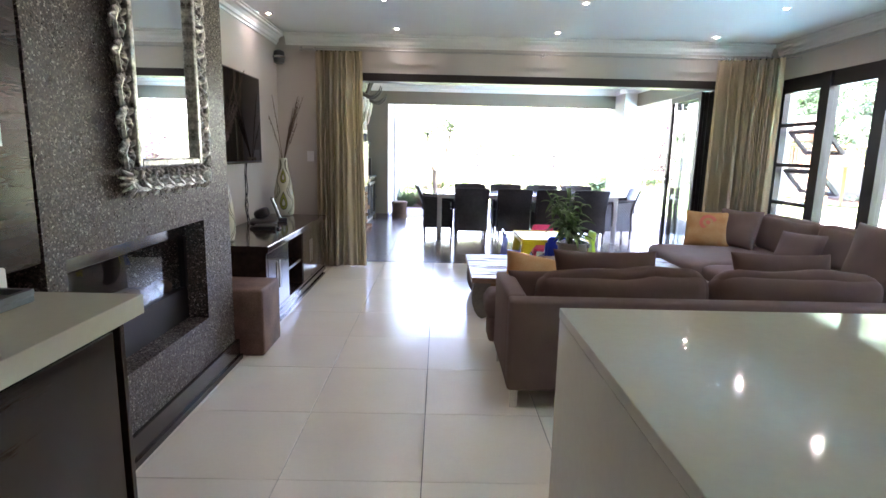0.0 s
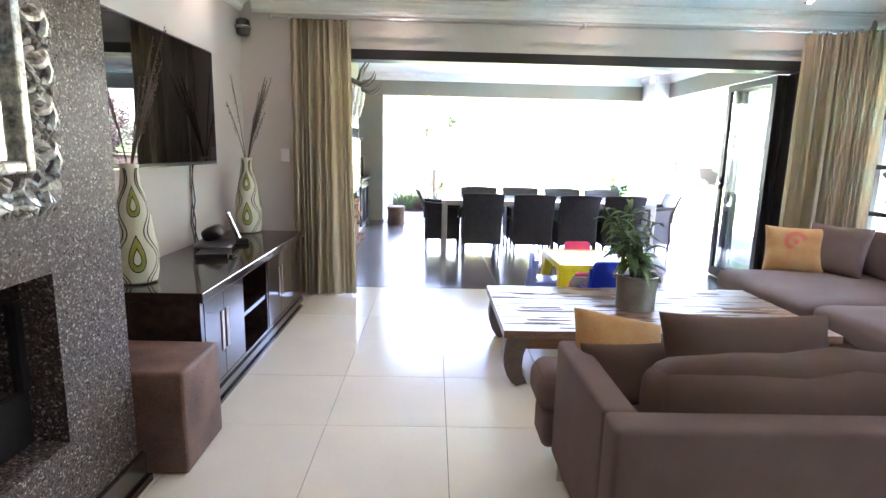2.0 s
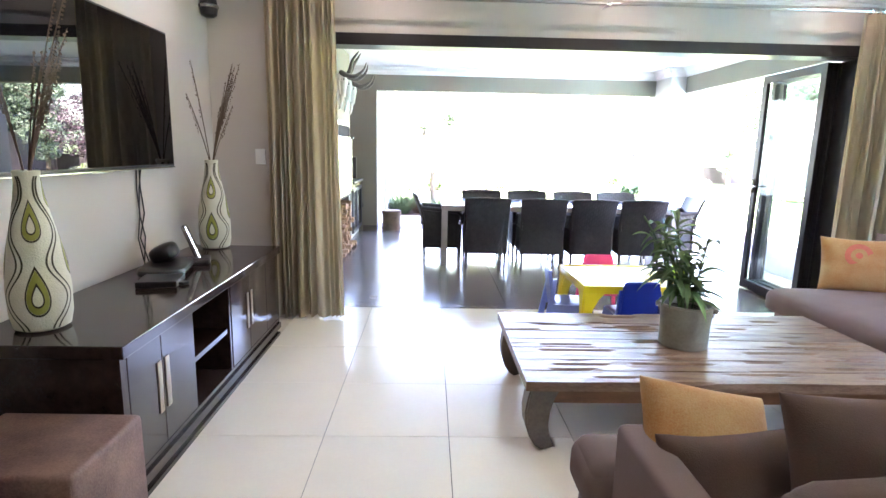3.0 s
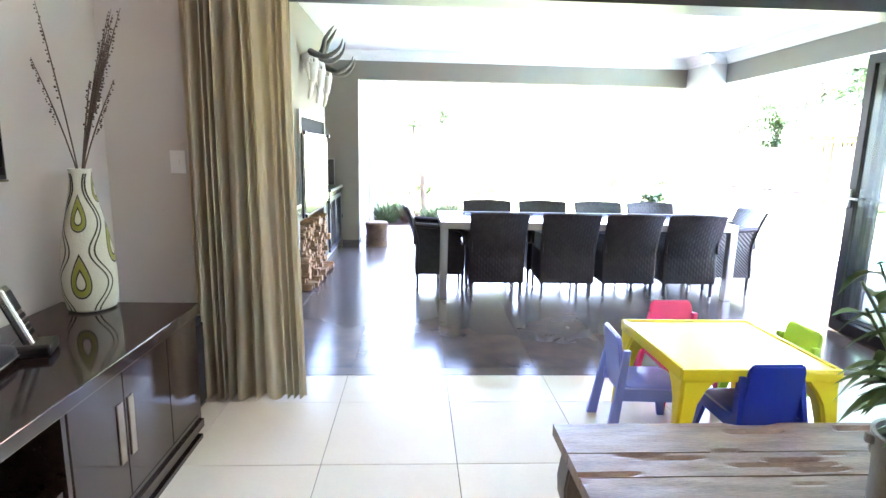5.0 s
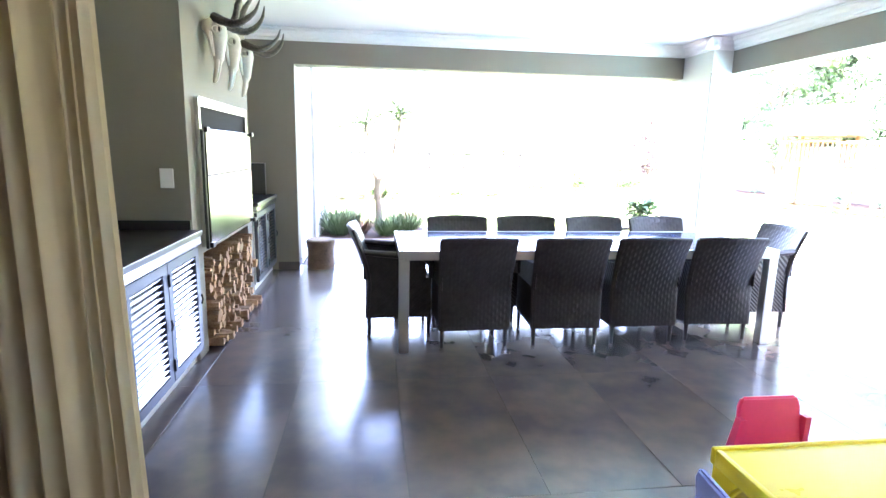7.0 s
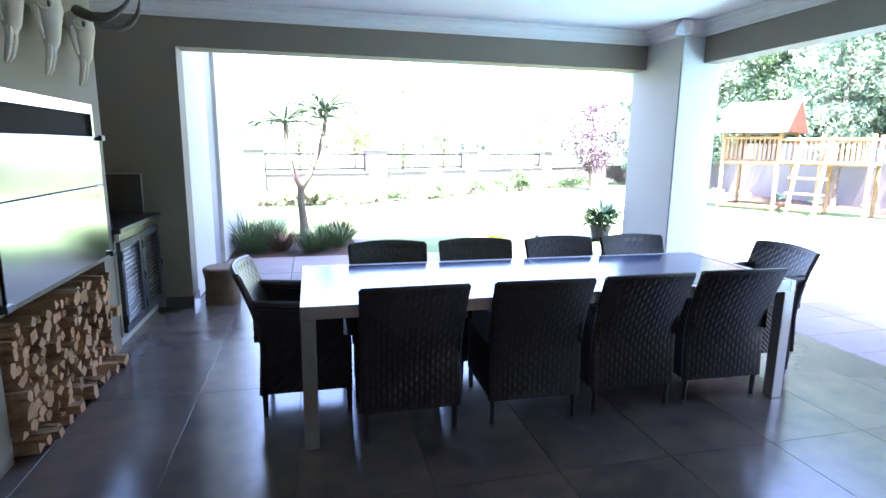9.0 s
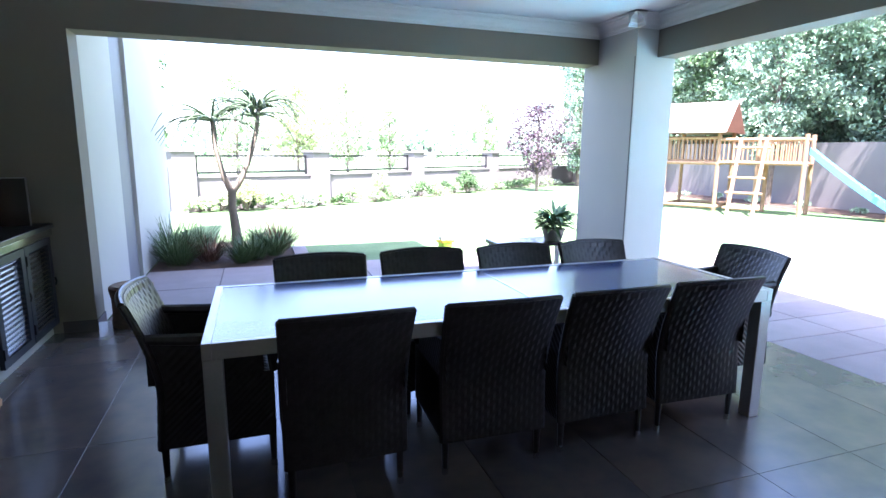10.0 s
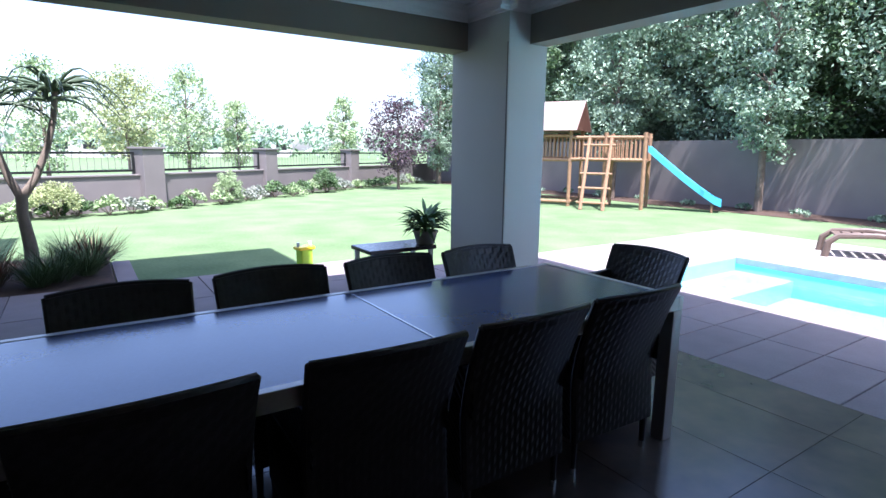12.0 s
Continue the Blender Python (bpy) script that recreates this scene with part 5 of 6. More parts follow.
M_INOX = mat("polished_stainless", (0.60, 0.61, 0.60), 0.16, metal=1.0, scale=3, vary=0.04)
M_DOOR = mat("dark_polished_stainless", (0.33, 0.36, 0.33), 0.14, metal=1.0, scale=3, vary=0.05)
b = boxm(0, 0.03, -0.66, -0.63, -0.01, 0.96)
box(b, 0, 0.03, 0.63, 0.66, -0.01, 0.96)
box(b, 0, 0.03, -0.63, 0.63, 0.90, 0.96)
part("steel_surround", b, M_INOX, grill)
# no recess here: a flat matt black plate stands in for the slot's shade
part("dark_opening", boxm(0.0, 0.008, -0.63, 0.63, 0.74, 0.90), plain("slot_shade_black", (0.008, 0.008, 0.01), 0.95), grill, "flat black plate painted as the shade in the open slot")
part("lower_door", boxm(0.009, 0.06, -0.64, 0.64, 0.0, 0.455, bevel=0.004), M_DOOR, grill, "polished lower door")
part("upper_door", boxm(0.009, 0.06, -0.64, 0.64, 0.46, 0.76, bevel=0.004), M_DOOR, grill, "polished upper door")
for s in (-1, 1):
    for z in (0.755, 0.01):
        part("catch", boxm(0.0605, 0.085, s * 0.655 - 0.04, s * 0.655 + 0.02, z - 0.02, z + 0.015, bevel=0.004), M_BLACK, grill, "black door catch")
part("side_track", boxm(0.031, 0.05, -0.668, -0.646, -0.02, 0.75), M_BLACK, grill)

# firewood
stack = thing("firewood_stack", -1.52, 9.13, 0, label="stack of split firewood filling the niche under the barbecue", category="firewood")
rnd = random.Random(8)
shapes = []
for k in range(8):
    b = bmesh.new()
    n = rnd.choice((3, 4, 5, 6))
    r = rnd.uniform(0.028, 0.045)
    ra = [r * rnd.uniform(0.75, 1.2) for _ in range(n)]
    L = 0.32
    ends = []
    for x in (-L / 2, L / 2):
        ends.append([b.verts.new((x, ra[i] * math.cos(2 * math.pi * i / n), ra[i] * math.sin(2 * math.pi * i / n))) for i in range(n)])
    for i in range(n):
        b.faces.new((ends[0][i], ends[0][(i + 1) % n], ends[1][(i + 1) % n], ends[1][i]))
    b.faces.new(ends[0][::-1])
    b.faces.new(ends[1])
    me = bpy.data.meshes.new("log")
    b.to_mesh(me)
    b.free()
    me.materials.append(M_LOG)
    me.materials.append(mat("log_end_wood", (0.42, 0.24, 0.12), 0.8, scale=30, vary=0.2, rand=0.2) if k == 0 else shapes[0].materials[1])
    me.polygons[len(me.polygons) - 1].material_index = 1
    me.polygons[len(me.polygons) - 2].material_index = 1
    shapes.append(me)
z, row = 0.04, 0
while z < 0.64:
    y = -0.60 + 0.03 * (row % 2)
    while y < 0.62:
        s = rnd.uniform(0.8, 1.15)
        jut = rnd.uniform(-0.03, 0.025) + (0.05 if z < 0.07 else 0)
        m = Matrix.Translation((0.13 + jut, y, z + rnd.uniform(-0.006, 0.006))) @ Matrix.Rotation(rnd.uniform(-0.12, 0.12), 4, "Z") @ Matrix.Rotation(rnd.uniform(-0.06, 0.06), 4, "Y") @ Matrix.Rotation(rnd.uniform(0, 6.28), 4, "X") @ Matrix.Diagonal((s, s, s, 1))
        share("log", rnd.choice(shapes), stack, m)
        y += 0.073 * s
    z += 0.062
    row += 1


def louvre_counter(y0, y1, ztop, name, label):
    t = thing(name, label=label, category="outdoor counter")
    part("carcass", boxm(-1.94, -1.262, y0 + 0.005, y1 - 0.005, 0.08, ztop - 0.09), M_CREAM, t)
    part("plinth", boxm(-1.94, -1.29, y0 + 0.005, y1 - 0.005, 0, 0.079), M_CREAM, t)
    part("counter_top", boxm(-1.94, -1.21, y0 + 0.003, y1 - 0.003, ztop - 0.035, ztop, bevel=0.004), mat("black_granite", (0.02, 0.02, 0.022), 0.12, scale=60, vary=0.4) if name.endswith("a") else M_BLACK, t, "black granite top")
    part("steel_fascia", boxm(-1.26, -1.222, y0 + 0.005, y1 - 0.005, ztop - 0.088, ztop - 0.036, bevel=0.003), M_INOX, t, "steel front fascia")
    n = max(1, round((y1 - y0) / 0.55))
    w = (y1 - y0 - 0.06) / n
    for i in range(n):
        a, c = y0 + 0.03 + i * w + 0.006, y0 + 0.03 + (i + 1) * w - 0.006
        z0, z1 = 0.10, ztop - 0.10
        b = boxm(-1.26, -1.232, a, a + 0.06, z0, z1)
        box(b, -1.26, -1.232, c - 0.06, c, z0, z1)
        box(b, -1.26, -1.232, a + 0.06, c - 0.06, z0, z0 + 0.05)
        box(b, -1.26, -1.232, a + 0.06, c - 0.06, z1 - 0.05, z1)
        d = part("louvre_door", b, M_DOORG, t, "grey framed louvre door")
        k, zz = 0, z0 + 0.07
        while zz < z1 - 0.055:
            part("slat", boxm(-0.016, 0.016, a + 0.061, c - 0.061, -0.0025, 0.0025, m=Matrix.Translation((-1.247, 0, zz)) @ Matrix.Rotation(radians(35), 4, "Y")), M_INOX, d)
            zz += 0.034
        part("hinge", boxm(-1.231, -1.222, a - 0.004, a + 0.02, z0 + 0.06, z0 + 0.13), M_BLACK, d)
        part("hinge", boxm(-1.231, -1.222, a - 0.004, a + 0.02, z1 - 0.13, z1 - 0.06), M_BLACK, d)
        part("latch", tubem([(-1.222, c - 0.02, (z0 + z1) / 2 - 0.03), (-1.215, c - 0.02, (z0 + z1) / 2), (-1.222, c - 0.02, (z0 + z1) / 2 + 0.03)], 0.006), M_BLACK, d)
    return t


M_DOORG = mat("grey_steel_door", (0.06, 0.068, 0.08), 0.35, metal=0.5, vary=0.05)
louvre_counter(6.62, 8.28, 0.87, "outdoor_counter", "outdoor counter with black top and steel louvre doors beside the barbecue")
louvre_counter(9.98, 11.038, 0.87, "outdoor_counter", "outdoor counter with black top and louvre doors by the end wall")
up = thing("counter_upstand", label="black granite splashback standing on the counter", category="splashback")
part("granite_strip", boxm(-1.94, -1.925, 6.63, 8.26, 0.871, 0.93), M_BLACK, up)
part("granite_strip", boxm(-1.924, -1.275, 8.262, 8.277, 0.871, 0.93), M_BLACK, up)
gb = thing("glass_screen", -1.55, 10.9, 0.871, label="upright dark framed glass panel on the counter", category="screen")
b = boxm(-0.3, 0.24, 0.0, 0.012, 0.0, 0.34)
part("dark_panel", b, plain("smoked_glass", (0.05, 0.045, 0.04), 0.08), gb)
part("panel_edge", boxm(0.24, 0.247, -0.001, 0.013, 0, 0.345), M_ALU, gb)
part("panel_edge", boxm(-0.3, 0.24, -0.001, 0.013, 0.341, 0.347), M_ALU, gb)
bot = thing("charcoal_bag", -1.62, 10.45, 0.871, label="red and white printed packet standing on the counter", category="packet")
part("packet_body", boxm(-0.06, 0.06, -0.05, 0.05, 0, 0.24, bevel=0.01), mat("packet_red", (0.55, 0.12, 0.05), 0.6, vary=0.3), bot)
part("packet_label", boxm(0.0605, 0.062, -0.03, 0.035, 0.05, 0.18), M_WHITE, bot, "white label")
tap = thing("spout_tap", -1.72, 10.7, 0.871, label="slim chrome tap with a tall bent spout on the counter", category="tap")
part("spout", tubem([(0, 0, 0), (0, 0, 0.50), (0.02, 0, 0.54), (0.07, 0, 0.55), (0.09, 0, 0.52)], 0.009, 8), M_STEEL, tap)
part("tap_lever", tubem([(0.0, -0.03, 0), (0.0, -0.03, 0.38)], 0.006, 8), M_STEEL, tap)
switch_plate(-1.40, 8.279, 1.19, 0)


# ---- skulls with horns ----
M_BONE = mat("white_bone", (0.62, 0.58, 0.50), 0.7, scale=14, vary=0.1, bump=0.3)
M_HORN = mat("grey_ringed_horn", (0.09, 0.08, 0.065), 0.5, scale=40, vary=0.4, bump=0.6)


def skull(y, z, kind):
    t = thing("antelope_skull", GX + 0.003, y, z, label="white antelope skull trophy with curved dark horns", category="skull trophy", group="skull trophies")
    prof = [((0.05, 0, 0.10), 0.062), ((0.075, 0, 0.05), 0.072), ((0.085, 0, 0.0), 0.066), ((0.09, 0, -0.07), 0.046), ((0.087, 0, -0.14), 0.036), ((0.08, 0, -0.18), 0.022)]
    b = tubem([p for p, r in prof], [r for p, r in prof], 14)
    for s in (-1, 1):
        pillow(b, 0.05, 0.04, 0.05, 2.2, 12, 8, 0, m=Matrix.Translation((0.09, s * 0.055, 0.03)))
    tube(b, [(0.0, 0, 0.06), (0.06, 0, 0.05)], 0.03, 10)
    for s in (-1, 1):
        tube(b, [(0.083, s * 0.020, -0.15), (0.078, s * 0.023, -0.21), (0.064, s * 0.019, -0.27), (0.052, s * 0.012, -0.30)], [0.019, 0.017, 0.014, 0.006], 8)
        tube(b, [(0.055, s * 0.062, 0.02), (0.06, s * 0.058, -0.05), (0.065, s * 0.035, -0.13)], [0.018, 0.016, 0.010], 8)
        ring = [Vector((0.100 + 0.014 * math.cos(a), s * (0.066 - 0.012 * math.cos(a)), 0.033)) + Vector((0.014 * math.cos(a), 0, 0.027 * math.sin(a))) for a in [2 * math.pi * k / 14 for k in range(15)]]
        tube(b, ring, 0.0075, 7)
    t_s = part("skull_bone", b, M_BONE, t, smooth=True)
    for s in (-1, 1):
        # flat dark disc on the bone paints the hollow's shade
        part("eye_socket", lathe(bmesh.new(), [(0.0165, -0.004), (0.0165, 0.004)], 14), M_HORN, t_s, "dark disc painted as the shade in the eye socket").matrix_basis = Matrix.Translation((0.117, s * 0.057, 0.033)) @ Matrix.Rotation(math.pi / 2, 4, "Y")
        if kind == 0:
            pts = [(0.08, s * 0.04, 0.11), (0.15, s * 0.09, 0.075), (0.23, s * 0.13, 0.05), (0.30, s * 0.135, 0.08), (0.36, s * 0.11, 0.14), (0.38, s * 0.08, 0.22)]
            rad = [0.032, 0.028, 0.024, 0.019, 0.012, 0.004]
        else:
            pts = [(0.08, s * 0.03, 0.12), (0.14, s * 0.06, 0.20), (0.16, s * 0.10, 0.29), (0.21, s * 0.10, 0.36), (0.25, s * 0.08, 0.42)]
            rad = [0.026, 0.024, 0.02, 0.014, 0.004]
        fine, fr = [], []
        for k in range(len(pts) - 1):
            for q in range(4):
                f = q / 4
                fine.append(Vector(pts[k]).lerp(Vector(pts[k + 1]), f))
                fr.append((rad[k] * (1 - f) + rad[k + 1] * f) * (1.08 if q % 2 else 0.96))
        fine.append(Vector(pts[-1]))
        fr.append(0.003)
        for _ in range(3):
            fine = [fine[0]] + [(fine[i - 1] + fine[i] * 2 + fine[i + 1]) / 4 for i in range(1, len(fine) - 1)] + [fine[-1]]
        part("horn", tubem(fine, fr, 9), M_HORN, t, "ringed grey horn", smooth=True)
    return t


for y, z, kind in ((8.74, 2.12, 0), (9.13, 2.11, 1), (9.56, 2.10, 0)):
    skull(y, z, kind).scale = (1.02, 1.02, 1.02)

stump = thing("log_stump", -0.75, 11.15, 0, label="short round log stump used as a side table by the pillar", category="stump")
prof = [(0.155, 0), (0.16, 0.02), (0.15, 0.12), (0.15, 0.22), (0.165, 0.30), (0.163, 0.325), (0.15, 0.335)]
b = lathe(bmesh.new(), prof, 30)
for v in b.verts:
    f = 1 + 0.05 * noise.noise(Vector((v.co.x * 9, v.co.y * 9, v.co.z * 2)))
    v.co.x *= f
    v.co.y *= f
part("bark_body", b, mat("stump_bark", (0.15, 0.10, 0.07), 0.9, scale=12, vary=0.3, bump=0.8, fine=60), stump, smooth=True)
part("cut_top", lathe(bmesh.new(), [(0.148, 0.334), (0.146, 0.338)], 30), mat("cut_wood", (0.20, 0.135, 0.085), 0.8, scale=30, vary=0.2), stump, "sawn wood top")
struct("skirting", boxm(-1.22, -0.985, 11.03, 11.039, 0, 0.09), M_DTILE, "brown tile skirting of the patio")
struct("skirting", boxm(-0.989, -0.981, 11.03, 11.28, 0, 0.09), M_DTILE, "brown tile skirting of the patio")
struct("floor_joint_strip", boxm(-1.108, -1.10, 6.69, 11.0, -0.006, -0.001), M_FENCE, "thin pale joint strip along the patio floor")


# ---- garden ----
def fast_mesh(name, verts, faces, material, parent=None, label="", **k):
    me = bpy.data.meshes.new(name)
    me.from_pydata(verts, [], faces)
    me.materials.append(material)
    ob = new(name, me)
    ob.parent = parent
    return tagged(ob, label=label, **k)


def leaf_cloud(rng, centres, radii, per, size, flat=0.0):
    """Small two-sided leaves scattered in clumps. Returns arrays for one mesh."""
    c = np.repeat(np.array(centres), per, 0)
    r = np.repeat(np.array(radii), per, 0)
    n = len(c)
    d = rng.normal(size=(n, 3))
    d /= np.linalg.norm(d, axis=1)[:, None]
    p = c + d * (r[:, None] * (0.35 + 0.65 * rng.random((n, 1)) ** 0.5)) * np.array([1, 1, 0.8])
    u = rng.normal(size=(n, 3))
    u /= np.linalg.norm(u, axis=1)[:, None]
    v = np.cross(u, rng.normal(size=(n, 3)))
    v /= np.linalg.norm(v, axis=1)[:, None]
    s = size * (0.6 + 0.8 * rng.random((n, 1)))
    quad = np.stack([p - u * s, p - v * s * 0.45, p + u * s, p + v * s * 0.45], 1).reshape(-1, 3)
    faces = np.arange(n * 4).reshape(-1, 4)
    return quad, faces


def tree(x, y, h, crown_r, material, label, name="tree", low=0.3, per=60, clumps=60, leaf=0.08, seed=0, lean=0.0, columnar=1.0, trunk_r=None, z=-0.03):
    t = thing(name, x, y, z, label=label, category="tree")
    rng = np.random.default_rng(seed)
    rnd = random.Random(seed)
    tr = trunk_r or h * 0.018
    pts = [Vector((0, 0, 0))]
    for k in range(1, 8):
        pts.append(Vector((lean * k / 7 + rnd.uniform(-0.03, 0.03) * h / 5, rnd.uniform(-0.03, 0.03) * h / 5, h * 0.88 * k / 7)))
    b = tubem(pts, [tr * (1 - 0.11 * k) for k in range(8)], 9)
    centres, radii = [], []
    for k in range(clumps):
        f = low + (1 - low) * ((k + 0.5) / clumps)
        zz = h * f
        env = crown_r * (math.sin(math.pi * min(max((f - low) / (1 - low), 0.03), 0.97)) ** 0.6) * (1 - 0.35 * (f - low)) * columnar
        a = k * 2.4 + rnd.uniform(-0.5, 0.5)
        rr = env * rnd.uniform(0.25, 1.0)
        c = Vector((lean * f + rr * math.cos(a), rr * math.sin(a), zz + rnd.uniform(-0.05, 0.05) * h))
        centres.append(c[:])
        radii.append(crown_r * rnd.uniform(0.16, 0.34))
        if k % 3 == 0:
            q = pts[min(7, int(f * 7))]
            root = Vector((q.x, q.y, max(zz - rr * 0.7, h * low * 0.7)))
            tube(b, [root, root.lerp(c, 0.5) + Vector((0, 0, 0.06 * h * rnd.random())), c], [tr * 0.35, tr * 0.22, tr * 0.08], 5, cap=False)
    part("trunk", b, M_BARK, t, "tapered brown trunk and limbs", smooth=True)
    v, f = leaf_cloud(rng, centres, radii, per, leaf)
    fast_mesh("crown", v.tolist(), f.tolist(), material, t, "crown of small leaves")
    return t


# paving outside the patio
def paver_mesh(name, w, d):
    b = bmesh.new()
    box(b, -w / 2 + 0.004, w / 2 - 0.004, -d / 2 + 0.004, d / 2 - 0.004, -0.04, 0, bevel=0.004, seg=1)
    me = bpy.data.meshes.new(name)
    b.to_mesh(me)
    b.free()
    me.materials.append(M_PAVE)
    return me


struct("pool_deck", boxm(3.952, PX0 - 0.10, 5.2, 12.4, -0.15, -0.016), M_GROUT, "pale outdoor paving beside the patio")
deck_far = struct("pool_surround", boxm(PX1 + 0.22, 10.6, 2.0, 12.4, -0.15, -0.016), mat("sand_paving", (0.29, 0.26, 0.225), 0.85, scale=3, vary=0.08, bump=0.3), "sunlit sand-coloured paving round the pool")
struct("pool_surround_end", boxm(PX0 - 0.219, PX1 + 0.219, PY1 + 0.22, 12.4, -0.15, -0.016), bpy.data.materials["sand_paving"], "sunlit sand-coloured paving round the pool")
struct("garden_path", boxm(-0.985, 3.949, 11.283, 13.24, -0.15, -0.012), M_GROUT, "strip of pale paving along the patio")
M_COPING = mat("pool_coping", (0.30, 0.27, 0.24), 0.8, scale=8, vary=0.1, bump=0.3)
for nm, (x0, x1, y0, y1) in (("coping", (PX0 - 0.098, PX0 + 0.02, PY0, PY1)), ("coping", (PX1 - 0.02, PX1 + 0.215, PY0, PY1)), ("coping", (PX0 - 0.098, PX1 + 0.215, PY1 + 0.001, PY1 + 0.215))):
    part("coping", boxm(x0, x1, y0, y1, -0.10, -0.004, bevel=0.01), M_COPING, pool, "rough stone pool coping")
m = bpy.data.materials.new("pool_water")
m.use_nodes = True
q = m.node_tree.nodes["Principled BSDF"]
q.inputs["Base Color"].default_value, q.inputs["Roughness"].default_value = (0.75, 0.95, 1.0, 1), 0.02
q.inputs["Transmission Weight"].default_value, q.inputs["IOR"].default_value = 1.0, 1.33
nz = m.node_tree.nodes.new("ShaderNodeTexNoise")
nz.inputs["Scale"].default_value = 6.0
bp = m.node_tree.nodes.new("ShaderNodeBump")
bp.inputs["Distance"].default_value, bp.inputs["Strength"].default_value = 0.02, 0.4
m.node_tree.links.new(nz.outputs[0], bp.inputs["Height"])
m.node_tree.links.new(bp.outputs[0], q.inputs["Normal"])
wb = bmesh.new()
wb.faces.new([wb.verts.new(p) for p in ((PX0, PY0, -0.13), (PX1, PY0, -0.13), (PX1, PY1, -0.13), (PX0, PY1, -0.13))])
part("water", wb, m, pool, "clear pool water").visible_shadow = False
part("pool_step", boxm(PX0 + 0.001, PX1 - 0.001, PY1 - 0.75, PY1 - 0.001, -1.29, -0.45), M_POOL, pool, "shallow tiled step")

# planted bed by the path
struct("garden_bed", boxm(-0.985, 0.72, 13.245, 15.3, -0.12, -0.005, bevel=0.02), M_SOIL, "bark-mulched planting bed")
struct("bed_kerb", boxm(0.725, 0.92, 13.245, 14.6, -0.12, 0.0, bevel=0.005), M_PAVE, "paver edging of the bed")


M_TUFT = leafmat("tuft_green", (0.05, 0.095, 0.04), (0.14, 0.21, 0.09))


def grass_tuft(x, y, r, h, n, material, label, seed, name="grass_tuft", droop=0.35, z=-0.005, category="ornamental grass"):
    t = thing(name, x, y, z, label=label, category=category)
    rnd = random.Random(seed)
    b = bmesh.new()
    for _ in range(n):
        a = rnd.uniform(0, 6.283)
        q = rnd.uniform(0, r * 0.45)
        blade(b, (q * math.cos(a), q * math.sin(a), 0), a + rnd.uniform(-0.6, 0.6), h * rnd.uniform(0.7, 1.15), rnd.uniform(0.006, 0.011), rnd.uniform(0.75, 1.3), droop * rnd.uniform(0.4, 1.3), 4)
    part("foliage", b, material, t, "", kind="stuff")
    return t


for i, (x, y, r, h, c) in enumerate(((-0.70, 13.62, 0.30, 0.55, 0), (-0.35, 13.75, 0.25, 0.40, 1), (-0.55, 14.3, 0.3, 0.5, 0), (0.20, 13.75, 0.28, 0.42, 0), (0.45, 13.95, 0.26, 0.42, 0), (0.55, 14.4, 0.26, 0.45, 1), (0.05, 13.55, 0.2, 0.36, 0), (-0.85, 13.9, 0.3, 0.6, 0), (0.3, 14.8, 0.26, 0.40, 0))):
    grass_tuft(x, y, r, h, 260, M_TUFT if c == 0 else leafmat("reddish_grass", (0.11, 0.05, 0.03), (0.20, 0.12, 0.07)) if i == 1 else (bpy.data.materials["reddish_grass"] if c else M_TUFT), "tuft of fine grey-green ornamental grass in the bed" if c == 0 else "tuft of reddish ornamental grass in the bed", i)

# aloe tree
al = thing("aloe_tree", -0.06, 14.45, -0.01, label="forked aloe tree with two crowns of long curved leaves", category="tree")
M_ALT = mat("aloe_bark", (0.20, 0.16, 0.12), 0.85, scale=12, vary=0.2, bump=0.5)
b = tubem([(0.03, 0, 0), (0.02, 0, 0.3), (-0.01, 0, 0.6), (0.0, 0, 0.82)], [0.075, 0.062, 0.052, 0.055], 12)
tube(b, [(0.0, 0, 0.78), (-0.09, 0, 1.0), (-0.17, 0.0, 1.35), (-0.19, 0.0, 1.72)], [0.045, 0.036, 0.03, 0.028], 10)
tube(b, [(0.0, 0, 0.78), (0.13, 0.02, 0.98), (0.26, 0.03, 1.3), (0.34, 0.03, 1.6), (0.38, 0.03, 1.9)], [0.045, 0.038, 0.032, 0.03, 0.028], 10)
part("trunk", b, M_ALT, al, "forked grey-brown trunk", smooth=True)
rnd = random.Random(77)
for (cx, cy, cz), n in (((-0.19, 0.0, 1.70), 26), ((0.36, 0.03, 1.88), 30), ((0.30, 0.03, 1.78), 10)):
    for k in range(n):
        a = k * 2.4 + rnd.uniform(-0.3, 0.3)
        L = rnd.uniform(0.56, 0.84)
        rise = rnd.uniform(0.1, 0.85)
        pts, rad = [], []
        for q in range(8):
            f = q / 7
            pts.append((cx + math.cos(a) * L * f * 0.92, cy + math.sin(a) * L * f * 0.92, cz + L * (rise * f - (0.45 + 0.5 * rise) * f * f * f * 1.1)))
            rad.append(0.019 * (1 - f) + 0.002)
        part("aloe_leaf", tubem(pts, rad, 5), M_ALOE, al, smooth=True)

al.scale = (1.08, 1.08, 1.07)

bench = thing("garden_bench", 3.1, 11.72, -0.006, label="small low table with dark top and white legs", category="table")
part("bench_top", boxm(-0.36, 0.40, -0.22, 0.22, 0.40, 0.44, bevel=0.006), M_WENGE, bench)
for sx in (-1, 1):
    for sy in (-1, 1):
        part("leg", boxm(0.02 + sx * 0.33 - 0.02, 0.02 + sx * 0.33 + 0.02, sy * 0.18 - 0.02, sy * 0.18 + 0.02, 0, 0.399), M_WHITE, bench, "white painted leg")
pp = thing("potted_shrub", 3.45, 11.64, 0.435, label="leafy green shrub in a grey pot on the low table", category="potted plant")
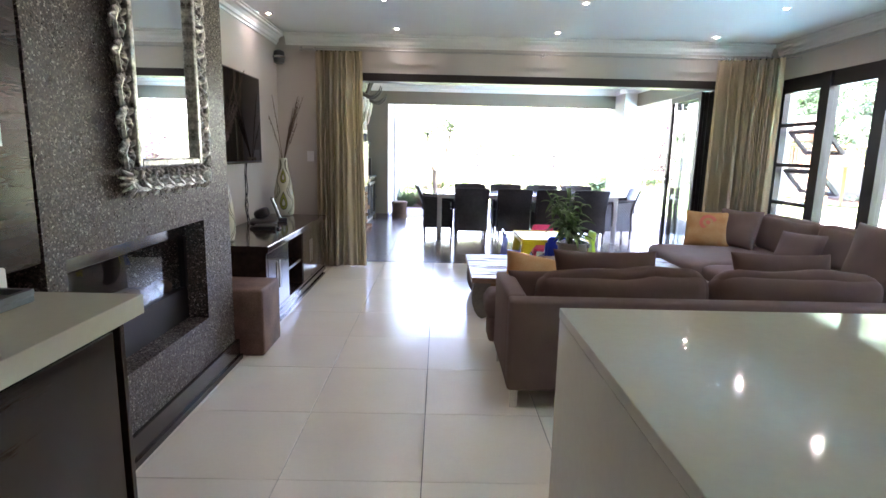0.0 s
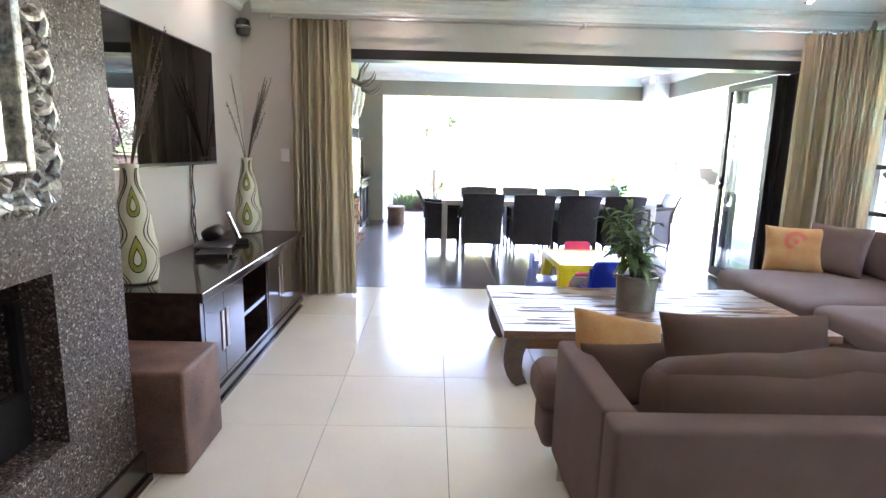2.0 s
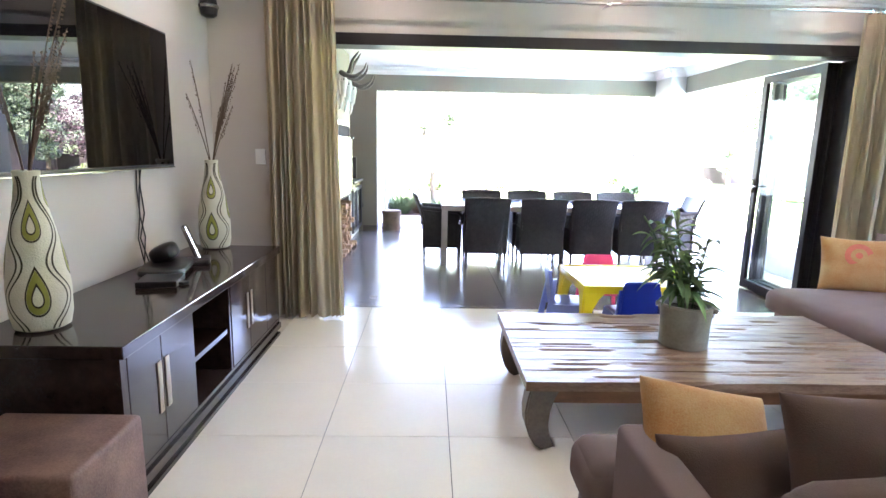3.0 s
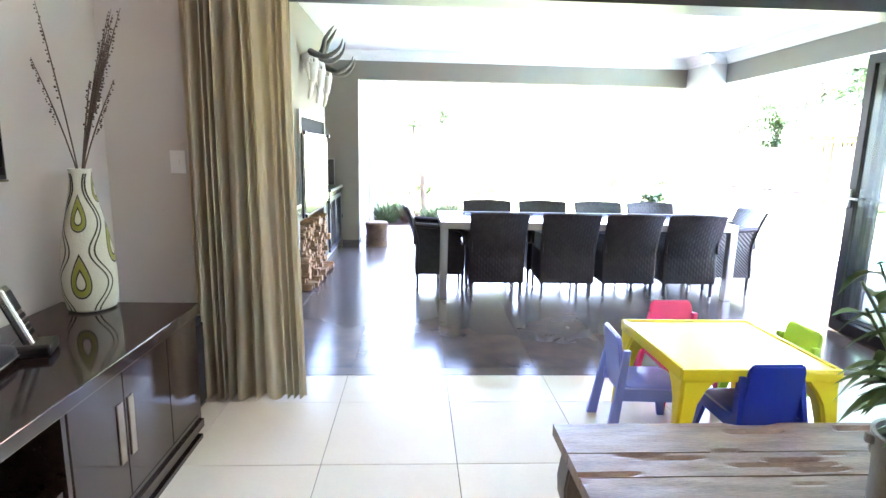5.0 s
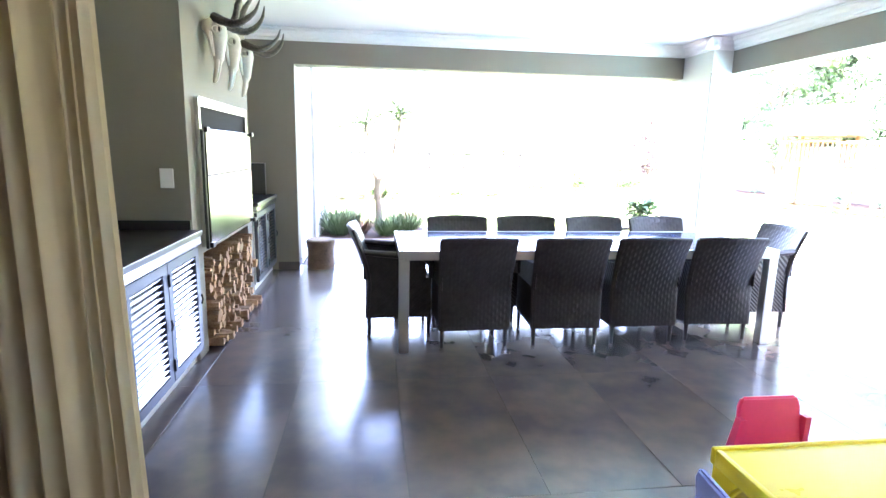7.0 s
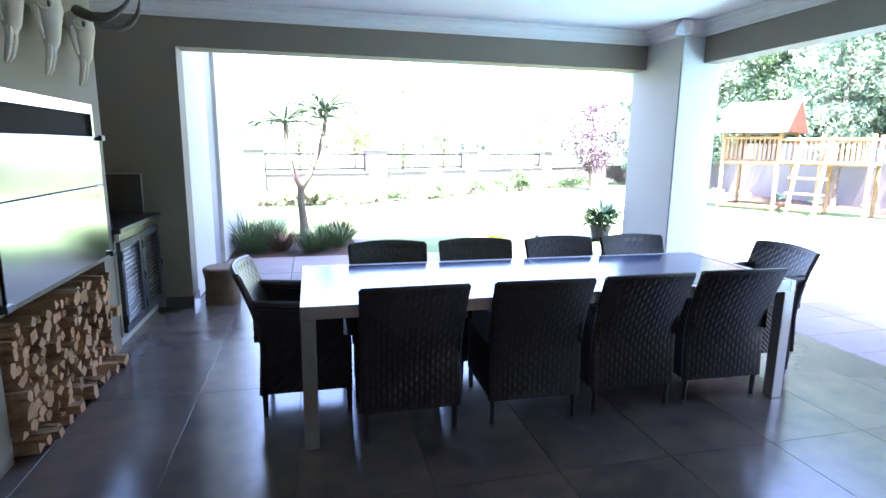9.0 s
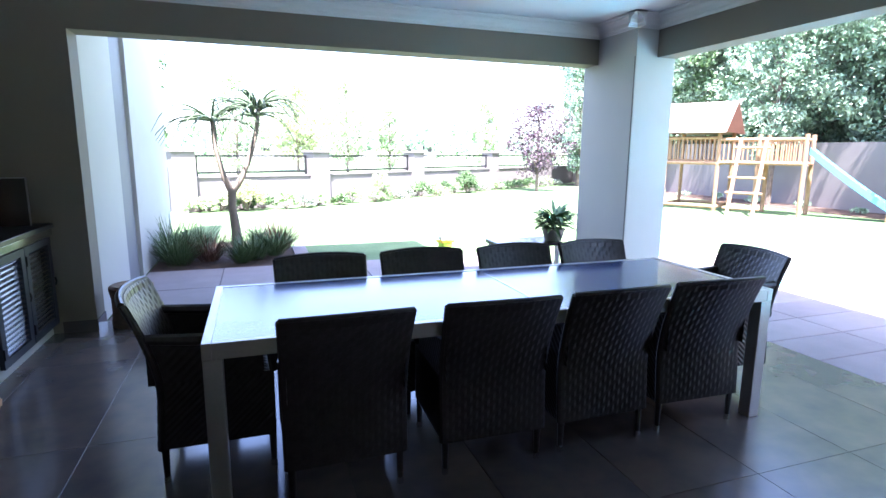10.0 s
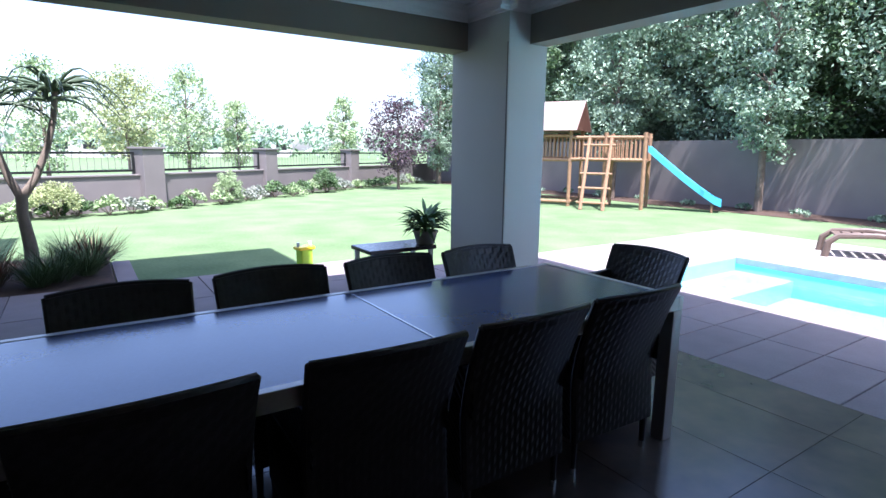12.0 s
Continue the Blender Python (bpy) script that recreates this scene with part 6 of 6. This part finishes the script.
part("pot", lathe(bmesh.new(), [(0.075, 0), (0.10, 0.10), (0.108, 0.11), (0.108, 0.125), (0.095, 0.125), (0.09, 0.10)], 24), M_ZINC, pp, smooth=True)
rnd = random.Random(4)
lf = bmesh.new()
for k in range(150):
    a, r = rnd.uniform(0, 6.28), rnd.uniform(0, 0.07)
    f = rnd.random()
    z0 = 0.12 + 0.13 * f
    blade(lf, (r * math.cos(a), r * math.sin(a), z0), a + rnd.uniform(-0.5, 0.5), rnd.uniform(0.16, 0.27), rnd.uniform(0.022, 0.036), rnd.uniform(0.15, 1.0), rnd.uniform(0.2, 0.7), 5)
part("leaves", lf, leafmat("leaf_fern_green", (0.06, 0.14, 0.045), (0.18, 0.31, 0.12)), pp, "arching fern-like leaves")
pp.scale = (1.25, 1.25, 1.1)
part("stem", tubem([(0, 0, 0.09), (0.005, 0, 0.18), (0, 0, 0.25)], 0.008, 6), M_LEAF, pp, "short green stem")
bn = thing("toy_bin", 2.66, 13.12, -0.01, 12, label="small lime green plastic toy bin on the path", category="toy")
part("bin_body", boxm(-0.075, 0.075, -0.07, 0.07, 0, 0.24, bevel=0.015), M_GRN, bn)
part("bin_rim", boxm(-0.105, 0.105, -0.08, 0.08, 0.22, 0.26, bevel=0.012), M_YEL, bn, "yellow rim")
for s in (-1, 1):
    part("bin_post", boxm(s * 0.08 - 0.012, s * 0.08 + 0.012, -0.02, 0.02, 0.26, 0.31, bevel=0.004), M_WHITE, bn)

# ---- garden fence ----
posts = [(-1.35, 20.3), (1.86, 21.45), (5.25, 23.75), (9.1, 26.2), (12.7, 28.3), (15.1, 29.7)]
fence = tagged(new("garden_fence"), label="low plastered garden wall with square piers and dark railings", category="fence")
for i, (x, y) in enumerate(posts):
    ang = math.degrees(math.atan2(posts[min(i + 1, 5)][1] - posts[max(i - 1, 0)][1], posts[min(i + 1, 5)][0] - posts[max(i - 1, 0)][0]))
    o = part("pier", boxm(-0.26, 0.26, -0.24, 0.24, -0.1, 1.36, bevel=0.01), M_FENCE, fence)
    o.matrix_basis = pose(x, y, 0, 0, 0, ang)
    c = part("pier_cap", boxm(-0.30, 0.30, -0.28, 0.28, 1.3605, 1.41, bevel=0.008), M_FENCE, fence)
    c.matrix_basis = pose(x, y, 0, 0, 0, ang)
for (xa, ya), (xb, yb) in zip(posts, posts[1:]):
    L = math.hypot(xb - xa, yb - ya)
    ang = math.degrees(math.atan2(yb - ya, xb - xa))
    m = pose(xa, ya, 0, 0, 0, ang)
    o = part("low_wall", boxm(0.25, L - 0.25, -0.11, 0.11, -0.1, 0.75), M_FENCE, fence)
    o.matrix_basis = m
    o = part("wall_coping", boxm(0.25, L - 0.25, -0.14, 0.14, 0.7505, 0.79, bevel=0.006), M_FENCE, fence)
    o.matrix_basis = m
    b = bmesh.new()
    for z in (0.87, 1.27):
        box(b, 0.30, L - 0.30, -0.02, 0.02, z - 0.025, z + 0.025)
    for x in (0.30, L - 0.35):
        box(b, x, x + 0.05, -0.019, 0.019, 0.79, 1.245)
    o = part("railing_frame", b, M_BLACK, fence, "dark steel railing")
    o.matrix_basis = m
    k = 0.46
    while k < L - 0.4:
        o = part("baluster", tubem([(k, 0, 0.88), (k, 0, 1.25)], 0.007, 4), M_FENCE, fence)
        o.matrix_basis = m
        k += 0.14
gate = thing("garden_gate", -2.35, 20.05, 0, 15, label="dark solid steel garden gate beside a pier", category="gate")
part("gate_panel", boxm(-0.75, 0.70, -0.03, 0.03, 0.02, 1.33, bevel=0.005), M_BLACK, gate)
part("gate_handle", tubem([(0.5, -0.06, 0.8), (0.62, -0.06, 0.8)], 0.015), M_STEEL, gate)
part("gate_bar", boxm(-0.75, 0.70, -0.04, -0.031, 0.62, 0.68), M_BLACK, gate)
struct("garden_wall_west", boxm(-9.0, -3.2, 19.6, 19.8, -0.1, 1.4), M_FENCE, "plastered garden wall")
WX = 15.0
struct("boundary_wall", boxm(WX, WX + 0.2, -6.0, 29.6, -0.1, 1.75), M_FENCE, "grey plastered boundary wall under the trees")
struct("boundary_bed", boxm(13.75, WX - 0.002, -6.0, 28.3, -0.1, -0.012, bevel=0.02), M_SOIL, "strip of bare brown soil along the boundary wall")


def shrub(x, y, r, h, material, label, seed, leaf=0.035, n=26, per=40):
    t = thing("shrub", x, y, -0.03, label=label, category="shrub")
    rng = np.random.default_rng(seed)
    cs, rs = [], []
    for k in range(n):
        a, q = k * 2.4, math.sqrt((k + 0.5) / n)
        zz = h * (0.25 + 0.6 * math.sqrt(max(0, 1 - q * q)) * rng.uniform(0.5, 1.0))
        cs.append((r * q * math.cos(a), r * q * math.sin(a), zz))
        rs.append(r * 0.32)
    v, f = leaf_cloud(rng, cs, rs, per, leaf)
    v[:, 2] = np.maximum(v[:, 2], 0.0)
    fast_mesh("foliage", v.tolist(), f.tolist(), material, t, kind="stuff")
    b = bmesh.new()
    for c in cs[::4]:
        tube(b, [(0, 0, 0), c], [0.012, 0.005], 5)
    part("stem", b, M_BARK, t)
    return t


M_SILV = leafmat("leaf_silver", (0.16, 0.19, 0.14), (0.34, 0.36, 0.30))
M_YL = leafmat("leaf_yellow", (0.22, 0.26, 0.10), (0.38, 0.42, 0.20))
rnd = random.Random(31)
for i, ((xa, ya), (xb, yb)) in enumerate(zip(posts, posts[1:-1])):
    n = 7
    for k in range(n):
        f = (k + 0.5) / n
        off = rnd.uniform(0.35, 0.75)
        nx, ny = (yb - ya), -(xb - xa)
        q = math.hypot(nx, ny)
        x, y = xa + (xb - xa) * f + nx / q * off, ya + (yb - ya) * f + ny / q * off
        kind = rnd.choice((0, 1, 2))
        shrub(x, y, rnd.uniform(0.22, 0.38), rnd.uniform(0.3, 0.55), (M_LEAF_Y, M_SILV, M_LEAF)[kind], ("light green low shrub along the garden fence", "silvery low shrub along the garden fence", "dark green low shrub along the garden fence")[kind], 100 + i * 10 + k, n=14, per=34, leaf=0.045)
shrub(0.05, 20.1, 0.40, 0.90, M_YL, "clipped round yellow-green shrub by the garden fence", 200, n=40, leaf=0.02, per=130)
shrub(3.75, 22.0, 0.33, 0.95, M_LEAF_Y, "clipped round light green shrub by the garden fence", 201, n=36, leaf=0.02, per=110)
shrub(7.3, 24.2, 0.36, 0.95, M_LEAF, "clipped round dark green shrub by the garden fence", 202, n=36, leaf=0.022, per=110)
for i in range(16):
    shrub(14.4 + rnd.uniform(-0.2, 0.25), 4 + i * 1.45, rnd.uniform(0.14, 0.25), rnd.uniform(0.15, 0.3), M_LEAF_B, "small sparse shrub at the foot of the boundary wall", 300 + i, n=8, per=22, leaf=0.04)

# ---- trees ----
tree(4.9, 35.0, 5.0, 1.8, M_LEAF_Y, "young light green tree in the park beyond the fence", clumps=60, per=150, leaf=0.06, seed=1, low=0.2)
tree(7.0, 34.5, 3.7, 1.25, M_LEAF_Y, "slim young green tree beyond the fence", clumps=48, per=130, leaf=0.055, seed=2, low=0.2)
tree(13.3, 36.5, 4.3, 1.25, M_LEAF_Y, "young light green tree beyond the fence", clumps=50, per=130, leaf=0.06, seed=3, low=0.2)
tree(3.2, 46.0, 5.8, 3.3, M_YL, "broad yellow-green tree in the park", clumps=80, per=130, leaf=0.085, seed=4, low=0.2)
tree(-0.4, 31.0, 4.5, 1.7, M_LEAF_Y, "leafy green tree beyond the fence", clumps=46, per=90, leaf=0.065, seed=5, low=0.2)
tree(-4.5, 30.0, 6.0, 2.2, M_LEAF, "green tree behind the garden wall", clumps=50, per=80, leaf=0.10, seed=6, low=0.2)
tree(10.3, 24.6, 3.15, 1.5, M_LEAF_P, "purple-leaved ornamental tree inside the fence", clumps=50, per=90, leaf=0.055, seed=7, low=0.28)
tree(13.6, 26.9, 6.4, 1.7, M_LEAF_B, "tall grey-green tree in the garden corner", clumps=80, per=200, leaf=0.05, seed=8, low=0.16)
tree(14.6, 23.5, 6.5, 1.9, M_LEAF_B, "tall grey-green tree against the boundary wall", clumps=80, per=200, leaf=0.055, seed=9, low=0.22)
rnd = random.Random(55)
for i in range(13):
    y = 29.0 - i * 2.6
    tree(16.6 + rnd.uniform(-0.4, 0.6), y, rnd.uniform(7.8, 9.6), rnd.uniform(2.5, 3.1), M_LEAF_B if i % 3 else M_LEAF, "big dense evergreen tree behind the boundary wall", clumps=100, per=330, leaf=0.07, seed=20 + i, low=0.2)
for i in range(9):
    tree(20.5 + rnd.uniform(-0.5, 0.5), 28.0 - i * 3.6, rnd.uniform(8.5, 10.5), 3.1, M_LEAF, "dark dense tree in the back row behind the wall", clumps=80, per=160, leaf=0.13, seed=40 + i, low=0.05)
for i, (x, y, h, r) in enumerate(((14.45, 13.75, 6.6, 1.7), (14.4, 18.2, 6.2, 1.6), (14.35, 9.6, 6.5, 1.7), (14.4, 5.2, 6.3, 1.6))):
    tree(x, y, h, r, M_LEAF_B, "pale-barked tree growing in front of the boundary wall", clumps=70, per=170, leaf=0.055, seed=60 + i, low=0.25, trunk_r=0.10)
far = thing("distant_tree_line", 0, 0, 0, label="hazy line of distant trees across the park", category="trees", kind="stuff")
rng = np.random.default_rng(99)
cs, rs = [], []
for k in range(120):
    x = -50 + k * 1.35
    cs.append((x, 92 + 12 * math.sin(k * 1.7), 1.2 + 1.6 * abs(math.sin(k * 0.9)) + rng.random() * 1.2))
    rs.append(1.8 + rng.random() * 1.4)
v, f = leaf_cloud(rng, cs, rs, 60, 0.45)
v[:, 2] = np.maximum(v[:, 2], 0)
fast_mesh("foliage", v.tolist(), f.tolist(), M_LEAF_B, far, kind="stuff")


def far_house(x, y, w, h):
    t = thing("distant_house", x, y, -0.03, label="pale distant house with a low hipped roof across the park", category="house")
    part("wall", boxm(-w / 2, w / 2, -4, 4, 0, h), M_CREAM, t)
    b = bmesh.new()
    vs = [b.verts.new(p) for p in ((-w / 2 - 0.5, -4.5, h), (w / 2 + 0.5, -4.5, h), (w / 2 + 0.5, 4.5, h), (-w / 2 - 0.5, 4.5, h), (-w / 4, 0, h + 1.8), (w / 4, 0, h + 1.8))]
    for q in ((0, 1, 5, 4), (1, 2, 5), (2, 3, 4, 5), (3, 0, 4), (3, 2, 1, 0)):
        b.faces.new([vs[i] for i in q])
    part("roof", b, M_FENCE, t, "grey roof")
    for i in range(4):
        x0 = -w / 2 + (i + 0.25) * w / 4
        part("window", boxm(x0, x0 + w / 8, -4.03, -4.002, h * 0.35, h * 0.75), M_BLACK, t)


far_house(4, 105, 14, 3.4)
far_house(26, 112, 16, 3.6)
far_house(-18, 98, 14, 3.4)

# ---- play tower ----
pt = thing("play_tower", label="weathered pine play tower with brown canvas roof and slide", category="play tower")
pt.matrix_world = Matrix.Translation((11.3, 17.1, -0.03)) @ Matrix.Rotation(math.atan2(-0.87, 0.49), 4, "Z")


def pole(name, p, q, r=0.05):
    return part(name, tubem([p, q], r, 8), M_POLE, pt, smooth=True)


for x, y in ((0, 0), (-1.3, 0), (-1.3, 1.3), (0, 1.3)):
    pole("post", (x, y, 0), (x, y, 2.05))
for x in (0.9, 1.85):
    for y in (0, 0.95):
        pole("post", (x, y, 0), (x, y, 1.92))
for z in (0.12, 1.22):
    for p, q in (((-1.35, 0, z), (0.05, 0, z)), ((-1.35, 1.3, z), (0.05, 1.3, z)), ((0, -0.05, z), (0, 1.35, z)), ((-1.3, -0.05, z), (-1.3, 1.35, z))):
        pole("beam", p, q, 0.045)
for k in range(11):
    part("deck_board", boxm(-1.28 + k * 0.117, -1.28 + k * 0.117 + 0.105, 0.03, 1.27, 1.27, 1.30), M_POLE, pt)
for k in range(16):
    part("deck_board", boxm(0.04 + k * 0.117, 0.04 + k * 0.117 + 0.105, 0.0, 0.95, 1.19, 1.22), M_POLE, pt)
for y in (0, 0.95):
    for z in (1.24, 1.80):
        pole("rail", (0.0, y, z), (1.9, y, z), 0.04)
    for k in range(17):
        x = 0.12 + k * 0.107
        pole("baluster", (x, y, 1.24), (x, y, 1.80), 0.018)
for y in (0, 1.3):
    pole("rail", (-1.35, y, 1.85), (0.05, y, 1.85), 0.04)
    for k in range(11):
        x = -1.2 + k * 0.108
        pole("baluster", (x, y, 1.3), (x, y, 1.85), 0.018)
for k in range(5):
    pole("baluster", (-1.3, 0.2 + k * 0.2, 1.3), (-1.3, 0.2 + k * 0.2, 1.85), 0.018)
for s in (0, 1):
    pole("ladder_rail", (0.50 + s * 0.55, -0.75, 0.0), (0.50 + s * 0.55, -0.06, 1.78), 0.045)
for k in range(5):
    f = 0.10 + k * 0.2
    pole("rung", (0.38, -0.75 + 0.69 * f, 1.78 * f), (1.17, -0.75 + 0.69 * f, 1.78 * f), 0.032)
b = bmesh.new()
v = [b.verts.new(p) for p in ((-1.5, -0.25, 1.98), (0.2, -0.25, 1.98), (0.2, 0.65, 2.78), (-1.5, 0.65, 2.78), (-1.5, 1.55, 1.98), (0.2, 1.55, 1.98))]
b.faces.new((v[0], v[1], v[2], v[3]))
b.faces.new((v[3], v[2], v[5], v[4]))
bmesh.ops.recalc_face_normals(b, faces=b.faces)
bmesh.ops.solidify(b, geom=b.faces[:], thickness=0.02)
# same canvas in a paler colour that stands in for sun on the slopes
part("canvas_roof", b, mat("sunlit_brown_canvas", (0.25, 0.18, 0.15), 0.8, scale=4, vary=0.12), pt, "brown canvas roof painted in its sunlit tone")
for tri in (((0.2, -0.25, 1.98), (0.2, 1.55, 1.98), (0.2, 0.65, 2.78)), ((-1.5, -0.25, 1.98), (-1.5, 0.65, 2.78), (-1.5, 1.55, 1.98))):
    b = bmesh.new()
    b.faces.new([b.verts.new(p) for p in tri])
    bmesh.ops.solidify(b, geom=b.faces[:], thickness=0.02)
    part("canvas_gable", b, M_CANVAS_SHADE, pt, "rust-brown canvas gable painted in its shaded tone")
b = bmesh.new()
prev = None
for k in range(13):
    f = k / 12
    x = 1.9 + 1.75 * f
    z = 1.32 * (1 - f) ** 1.15 + 0.16 + (0.02 if k == 12 else 0)
    row = [b.verts.new((x, 0.48 + dy, z + dz)) for dy, dz in ((-0.26, 0.13), (-0.22, 0.13), (-0.19, 0.0), (0.19, 0.0), (0.22, 0.13), (0.26, 0.13), (0.26, -0.03), (-0.26, -0.03))]
    if prev:
        for i in range(8):
            b.faces.new((prev[i], prev[(i + 1) % 8], row[(i + 1) % 8], row[i]))
    else:
        b.faces.new(row)
    prev = row
b.faces.new(prev[::-1])
bmesh.ops.recalc_face_normals(b, faces=b.faces)
part("slide", b, M_SLIDE, pt, "turquoise plastic slide")
for s in (0.28, 0.68):
    pole("slide_foot", (3.45, s, 0), (3.45, s, 0.18), 0.03)

lg = thing("sun_lounger", 9.85, 9.45, -0.016, -62, label="brown moulded plastic sun lounger on the pool paving", category="sun lounger")
M_LNG = mat("brown_lounger_plastic", (0.12, 0.085, 0.065), 0.5, vary=0.1)
for s in (-1, 1):
    pts = [(-0.95, s * 0.3, 0.0), (-0.93, s * 0.3, 0.2), (-0.82, s * 0.3, 0.30), (-0.4, s * 0.3, 0.33), (0.2, s * 0.3, 0.28), (0.6, s * 0.3, 0.30), (0.9, s * 0.3, 0.36)]
    part("side_rail", tubem(pts, [0.05, 0.05, 0.045, 0.04, 0.04, 0.04, 0.035], 8), M_LNG, lg, smooth=True)
    part("leg", tubem([(0.15, s * 0.3, 0.28), (-0.05, s * 0.3, 0.0)], [0.05, 0.045], 8), M_LNG, lg, smooth=True)
for k in range(14):
    part("slat", boxm(-0.85 + k * 0.13, -0.75 + k * 0.13, -0.27, 0.27, 0.285, 0.305, bevel=0.004), M_LNG, lg)


# ---- floor tiles ----
def tile_mesh(name, w, d, h, material, gap):
    b = bmesh.new()
    box(b, -w / 2 + gap, w / 2 - gap, -d / 2 + gap, d / 2 - gap, -h, 0)
    top = [e for e in b.edges if e.verts[0].co.z > -1e-6 and e.verts[1].co.z > -1e-6]
    bmesh.ops.bevel(b, geom=top, offset=0.0006, segments=1, affect="EDGES")
    me = bpy.data.meshes.new(name)
    b.to_mesh(me)
    b.free()
    me.materials.append(material)
    return me


def lay(parent_name, name, me, x0, nx, sx, y0, ny, sy, z, skip=None):
    p = bpy.data.objects[parent_name]
    for i in range(nx):
        for j in range(ny):
            x, y = x0 + (i + 0.5) * sx, y0 + (j + 0.5) * sy
            if skip and skip(x, y):
                continue
            ob = new(name, me)
            ob.parent = p
            ob.location = (x, y, z + 0.0004 * math.sin(i * 12.9 + j * 78.2))


lay("floor", "tile", tile_mesh("tile", 0.6, 0.6, 0.008, M_TILE, 0.0016), -1.8, 10, 0.6, -4.0, 17, 0.6, 0.0)
lay("floor", "tile", tile_mesh("tile_end", 0.6, 0.36, 0.008, M_TILE, 0.0016), -1.8, 10, 0.6, 6.2, 1, 0.36, 0.0)
lay("patio_floor", "tile", tile_mesh("patio_tile", 0.586, 1.2, 0.008, M_DTILE, 0.0014), -1.758, 9, 0.586, 6.68, 3, 1.2, 0.0)
lay("patio_floor", "tile", tile_mesh("patio_tile_end", 0.586, 1.0, 0.008, M_DTILE, 0.0014), -1.758, 9, 0.586, 10.28, 1, 1.0, 0.0)
lay("patio_floor", "tile", tile_mesh("patio_tile_side", 0.434, 1.2, 0.008, M_DTILE, 0.0014), 3.516, 1, 0.434, 6.68, 3, 1.2, 0.0)
lay("patio_floor", "tile", tile_mesh("patio_tile_corner", 0.434, 1.0, 0.008, M_DTILE, 0.0014), 3.516, 1, 0.434, 10.28, 1, 1.0, 0.0)
lay("pool_deck", "paver", paver_mesh("paver", 0.8, 0.4), 3.955, 2, 0.8, 5.2, 18, 0.4, -0.004)
lay("garden_path", "paver", paver_mesh("path_slab", 0.82, 0.976), -0.98, 6, 0.82, 11.285, 2, 0.976, 0.0)
